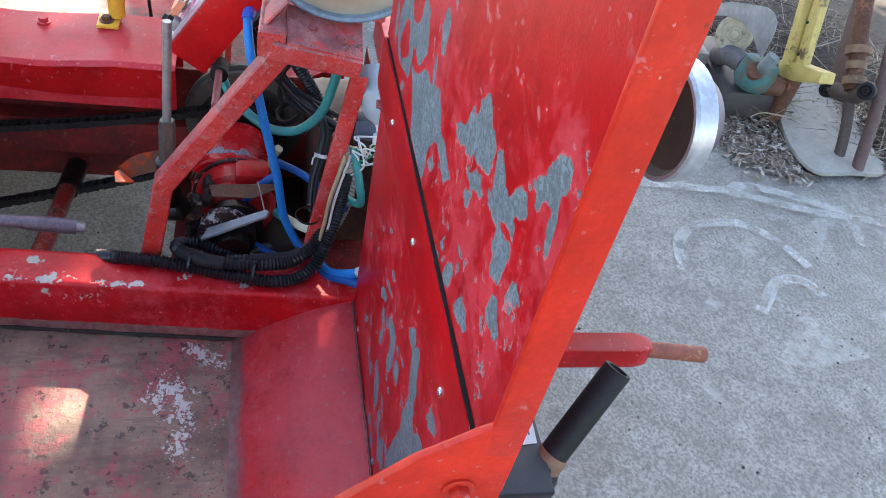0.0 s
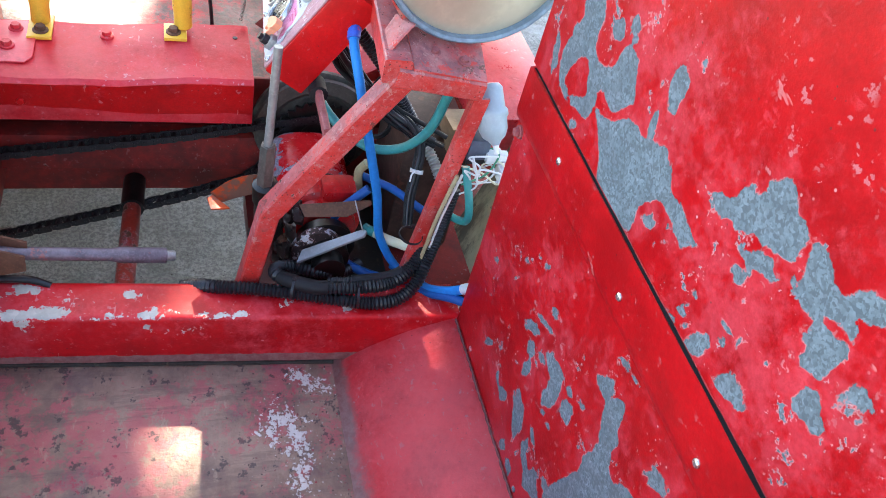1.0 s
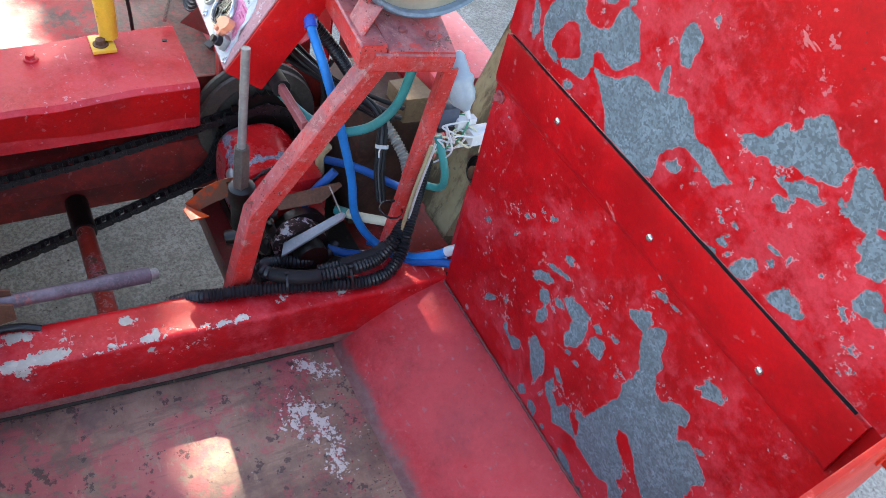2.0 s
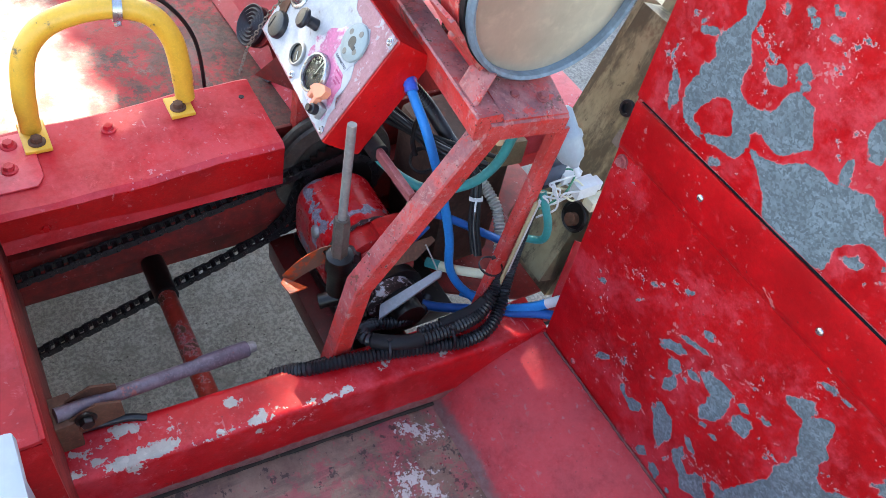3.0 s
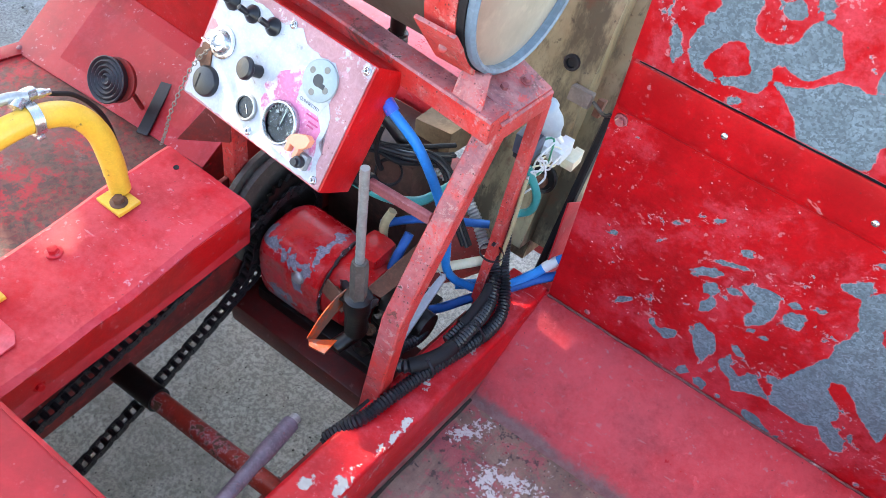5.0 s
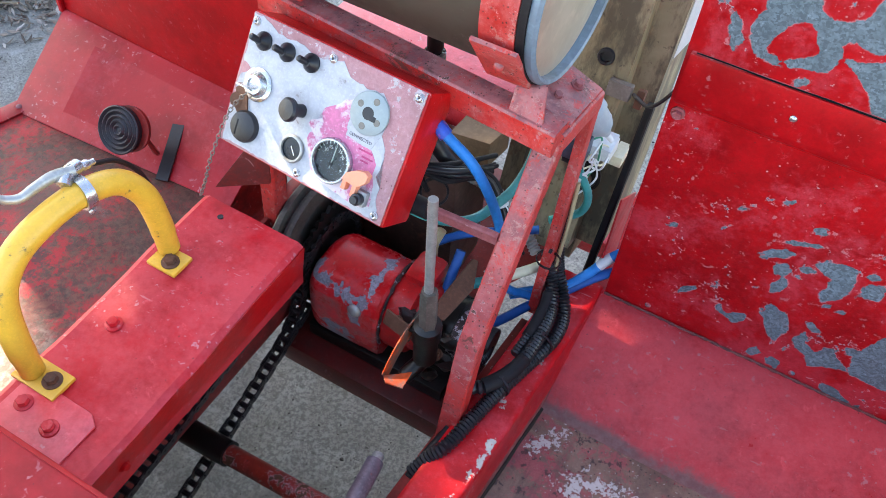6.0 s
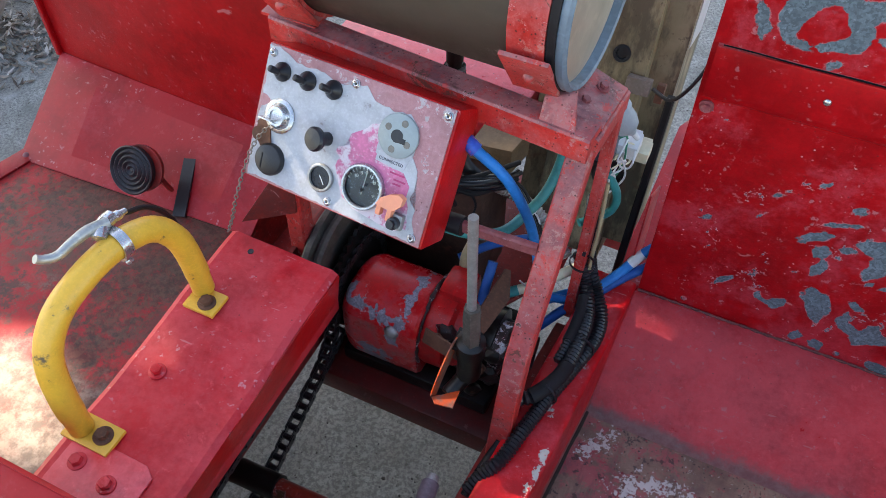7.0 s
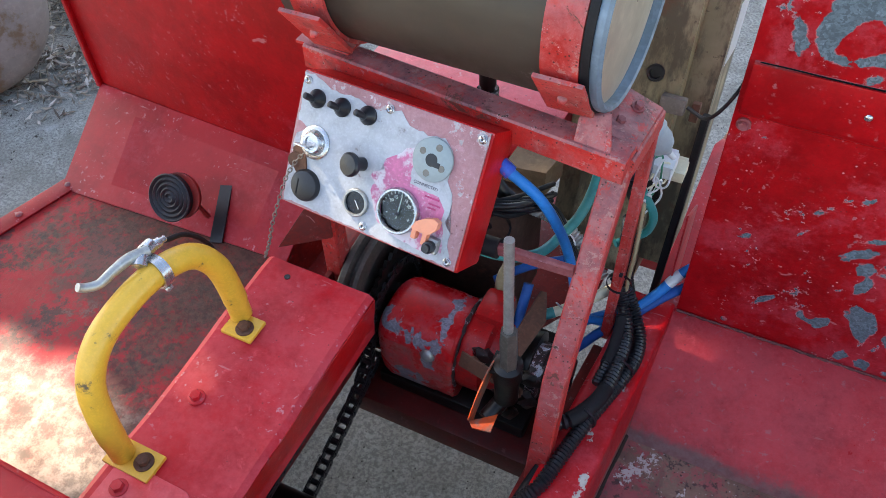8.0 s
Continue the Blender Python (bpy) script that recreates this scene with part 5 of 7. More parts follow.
# ---- chassis under the tunnel ----
CHASSIS = thing("chassis", (-0.28, -0.3, 0.40), "grimy red and rusty steel chassis members around the drive", "chassis")
part("side_member", box(-0.470, -0.430, -0.90, 0.30, 0.445, 0.520, 0.004), RED_GRIMY, CHASSIS)
part("side_web", box(-0.480, -0.472, -0.90, 0.20, 0.36, 0.62, 0.002), RED_GRIMY, CHASSIS)
part("front_member", slab([(-0.430, -0.277, 0.402), (-0.09, -0.277, 0.402), (-0.09, -0.14, 0.402), (-0.430, -0.14, 0.402)], 0.05, 0.004, (0, 0, -1)), RED_OILED, CHASSIS)
part("sill_ledge", slab([(-0.075, -0.05, 0.440), (-0.105, -0.05, 0.440), (-0.165, -0.88, 0.440), (-0.135, -0.88, 0.440)], 0.03, 0.003, (0, 0, -1)), RED_GRIMY, CHASSIS)
part("front_floor", slab([(-0.655, -0.28, 0.38), (-0.48, -0.28, 0.38), (-0.47, -0.17, 0.38), (-0.30, -0.17, 0.38), (-0.17, 0.05, 0.38), (-0.145, 0.10, 0.38), (-0.145, 0.3, 0.38), (-0.655, 0.3, 0.38)], 0.006, 0.001, (0, 0, -1)), RED_GRIMY, CHASSIS)
tube_part = part("cross_tube", tube([(-0.475, -0.474, 0.380), (-0.10, -0.482, 0.448)], 0.0155, 16), red_paint("rusty red tube", base=(0.32, 0.03, 0.015), chip=0.42, dirt=0.45, under=(0.10, 0.05, 0.03), rust=0.6, flakes=0.6, pitted=True), CHASSIS)
part("tube_sleeve", tube([(-0.475, -0.474, 0.380), (-0.375, -0.476, 0.398)], 0.020, 16), OILY, tube_part)
part("front_beam", box(-0.62, -0.25, 0.095, 0.24, 0.64, 0.712, 0.004), RED_TOE, CHASSIS)


# ---- seat box ----
def seat_box():
    s = thing("seat_box", (-0.3, -0.85, 0.45), "red sheet-metal seat box behind the open drive", "seat box")
    part("top_sheet", box(-0.66, 0.035, -1.60, -0.680, 0.764, 0.770, 0.002), RED_FAR_TOE, s)
    part("front_sheet", box(-0.655, 0.03, -0.688, -0.682, 0.42, 0.763, 0.001), RED_GRIMY, s)
    part("front_lip", box(-0.66, 0.035, -0.684, -0.679, 0.735, 0.772, 0.001), RED_SHEET, s)
    part("side_sheet", box(0.029, 0.035, -1.60, -0.682, 0.42, 0.763, 0.001), RED_SHEET, s)
    return s


seat_box()


def container():
    p = thing("plastic_container", (0.15, -0.83, 0.402), "pale grey-blue plastic container standing on the floor plate", "container")
    part("container_body", box(0.042, 0.30, -0.96, -0.705, 0.4045, 0.795, 0.02), GREYBLUE, p)
    part("lid", box(0.038, 0.304, -0.965, -0.700, 0.7955, 0.812, 0.007), GREYBLUE, p)
    return p


container()


# ---- control box ----
P0, PU, PV, PN = Vector((-0.497, -0.163, 0.940)), Vector((0.9976, -0.0690, 0.0)), Vector((-0.0382, -0.5527, -0.8325)), Vector((-0.0574, -0.8305, 0.5540))
FACE = Matrix(((PU.x, -PV.x, PN.x, P0.x), (PU.y, -PV.y, PN.y, P0.y), (PU.z, -PV.z, PN.z, P0.z), (0, 0, 0, 1)))


def on_face(a, v, h=0.0):
    """A point of the panel: metres from its left edge, from its top, and out of it."""
    return P0 + PU * a + PV * v + PN * h


def sheet_on_face(outline, h0, h1, jitter=0.0, seed=1, step=0.006):
    rng = random.Random(seed)
    pts = []
    n = len(outline)
    for i in range(n):
        (a0, v0), (a1, v1) = outline[i], outline[(i + 1) % n]
        k = max(1, int(math.hypot(a1 - a0, v1 - v0) / step))
        for j in range(k):
            t = j / k
            pts.append((a0 + (a1 - a0) * t + rng.uniform(-jitter, jitter), v0 + (v1 - v0) * t + rng.uniform(-jitter, jitter)))
    b = bmesh.new()
    top = [b.verts.new(on_face(a, v, h1)) for a, v in pts]
    low = [b.verts.new(on_face(a, v, h0)) for a, v in pts]
    b.faces.new(top)
    b.faces.new(low[::-1])
    for i in range(len(pts)):
        j = (i + 1) % len(pts)
        b.faces.new((top[i], low[i], low[j], top[j]))
    bmesh.ops.triangulate(b, faces=[f for f in b.faces if len(f.verts) > 4])
    return b


def words(text, size, a, v, h, material, parent, turn=0.0, name="lettering"):
    """Raised lettering on the panel, centred at (a, v)."""
    cu = bpy.data.curves.new(name, "FONT")
    cu.body, cu.size, cu.align_x, cu.align_y, cu.extrude = text, size, "CENTER", "CENTER", 0.00015
    tmp = bpy.data.objects.new("tmp", cu)
    me = bpy.data.meshes.new_from_object(tmp)
    bpy.data.objects.remove(tmp)
    b = bmesh.new()
    b.from_mesh(me)
    bpy.data.meshes.remove(me)
    bmesh.ops.transform(b, matrix=FACE @ Matrix.Translation((a, -v, h)) @ Matrix.Rotation(radians(turn), 4, "Z"), verts=b.verts)
    return part(name, b, material, parent)


def control_box():
    c = thing("control_box", on_face(0.13, 0.16, -0.07), "red control box with a torn white panel of switches and gauges", "control panel")
    part("case", box(0.006, 0.270, -0.169, 0.005, -0.066, -0.0015, 0.004, m=FACE), RED_BRIGHT, c)
    scuffed = red_paint("bleached red panel edge", base=(0.40, 0.16, 0.17), fade=0.9, chip=0.40, dirt=0.16, gloss=0.45, under=(0.46, 0.41, 0.42), pale_tone=(0.46, 0.28, 0.30))
    face = part("face_plate", box(0.008, 0.2665, -0.1665, 0.003, -0.0015, 0.001, 0.001, m=FACE), scuffed, c)
    paper = plain("torn white film", (0.41, 0.43, 0.465), 0.5, vary=0.22, scale=45, wear=(0.22, 0.20, 0.21), wear_share=0.30)
    pink = plain("magenta print", (0.58, 0.15, 0.29), 0.5, vary=0.4, scale=35, wear=(0.56, 0.50, 0.55), wear_share=0.52)
    part("white_film", sheet_on_face([(0.009, -0.001), (0.030, 0.000), (0.050, 0.010), (0.085, 0.009), (0.110, 0.014), (0.130, 0.012), (0.150, 0.006), (0.165, 0.018), (0.190, 0.022), (0.214, 0.020), (0.228, 0.030), (0.231, 0.050), (0.229, 0.066), (0.240, 0.078), (0.243, 0.098), (0.241, 0.112), (0.249, 0.124), (0.250, 0.140), (0.256, 0.150), (0.255, 0.164), (0.18, 0.165), (0.012, 0.163), (0.010, 0.120), (0.022, 0.108), (0.012, 0.098), (0.013, 0.075), (0.030, 0.064), (0.012, 0.058)], 0.001, 0.0016, 0.0014, 3), paper, face, "torn white film", smooth=False)
    part("magenta_print", sheet_on_face([(0.132, 0.086), (0.146, 0.078), (0.144, 0.066), (0.158, 0.058), (0.170, 0.046), (0.184, 0.038), (0.186, 0.048), (0.181, 0.075), (0.196, 0.084), (0.224, 0.088), (0.236, 0.100), (0.236, 0.112), (0.242, 0.132), (0.244, 0.150), (0.232, 0.158), (0.200, 0.156), (0.172, 0.152), (0.150, 0.142), (0.142, 0.124), (0.133, 0.110), (0.138, 0.098), (0.130, 0.094)], 0.0016, 0.0019, 0.0012, 5), pink, face, "faded magenta printed label", smooth=False)
    part("white_label", sheet_on_face([(0.184, 0.046), (0.226, 0.040), (0.229, 0.066), (0.222, 0.087), (0.184, 0.084)], 0.0019, 0.0022, 0.0005, 7), paper, face, smooth=False)
    ink = plain("dark print", (0.04, 0.03, 0.05), 0.5)
    words("CONNECTED", 0.0054, 0.2045, 0.0797, 0.0024, ink, face, -1)
    mag = plain("magenta ink", (0.42, 0.03, 0.14), 0.5)
    for a, v, w in ((0.2165, 0.0915, 0.020), (0.2215, 0.0985, 0.016), (0.2190, 0.1035, 0.011)):
        part("print_bar", box(a - w / 2, a + w / 2, -v - 0.0011, -v + 0.0011, 0.0019, 0.0023, 0, m=FACE), mag, face)
    for a, v in ((0.016, 0.007), (0.136, 0.008), (0.259, 0.006), (0.2555, 0.158), (0.135, 0.1573)):
        s = part("screw", lathe([(0, 0.0055), (0.001, 0.0055), (0.0015, 0.0045), (0.0030, 0.0040), (0.0036, 0.0030), (0.0025, 0.0012), (0.0025, 0.0001)], on_face(a, v, 0.0016), PN, 20), BRIGHT, c)
        part("socket", lathe([(0, 0.0015), (0.0004, 0.0015)], on_face(a, v, 0.0042), PN, 6), BLACK, s)
    for a, v, tilt in ((0.0344, 0.0257, -0.35), (0.0715, 0.0255, -0.45), (0.1089, 0.0242, -0.45)):
        t = part("toggle_switch", lathe([(0, 0.0118), (0.003, 0.0118), (0.005, 0.0098), (0.008, 0.0086), (0.011, 0.0056), (0.013, 0.0048)], on_face(a, v, 0.0015), PN, 24), BLACK, c, "black rubber-booted toggle switch")
        part("toggle_lever", lathe([(0, 0.0040), (0.009, 0.0044), (0.013, 0.0040), (0.0145, 0.002)], on_face(a, v, 0.013), PN + PU * tilt - PV * 0.3, 14), BLACK, t)
    lock = part("key_switch", lathe([(0, 0.0215), (0.002, 0.0215), (0.003, 0.0200), (0.0035, 0.0165), (0.007, 0.0150), (0.011, 0.0120), (0.011, 0.0085), (0.009, 0.0080), (0.009, 0.0002)], on_face(0.0434, 0.0789, 0.0015), PN, 32), BRIGHT, c, "chromed ignition lock")
    part("ignition_key", box(0.0290, 0.0475, -0.0840, -0.0815, 0.008, 0.026, 0.0008, m=FACE), BRIGHT, lock)
    part("key_fob", lathe([(0, 0.010), (0.002, 0.010)], on_face(0.0215, 0.108, 0.004), PN + PU * 0.3, 18), RUST, lock)
    part("hasp", sheet_on_face([(0.014, 0.094), (0.022, 0.086), (0.034, 0.098), (0.040, 0.118), (0.030, 0.128), (0.018, 0.116)], 0.0018, 0.004, 0.0, 9), RUST, c, "rusty little hasp plate")
    big = part("push_knob", lathe([(0, 0.0205), (0.005, 0.0205), (0.008, 0.0188), (0.0095, 0.0130), (0.010, 0.0002)], on_face(0.0432, 0.1353, 0.0015), PN, 36), BLACK, c, "large round black knob")
    part("slot_cut", box(0.0345, 0.0365, -0.148, -0.128, 0.0110, 0.0117, 0.0003, m=FACE), RUBBER, big)
    part("pull_knob", lathe([(0, 0.0085), (0.014, 0.0078), (0.016, 0.0095), (0.020, 0.0148), (0.024, 0.0150), (0.027, 0.0125), (0.0285, 0.0002)], on_face(0.1155, 0.0830, 0.0015), PN - PU * 0.20, 28), BLACK, c, "black mushroom pull knob")
    dark = plain("dark dial", (0.010, 0.013, 0.018), 0.25, vary=0.1)
    small = part("small_gauge", lathe([(0, 0.0175), (0.0045, 0.0175), (0.0055, 0.0165), (0.0055, 0.0145), (0.0025, 0.0140)], on_face(0.1191, 0.1315, 0.0015), PN, 32, cap=False), STEEL, c, "small round dark gauge")
    part("dial", lathe([(0, 0.0150), (0.0008, 0.0150)], on_face(0.1191, 0.1315, 0.0022), PN, 28), dark, small)
    part("needle", box(-0.0006, 0.0006, -0.0090, 0.0035, 0.0034, 0.0038, 0, m=FACE @ Matrix.Translation((0.1191, -0.1315, 0)) @ Matrix.Rotation(radians(40), 4, "Z")), WHITE, small)
    ga, gv = 0.1783, 0.1208
    g = part("ammeter", lathe([(0, 0.0285), (0.006, 0.0285), (0.0080, 0.0270), (0.0080, 0.0250), (0.0045, 0.0240)], on_face(ga, gv, 0.0015), PN, 48, cap=False), BRIGHT, c, "round black ammeter with a bright bezel")
    part("dial", lathe([(0, 0.0248), (0.0010, 0.0248)], on_face(ga, gv, 0.0022), PN, 40), dark, g)
    cream = plain("dial print", (0.66, 0.66, 0.60), 0.5, vary=0.05)
    for txt, ang, r in (("30", 52, 0.0155), ("15", 26, 0.0165), ("0", 0, 0.0175), ("15", -26, 0.0165), ("30", -52, 0.0155)):
        x, y = -math.sin(radians(ang)) * r, math.cos(radians(ang)) * r
        words(txt, 0.0058, ga + x, gv - y, 0.0034, cream, g, ang * 0.5)
    words("-", 0.009, ga - 0.0150, gv + 0.006, 0.0034, cream, g)
    words("+", 0.008, ga + 0.0155, gv + 0.007, 0.0034, cream, g)
    for k in range(-6, 7):
        a = radians(k * 13)
        part("tick", box(-0.0004, 0.0004, 0.0208, 0.0238, 0.0032, 0.0035, 0, m=FACE @ Matrix.Translation((ga, -gv, 0)) @ Matrix.Rotation(-a, 4, "Z")), cream, g)
    part("needle", box(-0.0006, 0.0006, -0.006, 0.0210, 0.0040, 0.0045, 0, m=FACE @ Matrix.Translation((ga, -gv - 0.004, 0)) @ Matrix.Rotation(radians(-3), 4, "Z")), cream, g)
    part("needle_hub", lathe([(0, 0.0028), (0.0014, 0.0022)], on_face(ga, gv + 0.004, 0.0040), PN, 12), BLACK, g)
    part("gauge_glass", lathe([(0, 0.0249), (0.0006, 0.0249)], on_face(ga, gv, 0.0062), PN, 32), GLASS, g).visible_shadow = False
    iso = part("isolator", lathe([(0, 0.0262), (0.003, 0.0262), (0.0045, 0.0245), (0.0055, 0.0100), (0.0055, 0.0001)], on_face(0.2061, 0.0473, 0.0020), PN, 36), plain("grey moulded plastic", (0.27, 0.33, 0.34), 0.5, vary=0.12), c, "round grey battery isolator socket")
    part("keyhole", lathe([(0, 0.0078), (0.0006, 0.0078)], on_face(0.2061, 0.0473, 0.0072), PN, 18), BLACK, iso)
    part("keyhole_slot", box(0.2061, 0.2180, -0.0545, -0.0480, 0.0070, 0.0078, 0.0003, m=FACE @ Matrix.Translation((0, 0, 0))), BLACK, iso)
    for a, v in ((0.1925, 0.0400), (0.2030, 0.0640), (0.2205, 0.0535), (0.2120, 0.0310)):
        part("rivet_head", lathe([(0, 0.0044), (0.0008, 0.0042)], on_face(a, v, 0.0066), PN, 14), plain("dull rivet", (0.16, 0.15, 0.13), 0.5) if a < 0.193 else bpy.data.materials["dull rivet"], iso)
    sw = part("small_switch", box(0.226, 0.242, -0.153, -0.134, 0.0018, 0.012, 0.002, m=FACE), STEEL, c)
    part("switch_nut", lathe([(0, 0.0075), (0.010, 0.0075), (0.011, 0.005), (0.016, 0.005)], on_face(0.234, 0.1445, 0.010), PN, 12), BLACK, sw)
    # the key: a domed wing with two prongs
    wing = [(0.208, 0.128), (0.212, 0.119), (0.222, 0.112), (0.234, 0.108), (0.241, 0.111), (0.240, 0.120), (0.234, 0.127), (0.227, 0.130)]
    key = part("isolator_key", sheet_on_face(wing, 0.012, 0.022, 0.0, 1, 0.05), ORANGE, c, "orange plastic isolator key")
    key.data.set_sharp_from_angle(angle=radians(70))
    for a, v in ((0.2110, 0.1325), (0.2255, 0.1355)):
        part("key_prong", box(a - 0.003, a + 0.004, -v - 0.009, -v + 0.010, 0.008, 0.019, 0.0025, m=FACE), ORANGE, key)
    return c


def glass_material():
    m = Nodes("clear glass")
    m.bsdf.inputs["Transmission Weight"].default_value = 1.0
    m.bsdf.inputs["IOR"].default_value = 1.12
    return m.done((0.95, 0.97, 0.97), 0.03)


GLASS = glass_material()
control_box()


def keeper_chain():
    ch = thing("keeper_chain", (-0.50, -0.26, 0.75), "thin rusty chain hanging from the control box", "chain")
    pts = smooth_path([on_face(0.040, 0.092, 0.016), on_face(0.026, 0.110, 0.012), on_face(0.016, 0.135, 0.010), on_face(0.010, 0.160, 0.006), (-0.503, -0.275, 0.770), (-0.512, -0.282, 0.735), (-0.525, -0.285, 0.702)], 0.0016)
    ring = bmesh.new()
    n, m = 10, 6
    rows = []
    for k in range(n):
        a = 2 * math.pi * k / n
        cx, cy = math.cos(a) * 0.0042, math.sin(a) * 0.0024
        nx, ny = math.cos(a), math.sin(a)
        rows.append([ring.verts.new((cx + nx * 0.0008 * math.cos(t), cy + ny * 0.0008 * math.cos(t), 0.0008 * math.sin(t))) for t in (2 * math.pi * j / m for j in range(m))])
    for i in range(n):
        for j in range(m):
            ring.faces.new((rows[i][j], rows[(i + 1) % n][j], rows[(i + 1) % n][(j + 1) % m], rows[i][(j + 1) % m]))
    me = bpy.data.meshes.new("chain_ring")
    ring.to_mesh(me)
    ring.free()
    me.materials.append(plain("dull chain steel", (0.22, 0.19, 0.16), 0.45, 0.5, vary=0.3))
    last, run, count = pts[0], 0.0, 0
    for p, q in zip(pts, pts[1:]):
        run += (q - p).length
        if run > 0.0062:
            run = 0.0
            d = (q - last).normalized()
            ob = place(new("chain_ring", me), ch)
            ob.matrix_basis = Matrix.Translation((q + last) / 2) @ d.to_track_quat("X", "Z").to_matrix().to_4x4() @ Matrix.Rotation(radians(90 * (count % 2) + 20), 4, "X")
            last, count = q, count + 1
    return ch


keeper_chain()


# ---- linkage in the open bay ----
def stud():
    s = thing("threaded_stud", (-0.165, -0.272, 0.56), "zinc-plated upright stud with a long hexagon coupling nut", "stud")
    path = smooth_path([(-0.1660, -0.2715, 0.70), (-0.1715, -0.2655, 0.880)], 0.0013)
    part("stud_rod", sweep(path, lambda i: 0.0064 if i % 2 else 0.0061, 12), STEEL, s)
    part("coupling_nut", hexagon((-0.1640, -0.2725, 0.645), (-0.03, 0.025, 1), 0.0215, 0.075), plain("oiled steel nut", (0.16, 0.15, 0.13), 0.4, 0.5, vary=0.4), s)
    part("pivot_post", lathe([(0, 0.017), (0.05, 0.017), (0.055, 0.020), (0.085, 0.020), (0.09, 0.012)], (-0.168, -0.268, 0.560), (0.03, -0.03, 1), 18), OILY, s)
    part("pivot_tube", lathe([(0, 0.0125), (0, 0.0060), (-0.03, 0.0060)], (-0.190, -0.287, 0.512), (-0.25, -0.85, -0.25), 20, cap=False), RUST, s)
    part("pivot_arm", tube([(-0.190, -0.285, 0.513), (-0.176, -0.250, 0.530), (-0.170, -0.262, 0.570)], 0.0125, 14), OILY, s)
    part("base_plate", slab([(-0.188, -0.288, 0.640), (-0.150, -0.282, 0.640), (-0.150, -0.256, 0.640), (-0.190, -0.252, 0.640)], 0.005, 0.001, (0, 0, -1)), OILY, s)
    return s


stud()


def orange_lever():
    o = thing("orange_lever", (-0.165, -0.31, 0.6), "worn orange sheet-metal lever beside the upright stud", "lever")
    top = smooth_path([(-0.183, -0.262, 0.644), (-0.184, -0.290, 0.648), (-0.185, -0.322, 0.636), (-0.187, -0.349, 0.610)], 0.008)
    low = smooth_path([(-0.186, -0.248, 0.606), (-0.187, -0.274, 0.608), (-0.187, -0.306, 0.600), (-0.186, -0.336, 0.588)], 0.008)
    n = min(len(top), len(low))
    b = bmesh.new()
    rows = [[b.verts.new(p) for p in (top[k], low[k], low[k] + Vector((-0.002, 0.002, -0.001)), top[k] + Vector((-0.002, 0.002, -0.001)))] for k in range(n)]
    for p, q in zip(rows, rows[1:]):
        for k in range(4):
            b.faces.new((p[k], p[(k + 1) % 4], q[(k + 1) % 4], q[k]))
    b.faces.new(rows[0][::-1])
    b.faces.new(rows[-1])
    part("blade", b, ORANGE_WORN, o)
    part("foot", slab([(-0.187, -0.346, 0.606), (-0.179, -0.354, 0.606), (-0.155, -0.350, 0.606), (-0.157, -0.322, 0.606), (-0.166, -0.330, 0.606), (-0.173, -0.336, 0.606)], 0.003, 0.0006, (0, 0, -1)), ORANGE_WORN, o)
    return o


orange_lever()


def control_rod():
    r = thing("control_rod", (-0.13, -0.55, 0.5), "long purplish steel control rod with rust, ending over the opening", "rod")
    paint = plain("bleached purple steel", (0.16, 0.13, 0.155), 0.45, 0.3, vary=0.45, scale=40, wear=(0.30, 0.10, 0.085), wear_share=0.34)
    d = Vector((-0.157, -0.407, 0.505)) - Vector((-0.121, -0.653, 0.560))
    d.normalize()
    end = Vector((-0.157, -0.407, 0.505))
    part("rod_tube", lathe([(0, 0.0100), (0.030, 0.0100), (0.19, 0.0102), (0.205, 0.0125), (0.27, 0.0125)], end - d * 0.28, d, 18), paint, r)
    part("rod_tip", lathe([(0, 0.0085), (0.014, 0.0085), (0.015, 0.007)], end - d * 0.011, d, 14), STEEL, r)
    for s in (-1, 1):
        part("link_plate", slab([(-0.125 + 0.014 * s, -0.69, 0.545), (-0.121 + 0.014 * s, -0.63, 0.580), (-0.122 + 0.014 * s, -0.60, 0.566), (-0.115 + 0.014 * s, -0.60, 0.545), (-0.122 + 0.014 * s, -0.66, 0.525)], 0.004, 0.001, (1, 0, 0)), RUST, r)
    bolt((-0.103, -0.645, 0.558), (1, 0, 0), 0.016, r, OILY)
    part("clevis", box(-0.150, -0.100, -0.70, -0.655, 0.50, 0.56, 0.004), RUST, r)
    return r


control_rod()


def silver_lever():
    s = thing("alloy_lever", (-0.124, -0.21, 0.52), "flat grey alloy lever arm on the motor shaft", "lever")
    part("lever_arm", slab([(-0.1330, -0.212, 0.536), (-0.1150, -0.222, 0.526), (-0.1175, -0.120, 0.580), (-0.1220, -0.116, 0.586), (-0.1270, -0.120, 0.586)], 0.005, 0.0012, (0, 0.45, -0.9)), plain("cast alloy", (0.28, 0.29, 0.31), 0.5, 0.5, vary=0.2), s)
    part("lever_rod", tube([(-0.1225, -0.122, 0.585), (-0.150, -0.135, 0.625)], 0.0012, 6), STEEL, s)
    return s


silver_lever()


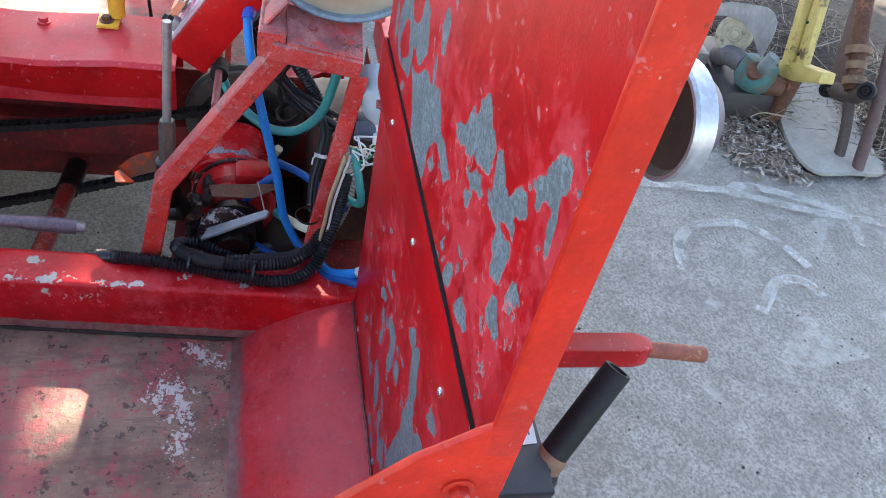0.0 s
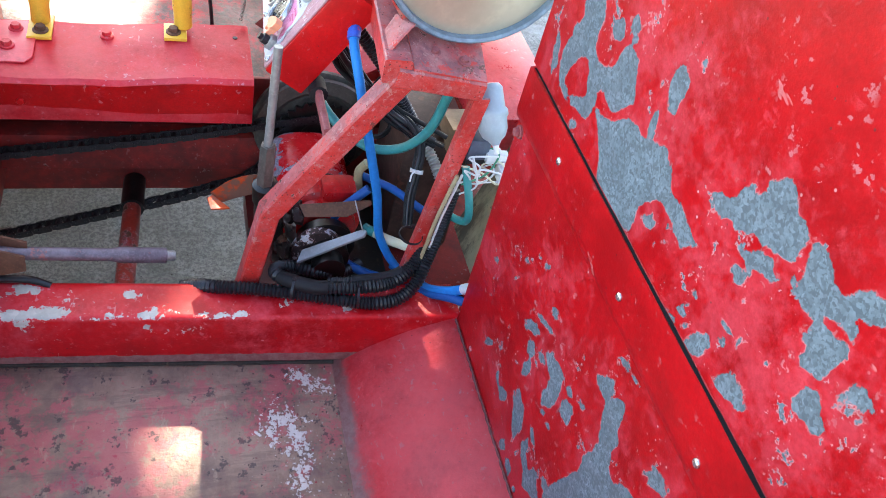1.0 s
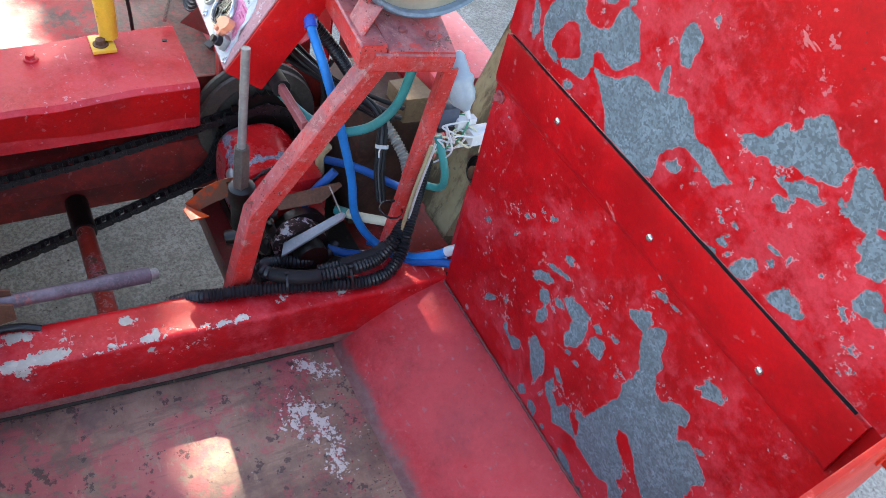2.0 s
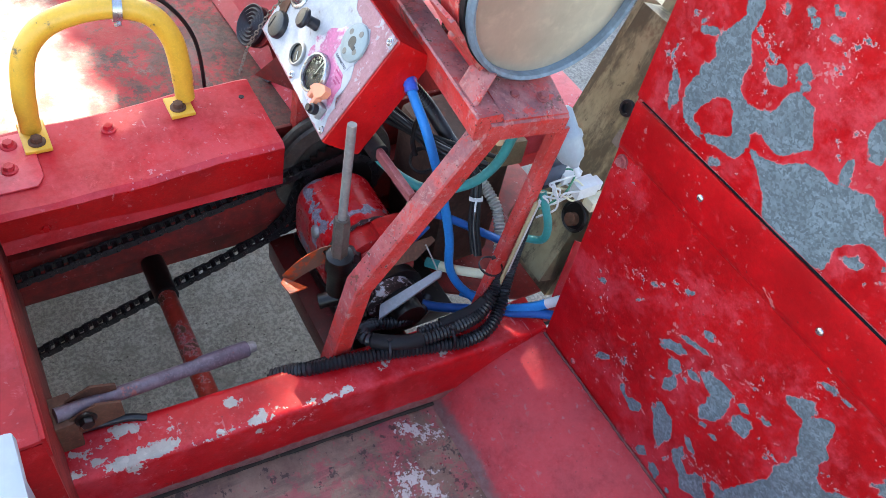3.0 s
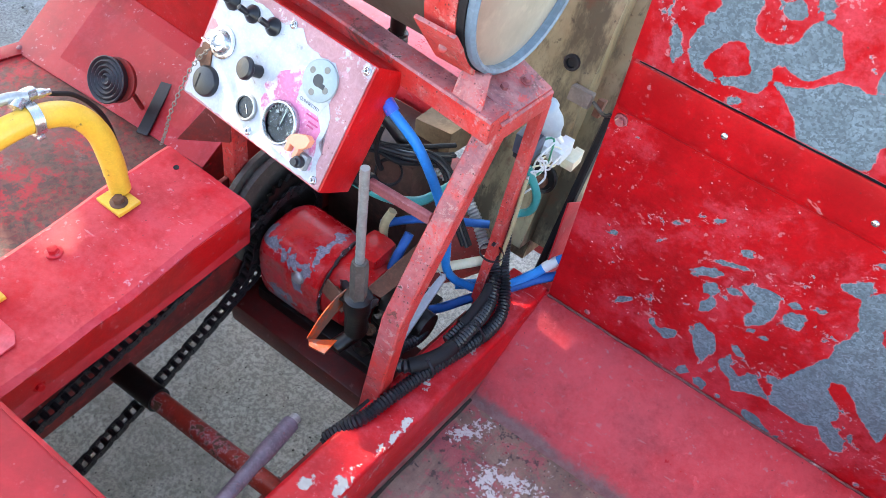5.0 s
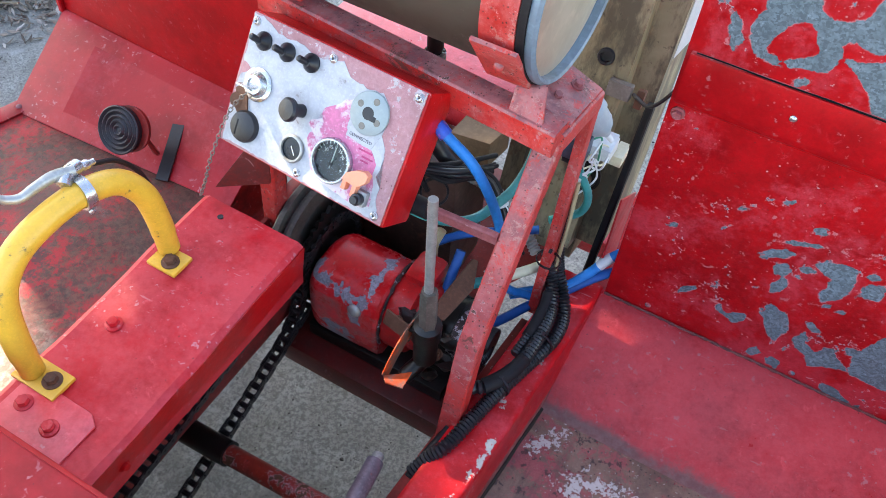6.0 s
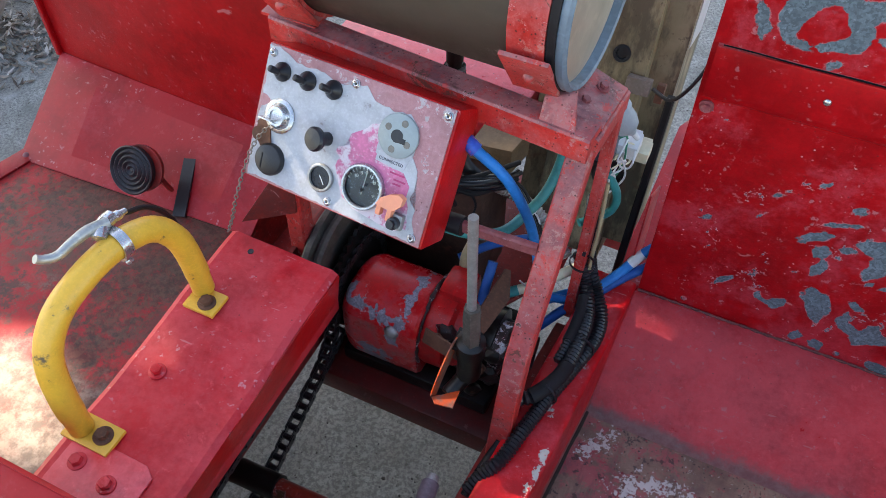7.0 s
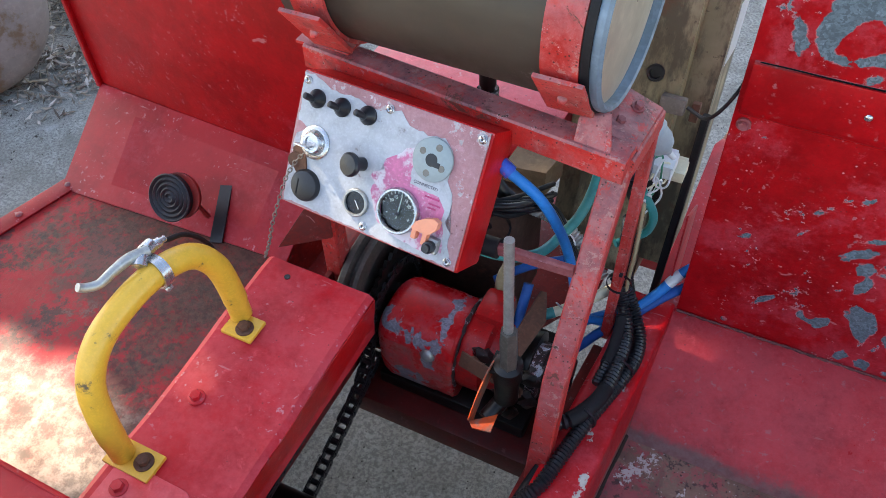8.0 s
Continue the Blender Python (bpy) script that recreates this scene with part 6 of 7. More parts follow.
def pedal():
    p = thing("foot_pedal", (-0.86, -0.12, 0.46), "round black rubber foot pedal on a bent stem", "pedal")
    n = Vector((0.06, -0.84, 0.54)).normalized()
    c = Vector((-0.874, -0.138, 0.540))
    prof = [(-0.010, 0.042), (0, 0.043)]
    for k in range(5):
        r = 0.042 - k * 0.0085
        prof += [(0.002, r + 0.002), (0.0035, r), (0.002, r - 0.002), (-0.0005, r - 0.0042)]
    part("pedal_pad", lathe(prof + [(0.0, 0.001)], c, n, 40), plain("scuffed black rubber", (0.020, 0.018, 0.022), 0.5, vary=0.3, wear=(0.30, 0.03, 0.04), wear_share=0.10), p)
    part("back_disc", lathe([(-0.020, 0.040), (-0.011, 0.042)], c + Vector((0.012, 0.004, 0.004)), n, 40), RED_GRIMY, p)
    part("stem", bar([tuple(c - n * 0.012), (-0.850, -0.105, 0.50), (-0.842, -0.095, 0.455)], 0.008, 0.014, (1, 0, 0)), RED_GRIMY, p)
    return p


pedal()


# ---- hoses, conduits and wires ----
def line(name, label, category, points, radius, material, ribs=False, sides=12, ends=(), step=0.006):
    """One hose, conduit or wire, with (share of its length, material, radius, length) sleeves."""
    h = thing(name, points[0], label, category)
    part("sleeve", conduit(points, radius) if ribs else tube(points, radius, sides, step), material, h)
    path = smooth_path(points, 0.004)
    for share, mat, r, n in ends:
        i = min(len(path) - 2, int(share * (len(path) - 1)))
        part("tape", sweep(path[max(0, i - n):i + n + 1], r, 12), mat, h)
    return h


line("blue_hose", "bright blue plastic hose running down from the control box", "hose", [(-0.245, -0.145, 0.880), (-0.218, -0.158, 0.872), (-0.176, -0.152, 0.832), (-0.148, -0.132, 0.750), (-0.137, -0.106, 0.648), (-0.136, -0.092, 0.570), (-0.128, -0.072, 0.525), (-0.108, -0.055, 0.508), (-0.085, -0.045, 0.500)], 0.0070, BLUE, ends=((0.04, plain("blue label tape", (0.02, 0.10, 0.55), 0.4, wear=(0.5, 0.05, 0.1), wear_share=0.35), 0.0095, 4),))
line("blue_hose", "blue hose leading out past the front panel", "hose", [(-0.130, -0.060, 0.497), (-0.095, -0.030, 0.500), (-0.062, -0.014, 0.510), (-0.034, 0.014, 0.535), (-0.006, 0.040, 0.572), (0.04, 0.075, 0.60)], 0.0080, BLUE, ends=((0.68, WHITE, 0.0086, 3),))
line("blue_hose", "dark blue hose looping over the bay floor", "hose", [(-0.205, -0.10, 0.60), (-0.200, -0.150, 0.545), (-0.170, -0.165, 0.505), (-0.130, -0.120, 0.490), (-0.095, -0.060, 0.492), (-0.060, -0.020, 0.505), (-0.020, 0.020, 0.53), (0.02, 0.060, 0.54)], 0.0078, BLUE_DARK)
line("blue_hose", "dark blue hose lying across the bay", "hose", [(-0.26, -0.10, 0.58), (-0.22, -0.055, 0.585), (-0.16, -0.015, 0.590), (-0.125, 0.006, 0.594)], 0.0070, BLUE_DARK)
line("teal_hose", "teal rubber hose curving under the drum frame", "hose", [(-0.300, -0.208, 0.780), (-0.255, -0.197, 0.762), (-0.219, -0.185, 0.748), (-0.196, -0.158, 0.726), (-0.180, -0.122, 0.708), (-0.166, -0.090, 0.714), (-0.150, -0.066, 0.738), (-0.141, -0.044, 0.778), (-0.137, -0.030, 0.850)], 0.0072, TEAL)
line("teal_hose", "teal hose beside the rear strut", "hose", [(-0.085, 0.000, 0.75), (-0.066, 0.012, 0.70), (-0.070, 0.020, 0.658), (-0.086, 0.014, 0.642), (-0.108, -0.008, 0.640)], 0.0062, TEAL)
line("cream_hose", "cream plastic pipe stub with a teal end", "hose", [(-0.185, -0.100, 0.530), (-0.150, -0.075, 0.540), (-0.120, -0.050, 0.552), (-0.095, -0.025, 0.560)], 0.0080, CREAM, ends=((0.05, TEAL, 0.0084, 5),))
line("cream_hose", "short cream hose beside the motor", "hose", [(-0.250, -0.105, 0.56), (-0.246, -0.110, 0.60), (-0.240, -0.100, 0.625)], 0.0075, DIRTY_CREAM)
CONDUITS = (
    [(-0.112, -0.395, 0.482), (-0.098, -0.368, 0.500), (-0.083, -0.345, 0.5125), (-0.072, -0.295, 0.5175), (-0.059, -0.233, 0.5180), (-0.041, -0.164, 0.5185), (-0.030, -0.113, 0.5190), (-0.034, -0.072, 0.522), (-0.052, -0.042, 0.536), (-0.072, -0.026, 0.565), (-0.088, -0.012, 0.620), (-0.094, -0.004, 0.700)],
    [(-0.150, -0.110, 0.480), (-0.122, -0.145, 0.492), (-0.110, -0.190, 0.508), (-0.116, -0.228, 0.516), (-0.106, -0.253, 0.524), (-0.082, -0.252, 0.532), (-0.054, -0.202, 0.536), (-0.048, -0.130, 0.537), (-0.054, -0.080, 0.540), (-0.072, -0.046, 0.556), (-0.094, -0.030, 0.600)],
    [(-0.066, -0.180, 0.533), (-0.062, -0.120, 0.538), (-0.066, -0.070, 0.546), (-0.082, -0.028, 0.580), (-0.092, -0.014, 0.640)])
for k, pts in enumerate(CONDUITS):
    line("cable_conduit", "black corrugated cable conduit lying along the red sill", "conduit", pts, (0.0100, 0.0098, 0.0070)[k], BLACK, True, ends=((), ((0.50, RUBBER, 0.0116, 9),), ((0.35, RUBBER, 0.0096, 10),))[k])
line("cable_sleeve", "flat black cable sleeve beside the sill", "cable", [(-0.097, -0.315, 0.495), (-0.104, -0.345, 0.488), (-0.109, -0.375, 0.484), (-0.112, -0.400, 0.478)], 0.0066, RUBBER)
line("cable", "black cable clipped along the sill", "cable", [(-0.108, -0.575, 0.500), (-0.116, -0.60, 0.506), (-0.120, -0.64, 0.507), (-0.128, -0.695, 0.507)], 0.0055, BLACK)
line("spiral_conduit", "silver spiral conduit hanging behind the control box", "conduit", [(-0.266, -0.018, 0.672), (-0.245, 0.000, 0.650), (-0.215, 0.014, 0.628), (-0.185, 0.020, 0.606), (-0.150, 0.010, 0.580), (-0.115, -0.012, 0.560)], 0.0092, plain("silver spiral", (0.45, 0.45, 0.42), 0.4, 0.4), True)
line("cable_conduit", "black corrugated conduit under the control box", "conduit", [(-0.285, -0.135, 0.840), (-0.275, -0.090, 0.785), (-0.274, -0.045, 0.715), (-0.266, -0.018, 0.672)], 0.0100, BLACK, True)
rng = random.Random(11)
for k in range(9):
    off = Vector((rng.uniform(-0.008, 0.008), rng.uniform(-0.010, 0.010), rng.uniform(-0.012, 0.012)))
    bend = Vector((rng.uniform(-0.012, 0.012), rng.uniform(-0.012, 0.012), rng.uniform(-0.014, 0.006)))
    line("cable", "black cable of the loom behind the control box", "cable", [Vector((-0.370, -0.150, 0.762)) + off, Vector((-0.325, -0.128, 0.745)) + off + bend, Vector((-0.280, -0.098, 0.730)) + off * 0.6, Vector((-0.240, -0.066, 0.715)) + off + bend * 0.6, Vector((-0.215, -0.030 + 0.006 * k, 0.690)) + off], rng.uniform(0.0030, 0.0050), rng.choice((BLACK, RUBBER, RUBBER, RUBBER)))
for k, mat in enumerate((RUBBER, BLACK, DIRTY_CREAM, RUBBER)):
    dx, dy = ((0.0, 0.0), (0.0065, 0.002), (0.002, 0.0065), (0.008, 0.008))[k]
    line("loom_cable", "thin cable of a loom tied together behind the rear strut", "cable", [(-0.262 + dx, -0.076 + dy, 0.722), (-0.232 + dx, -0.050 + dy, 0.716), (-0.204 + dx, -0.036 + dy, 0.694), (-0.181 + dx, -0.042 + dy, 0.662), (-0.160 + dx, -0.050 + dy, 0.625), (-0.135 + dx, -0.052 + dy, 0.585)], 0.0036, mat)
loom_tie = thing("cable_tie", (-0.177, -0.037, 0.662), "white nylon cable tie round the loom", "cable tie", group="cable ties")
part("tie_band", lathe([(-0.003, 0.0095), (-0.003, 0.0108), (0.003, 0.0108), (0.003, 0.0095), (-0.003, 0.0095)], (-0.177, -0.037, 0.662), (0.5, -0.2, -0.85), 20, cap=False), WHITE, loom_tie)
part("tie_tail", tube([(-0.169, -0.042, 0.668), (-0.160, -0.050, 0.670), (-0.155, -0.052, 0.660)], 0.0014, 6), WHITE, loom_tie)
clip = thing("hose_ring", (-0.264, -0.087, 0.665), "empty black hose ring hanging among the cables", "ring")
part("ring_band", lathe([(-0.005, 0.0185), (-0.005, 0.0215), (0.005, 0.0215), (0.005, 0.0185), (-0.005, 0.0185)], (-0.264, -0.087, 0.682), (0.25, -0.45, 0.85), 28, cap=False), RUBBER, clip)
part("ring_stem", tube([(-0.270, -0.098, 0.692), (-0.276, -0.103, 0.715), (-0.280, -0.100, 0.745), (-0.279, -0.090, 0.765)], 0.0042, 8), RUBBER, clip)
wire_mats = (WHITE, WHITE, WHITE, CREAM, plain("green wire", (0.02, 0.20, 0.12), 0.4), WHITE, plain("brown wire", (0.10, 0.05, 0.03), 0.4))
for k in range(5):
    c = Vector((-0.070 + rng.uniform(-0.015, 0.012), 0.012 + rng.uniform(-0.02, 0.03), 0.745 + rng.uniform(-0.02, 0.03)))
    r = rng.uniform(0.014, 0.026)
    t0 = rng.uniform(0, 6.28)
    tip = Vector((-0.088 + rng.uniform(-0.01, 0.01), -0.005 + rng.uniform(-0.02, 0.02), 0.725 + rng.uniform(-0.03, 0.03)))
    pts = [tip, (tip + c) / 2 + Vector((0.01, 0.01, 0))]
    pts += [c + Vector((math.cos(t0 + a) * r * 0.5, math.cos(t0 + a) * r * 0.5 + 0.006 * math.sin(a), math.sin(t0 + a) * r)) for a in (0, 1.3, 2.6, 3.9)]
    pts += [c + Vector((0.0, 0.03 + rng.uniform(0, 0.03), rng.uniform(-0.03, 0.02)))]
    line("wire", "thin loose wire looped beside the drum frame", "wire", pts, 0.0015, wire_mats[k % 7], sides=6, step=0.0022)
for k, (x, y) in enumerate(((-0.078, -0.032), (-0.080, -0.024))):
    line("wire", "wire tied along the rear strut", "wire", [(x, y + 0.02, 0.74), (x + 0.004, y + 0.005, 0.66), (x + 0.003, y, 0.60), (x + 0.006, y - 0.008, 0.545), (x + 0.010, y - 0.010, 0.525)], (0.0032, 0.0022)[k], (DIRTY_CREAM, WHITE)[k], k == 0, sides=8)


def cable_tie(at, axis, r):
    t = thing("cable_tie", at, "black nylon cable tie round the wiring", "cable tie", group="cable ties")
    part("tie_band", lathe([(-0.0018, r), (-0.0018, r + 0.0012), (0.0018, r + 0.0012), (0.0018, r), (-0.0018, r)], at, axis, 20, cap=False), BLACK, t)
    part("tie_head", box(at[0] - 0.0025, at[0] + 0.0025, at[1] - 0.003, at[1] + 0.003, at[2] + r, at[2] + r + 0.004, 0.0005), BLACK, t)


for at, axis, r in (((-0.082, -0.058, 0.615), (0.05, 0.12, 1), 0.018), ((-0.063, -0.232, 0.5255), (0.30, 0.95, 0), 0.0175), ((-0.043, -0.136, 0.5270), (0.15, 0.98, 0), 0.0185)):
    cable_tie(at, axis, r)


def washer_bottle():
    w = thing("filter_bottle", (-0.078, 0.018, 0.80), "pale grey-white plastic filter bottle hung beside the drum", "bottle")
    part("bottle", lathe([(0, 0.005), (0.006, 0.009), (0.012, 0.016), (0.022, 0.020), (0.036, 0.021), (0.040, 0.024), (0.047, 0.024), (0.051, 0.021), (0.078, 0.021), (0.084, 0.017), (0.086, 0.004)], (-0.066, 0.026, 0.806), (-0.66, -0.16, 0.73), 28), plain("milky plastic", (0.27, 0.33, 0.37), 0.4, vary=0.1), w)
    part("nozzle", lathe([(0, 0.0035), (0.012, 0.0045)], (-0.058, 0.028, 0.797), (-0.66, -0.16, 0.73), 12), WHITE, w)
    return w


washer_bottle()
for (x, y, z), size, mat, lab in (((-0.070, 0.062, 0.752), (0.012, 0.018, 0.011), WHITE, "white"), ((-0.054, 0.080, 0.731), (0.010, 0.015, 0.009), CREAM, "cream"), ((-0.084, 0.036, 0.772), (0.009, 0.012, 0.008), WHITE, "white")):
    con = thing("connector", (x, y, z - size[2]), lab + " plastic cable connector hanging on its wires", "connector", group="cable connectors")
    part("shell", box(x - size[0], x + size[0], y - size[1], y + size[1], z - size[2], z + size[2], 0.0015), mat, con)
    part("plug", box(x - size[0] * 0.7, x + size[0] * 0.7, y + size[1], y + size[1] + 0.010, z - size[2] * 0.7, z + size[2] * 0.7, 0.001), mat, con)
relay = thing("relay", (-0.098, 0.012, 0.76), "dark blue-grey relay box beside the rear strut", "relay")
part("relay_case", box(-0.115, -0.082, -0.004, 0.028, 0.765, 0.800, 0.003), plain("slate plastic", (0.06, 0.08, 0.12), 0.45), relay)
part("relay_base", box(-0.113, -0.084, -0.002, 0.026, 0.756, 0.765, 0.001), BLACK, relay)
block = thing("cardboard_block", (-0.26, 0.05, 0.60), "beige folded cardboard wedged under the drum", "cardboard")
part("cardboard", slab([(-0.305, 0.03, 0.690), (-0.235, 0.03, 0.700), (-0.225, 0.082, 0.705), (-0.300, 0.082, 0.695)], 0.05, 0.003, (0, 0, -1)), plain("beige cardboard", (0.17, 0.11, 0.06), 0.7, vary=0.35), block)


# ---- front of the machine ----
def front_arms():
    for x, y1 in ((-0.030, 0.61), (-0.515, 0.60)):
        a = thing("tow_arm", (x, 0.4, 0.30), "red box-section arm with a rusty round end, under the front", "arm", group="front arms")
        part("box_section", slab([(x - 0.024, 0.10, 0.372), (x + 0.024, 0.10, 0.372), (x + 0.024, y1 - 0.02, 0.372), (x + 0.014, y1 + 0.01, 0.368), (x - 0.014, y1 + 0.01, 0.368), (x - 0.024, y1 - 0.02, 0.372)], 0.05, 0.004, (0, 0, -1)), RED_SHEET, a)
        part("round_end", lathe([(0, 0.016), (0.02, 0.0165), (0.125, 0.0165), (0.130, 0.013)], (x, y1, 0.350), (0.12, 1, 0), 18), plain("rust over red", (0.24, 0.07, 0.045), 0.7, 0.1, vary=0.4, wear=(0.36, 0.20, 0.10), wear_share=0.4), a)


front_arms()


def battery():
    b = thing("battery", (0.22, 0.2, 0.27), "black car battery with a white sticker behind the front panel", "battery")
    part("case", box(0.135, 0.320, 0.07, 0.292, 0.27, 0.436, 0.006), BLACK, b)
    part("lid", box(0.131, 0.324, 0.066, 0.297, 0.437, 0.455, 0.004), BLACK, b)
    lab = part("sticker", slab([(0.182, 0.245, 0.4565), (0.246, 0.236, 0.4565), (0.242, 0.288, 0.4565), (0.184, 0.291, 0.4565)], 0.0008, 0, (0, 0, 1)), WHITE, b, "torn white paper sticker")
    ink = plain("sticker ink", (0.10, 0.10, 0.13), 0.5)
    for k in range(4):
        part("print_bar", box(0.190, 0.232 - 0.005 * (k % 2), 0.247 + 0.010 * k, 0.250 + 0.010 * k, 0.4574, 0.4578, 0), ink if k else RED_RAIL, lab)
    for k in range(4):
        part("vent_rib", box(0.250 + 0.016 * k, 0.258 + 0.016 * k, 0.2975, 0.300, 0.440, 0.452, 0.001), BLACK, b)
    t = thing("battery_tray", (0.22, 0.2, 0.0), "red angle-iron battery tray", "tray")
    part("tray_leg", box(0.12, 0.16, 0.05, 0.09, 0.0, 0.245, 0.003), RED_TOE, t)
    part("tray_base", box(0.10, 0.345, 0.02, 0.315, 0.245, 0.268, 0.003), RED_TOE, t)
    part("tray_lip", box(0.326, 0.346, 0.02, 0.315, 0.269, 0.36, 0.003), RED_TOE, t)


battery()


def rubber_pipe():
    p = thing("rubber_hose", (0.26, 0.29, 0.42), "thick black rubber hose standing open-ended beside the battery", "hose")
    base, top = Vector((0.257, 0.312, 0.445)), Vector((0.198, 0.393, 0.580))
    d = (top - base).normalized()
    n = (top - base).length
    part("hose_wall", lathe([(0, 0.0225), (n - 0.002, 0.0225), (n, 0.0215), (n, 0.0160), (n - 0.004, 0.0150), (n - 0.08, 0.0150), (n - 0.08, 0.0002)], base, d, 32), RUBBER, p)
    part("cuff", lathe([(-0.03, 0.024), (-0.002, 0.026), (0.006, 0.024)], base, d, 24), plain("brown tape", (0.20, 0.10, 0.06), 0.6), p)
    part("elbow", tube([tuple(base - d * 0.02), (0.275, 0.30, 0.40), (0.28, 0.28, 0.36)], 0.024, 18), BLACK, p)
    part("wire_clip", tube([(0.240, 0.335, 0.452), (0.232, 0.350, 0.455), (0.226, 0.347, 0.463), (0.230, 0.338, 0.462)], 0.0015, 8), STEEL, p)


rubber_pipe()


def headlamp():
    h = thing("lamp_bowl", (-0.20, 0.55, 0.62), "round chromed lamp bowl with a dark open back at the front", "lamp")
    c = (-0.2270, 0.552, 0.750)
    part("bowl", lathe([(0, 0.103), (0, 0.110), (0.006, 0.114), (0.044, 0.111), (0.050, 0.103), (0.050, 0.02)], c, (-0.12, 0.99, 0.0), 48, cap=False), plain("scuffed chrome", (0.46, 0.50, 0.54), 0.36, 0.6, vary=0.35, scale=9, wear=(0.40, 0.33, 0.24), wear_share=0.3), h)
    # Inside of the bowl in plain dark brown.
    part("dark_inside", lathe([(0.001, 0.104), (0.02, 0.092), (0.032, 0.05), (0.034, 0.001)], c, (-0.12, 0.99, 0.0), 40, cap=False), plain("dark brown inside", (0.05, 0.035, 0.025), 0.6), h)
    part("rear_cap", lathe([(0.050, 0.094), (0.084, 0.076), (0.092, 0.001)], c, (-0.12, 0.99, 0.0), 32, cap=False), plain("plum enamel", (0.07, 0.05, 0.09), 0.45), h)
    part("lamp_post", bar([(-0.25, 0.285, 0.345), (-0.25, 0.29, 0.70), (-0.235, 0.556, 0.755)], 0.03, 0.03), RED_SHEET, h)


headlamp()
part("front_crossbar", box(-0.56, 0.02, 0.26, 0.31, 0.30, 0.345, 0.004), RED_TOE, CHASSIS)
part("front_sheet", slab([(-0.02, 0.03, 0.50), (-0.02, 0.14, 0.48), (-0.02, 0.14, 0.62), (-0.02, 0.03, 0.70)], 0.003, 0.001, (-1, 0, 0)), RED_FAR_TOE, CHASSIS)
part("rear_bulkhead", box(-0.62, -0.30, 0.085, 0.089, 0.36, 0.62, 0.001), RED_GRIMY, CHASSIS)
part("engine_block", box(-0.43, -0.25, -0.04, 0.085, 0.40, 0.66, 0.02), GREASY_BROWN, CHASSIS)


# ---- yard ----
def litter_leaf(rng):
    """One curled dry leaf as a little folded strip: four corners and a raised middle."""
    n, w = rng.uniform(0.009, 0.026), rng.uniform(0.003, 0.008)
    c = rng.uniform(0.0, 0.010)
    return [Vector((-n, 0, c)), Vector((-n * 0.2, w, 0.001)), Vector((n, 0, c * 0.8)), Vector((-n * 0.2, -w, 0.001)), Vector((0, 0, 0.004))]


def scatter(name, label, spots, count, maker, faces, material, seed, category):
    """Many small pieces on the ground as one object. spots: x, y, radius, height."""
    rng = random.Random(seed)
    verts, polys = [], []
    for k in range(count):
        x, y, r, h = spots[k % len(spots)]
        a, d = rng.uniform(0, 6.2832), r * math.sqrt(rng.random()) * (0.6 + 0.6 * rng.random())
        m = Matrix.Translation((x + math.cos(a) * d, y + math.sin(a) * d, 0.006 + h * rng.random() * max(0, 1 - d / r))) @ Euler((rng.uniform(-0.5, 0.5), rng.uniform(-0.5, 0.5), rng.uniform(0, 6.28))).to_matrix().to_4x4()
        base = len(verts)
        pts = maker(rng)
        verts += [m @ p for p in pts]
        polys += [[base + i for i in f] for f in faces]
    me = bpy.data.meshes.new(name)
    me.from_pydata([tuple(v) for v in verts], [], polys)
    me.materials.append(material)
    return tagged(new(name, me), label, category, kind="stuff")


def island_material(name, colors, rough=0.8):
    m = Nodes(name)
    rnd = m.add("ShaderNodeNewGeometry").outputs["Random Per Island"]
    col = colors[0]
    for k, c in enumerate(colors[1:]):
        col = m.mix(m.ramp(rnd, (k + 0.6) / len(colors), (k + 0.9) / len(colors)), col, c)
    return m.done(col, rough, 0.0, m.bump(m.noise(200, 3), 0.3, 0.001))


LITTER = island_material("dry leaf litter", [(0.15, 0.115, 0.085), (0.30, 0.24, 0.19), (0.08, 0.056, 0.042), (0.48, 0.42, 0.37), (0.20, 0.15, 0.11)])
scatter("leaf_litter", "dry grey-brown leaves and twigs lying on the ground", [(-1.50, 1.72, 0.32, 0.04), (-1.9, 2.2, 0.45, 0.08), (-1.42, 2.35, 0.40, 0.06), (-2.1, 1.7, 0.4, 0.06), (-1.25, 1.68, 0.20, 0.02), (-2.4, 2.7, 0.6, 0.1), (-1.7, 2.9, 0.5, 0.08), (-1.5, 2.2, 0.3, 0.1)], 8000, litter_leaf, [(0, 1, 4), (1, 2, 4), (2, 3, 4), (3, 0, 4)], LITTER, 21, "leaf litter")
scatter("leaf_litter", "thin scatter of dry leaves by the far wheel", [(-2.35, 0.72, 0.40, 0.03), (-2.6, 0.95, 0.45, 0.06), (-2.05, 0.55, 0.22, 0.0), (-2.25, 0.25, 0.18, 0.0)], 1700, litter_leaf, [(0, 1, 4), (1, 2, 4), (2, 3, 4), (3, 0, 4)], LITTER, 22, "leaf litter")


def pebble(rng):
    s = rng.uniform(0.0007, 0.0026) if rng.random() < 0.96 else rng.uniform(0.003, 0.0055)
    return [Vector((s, 0, 0)), Vector((0, s * rng.uniform(0.6, 1.4), 0)), Vector((-s, 0, 0)), Vector((0, -s, 0)), Vector((0, 0, s * 0.7)), Vector((0, 0, -s * 0.5))]


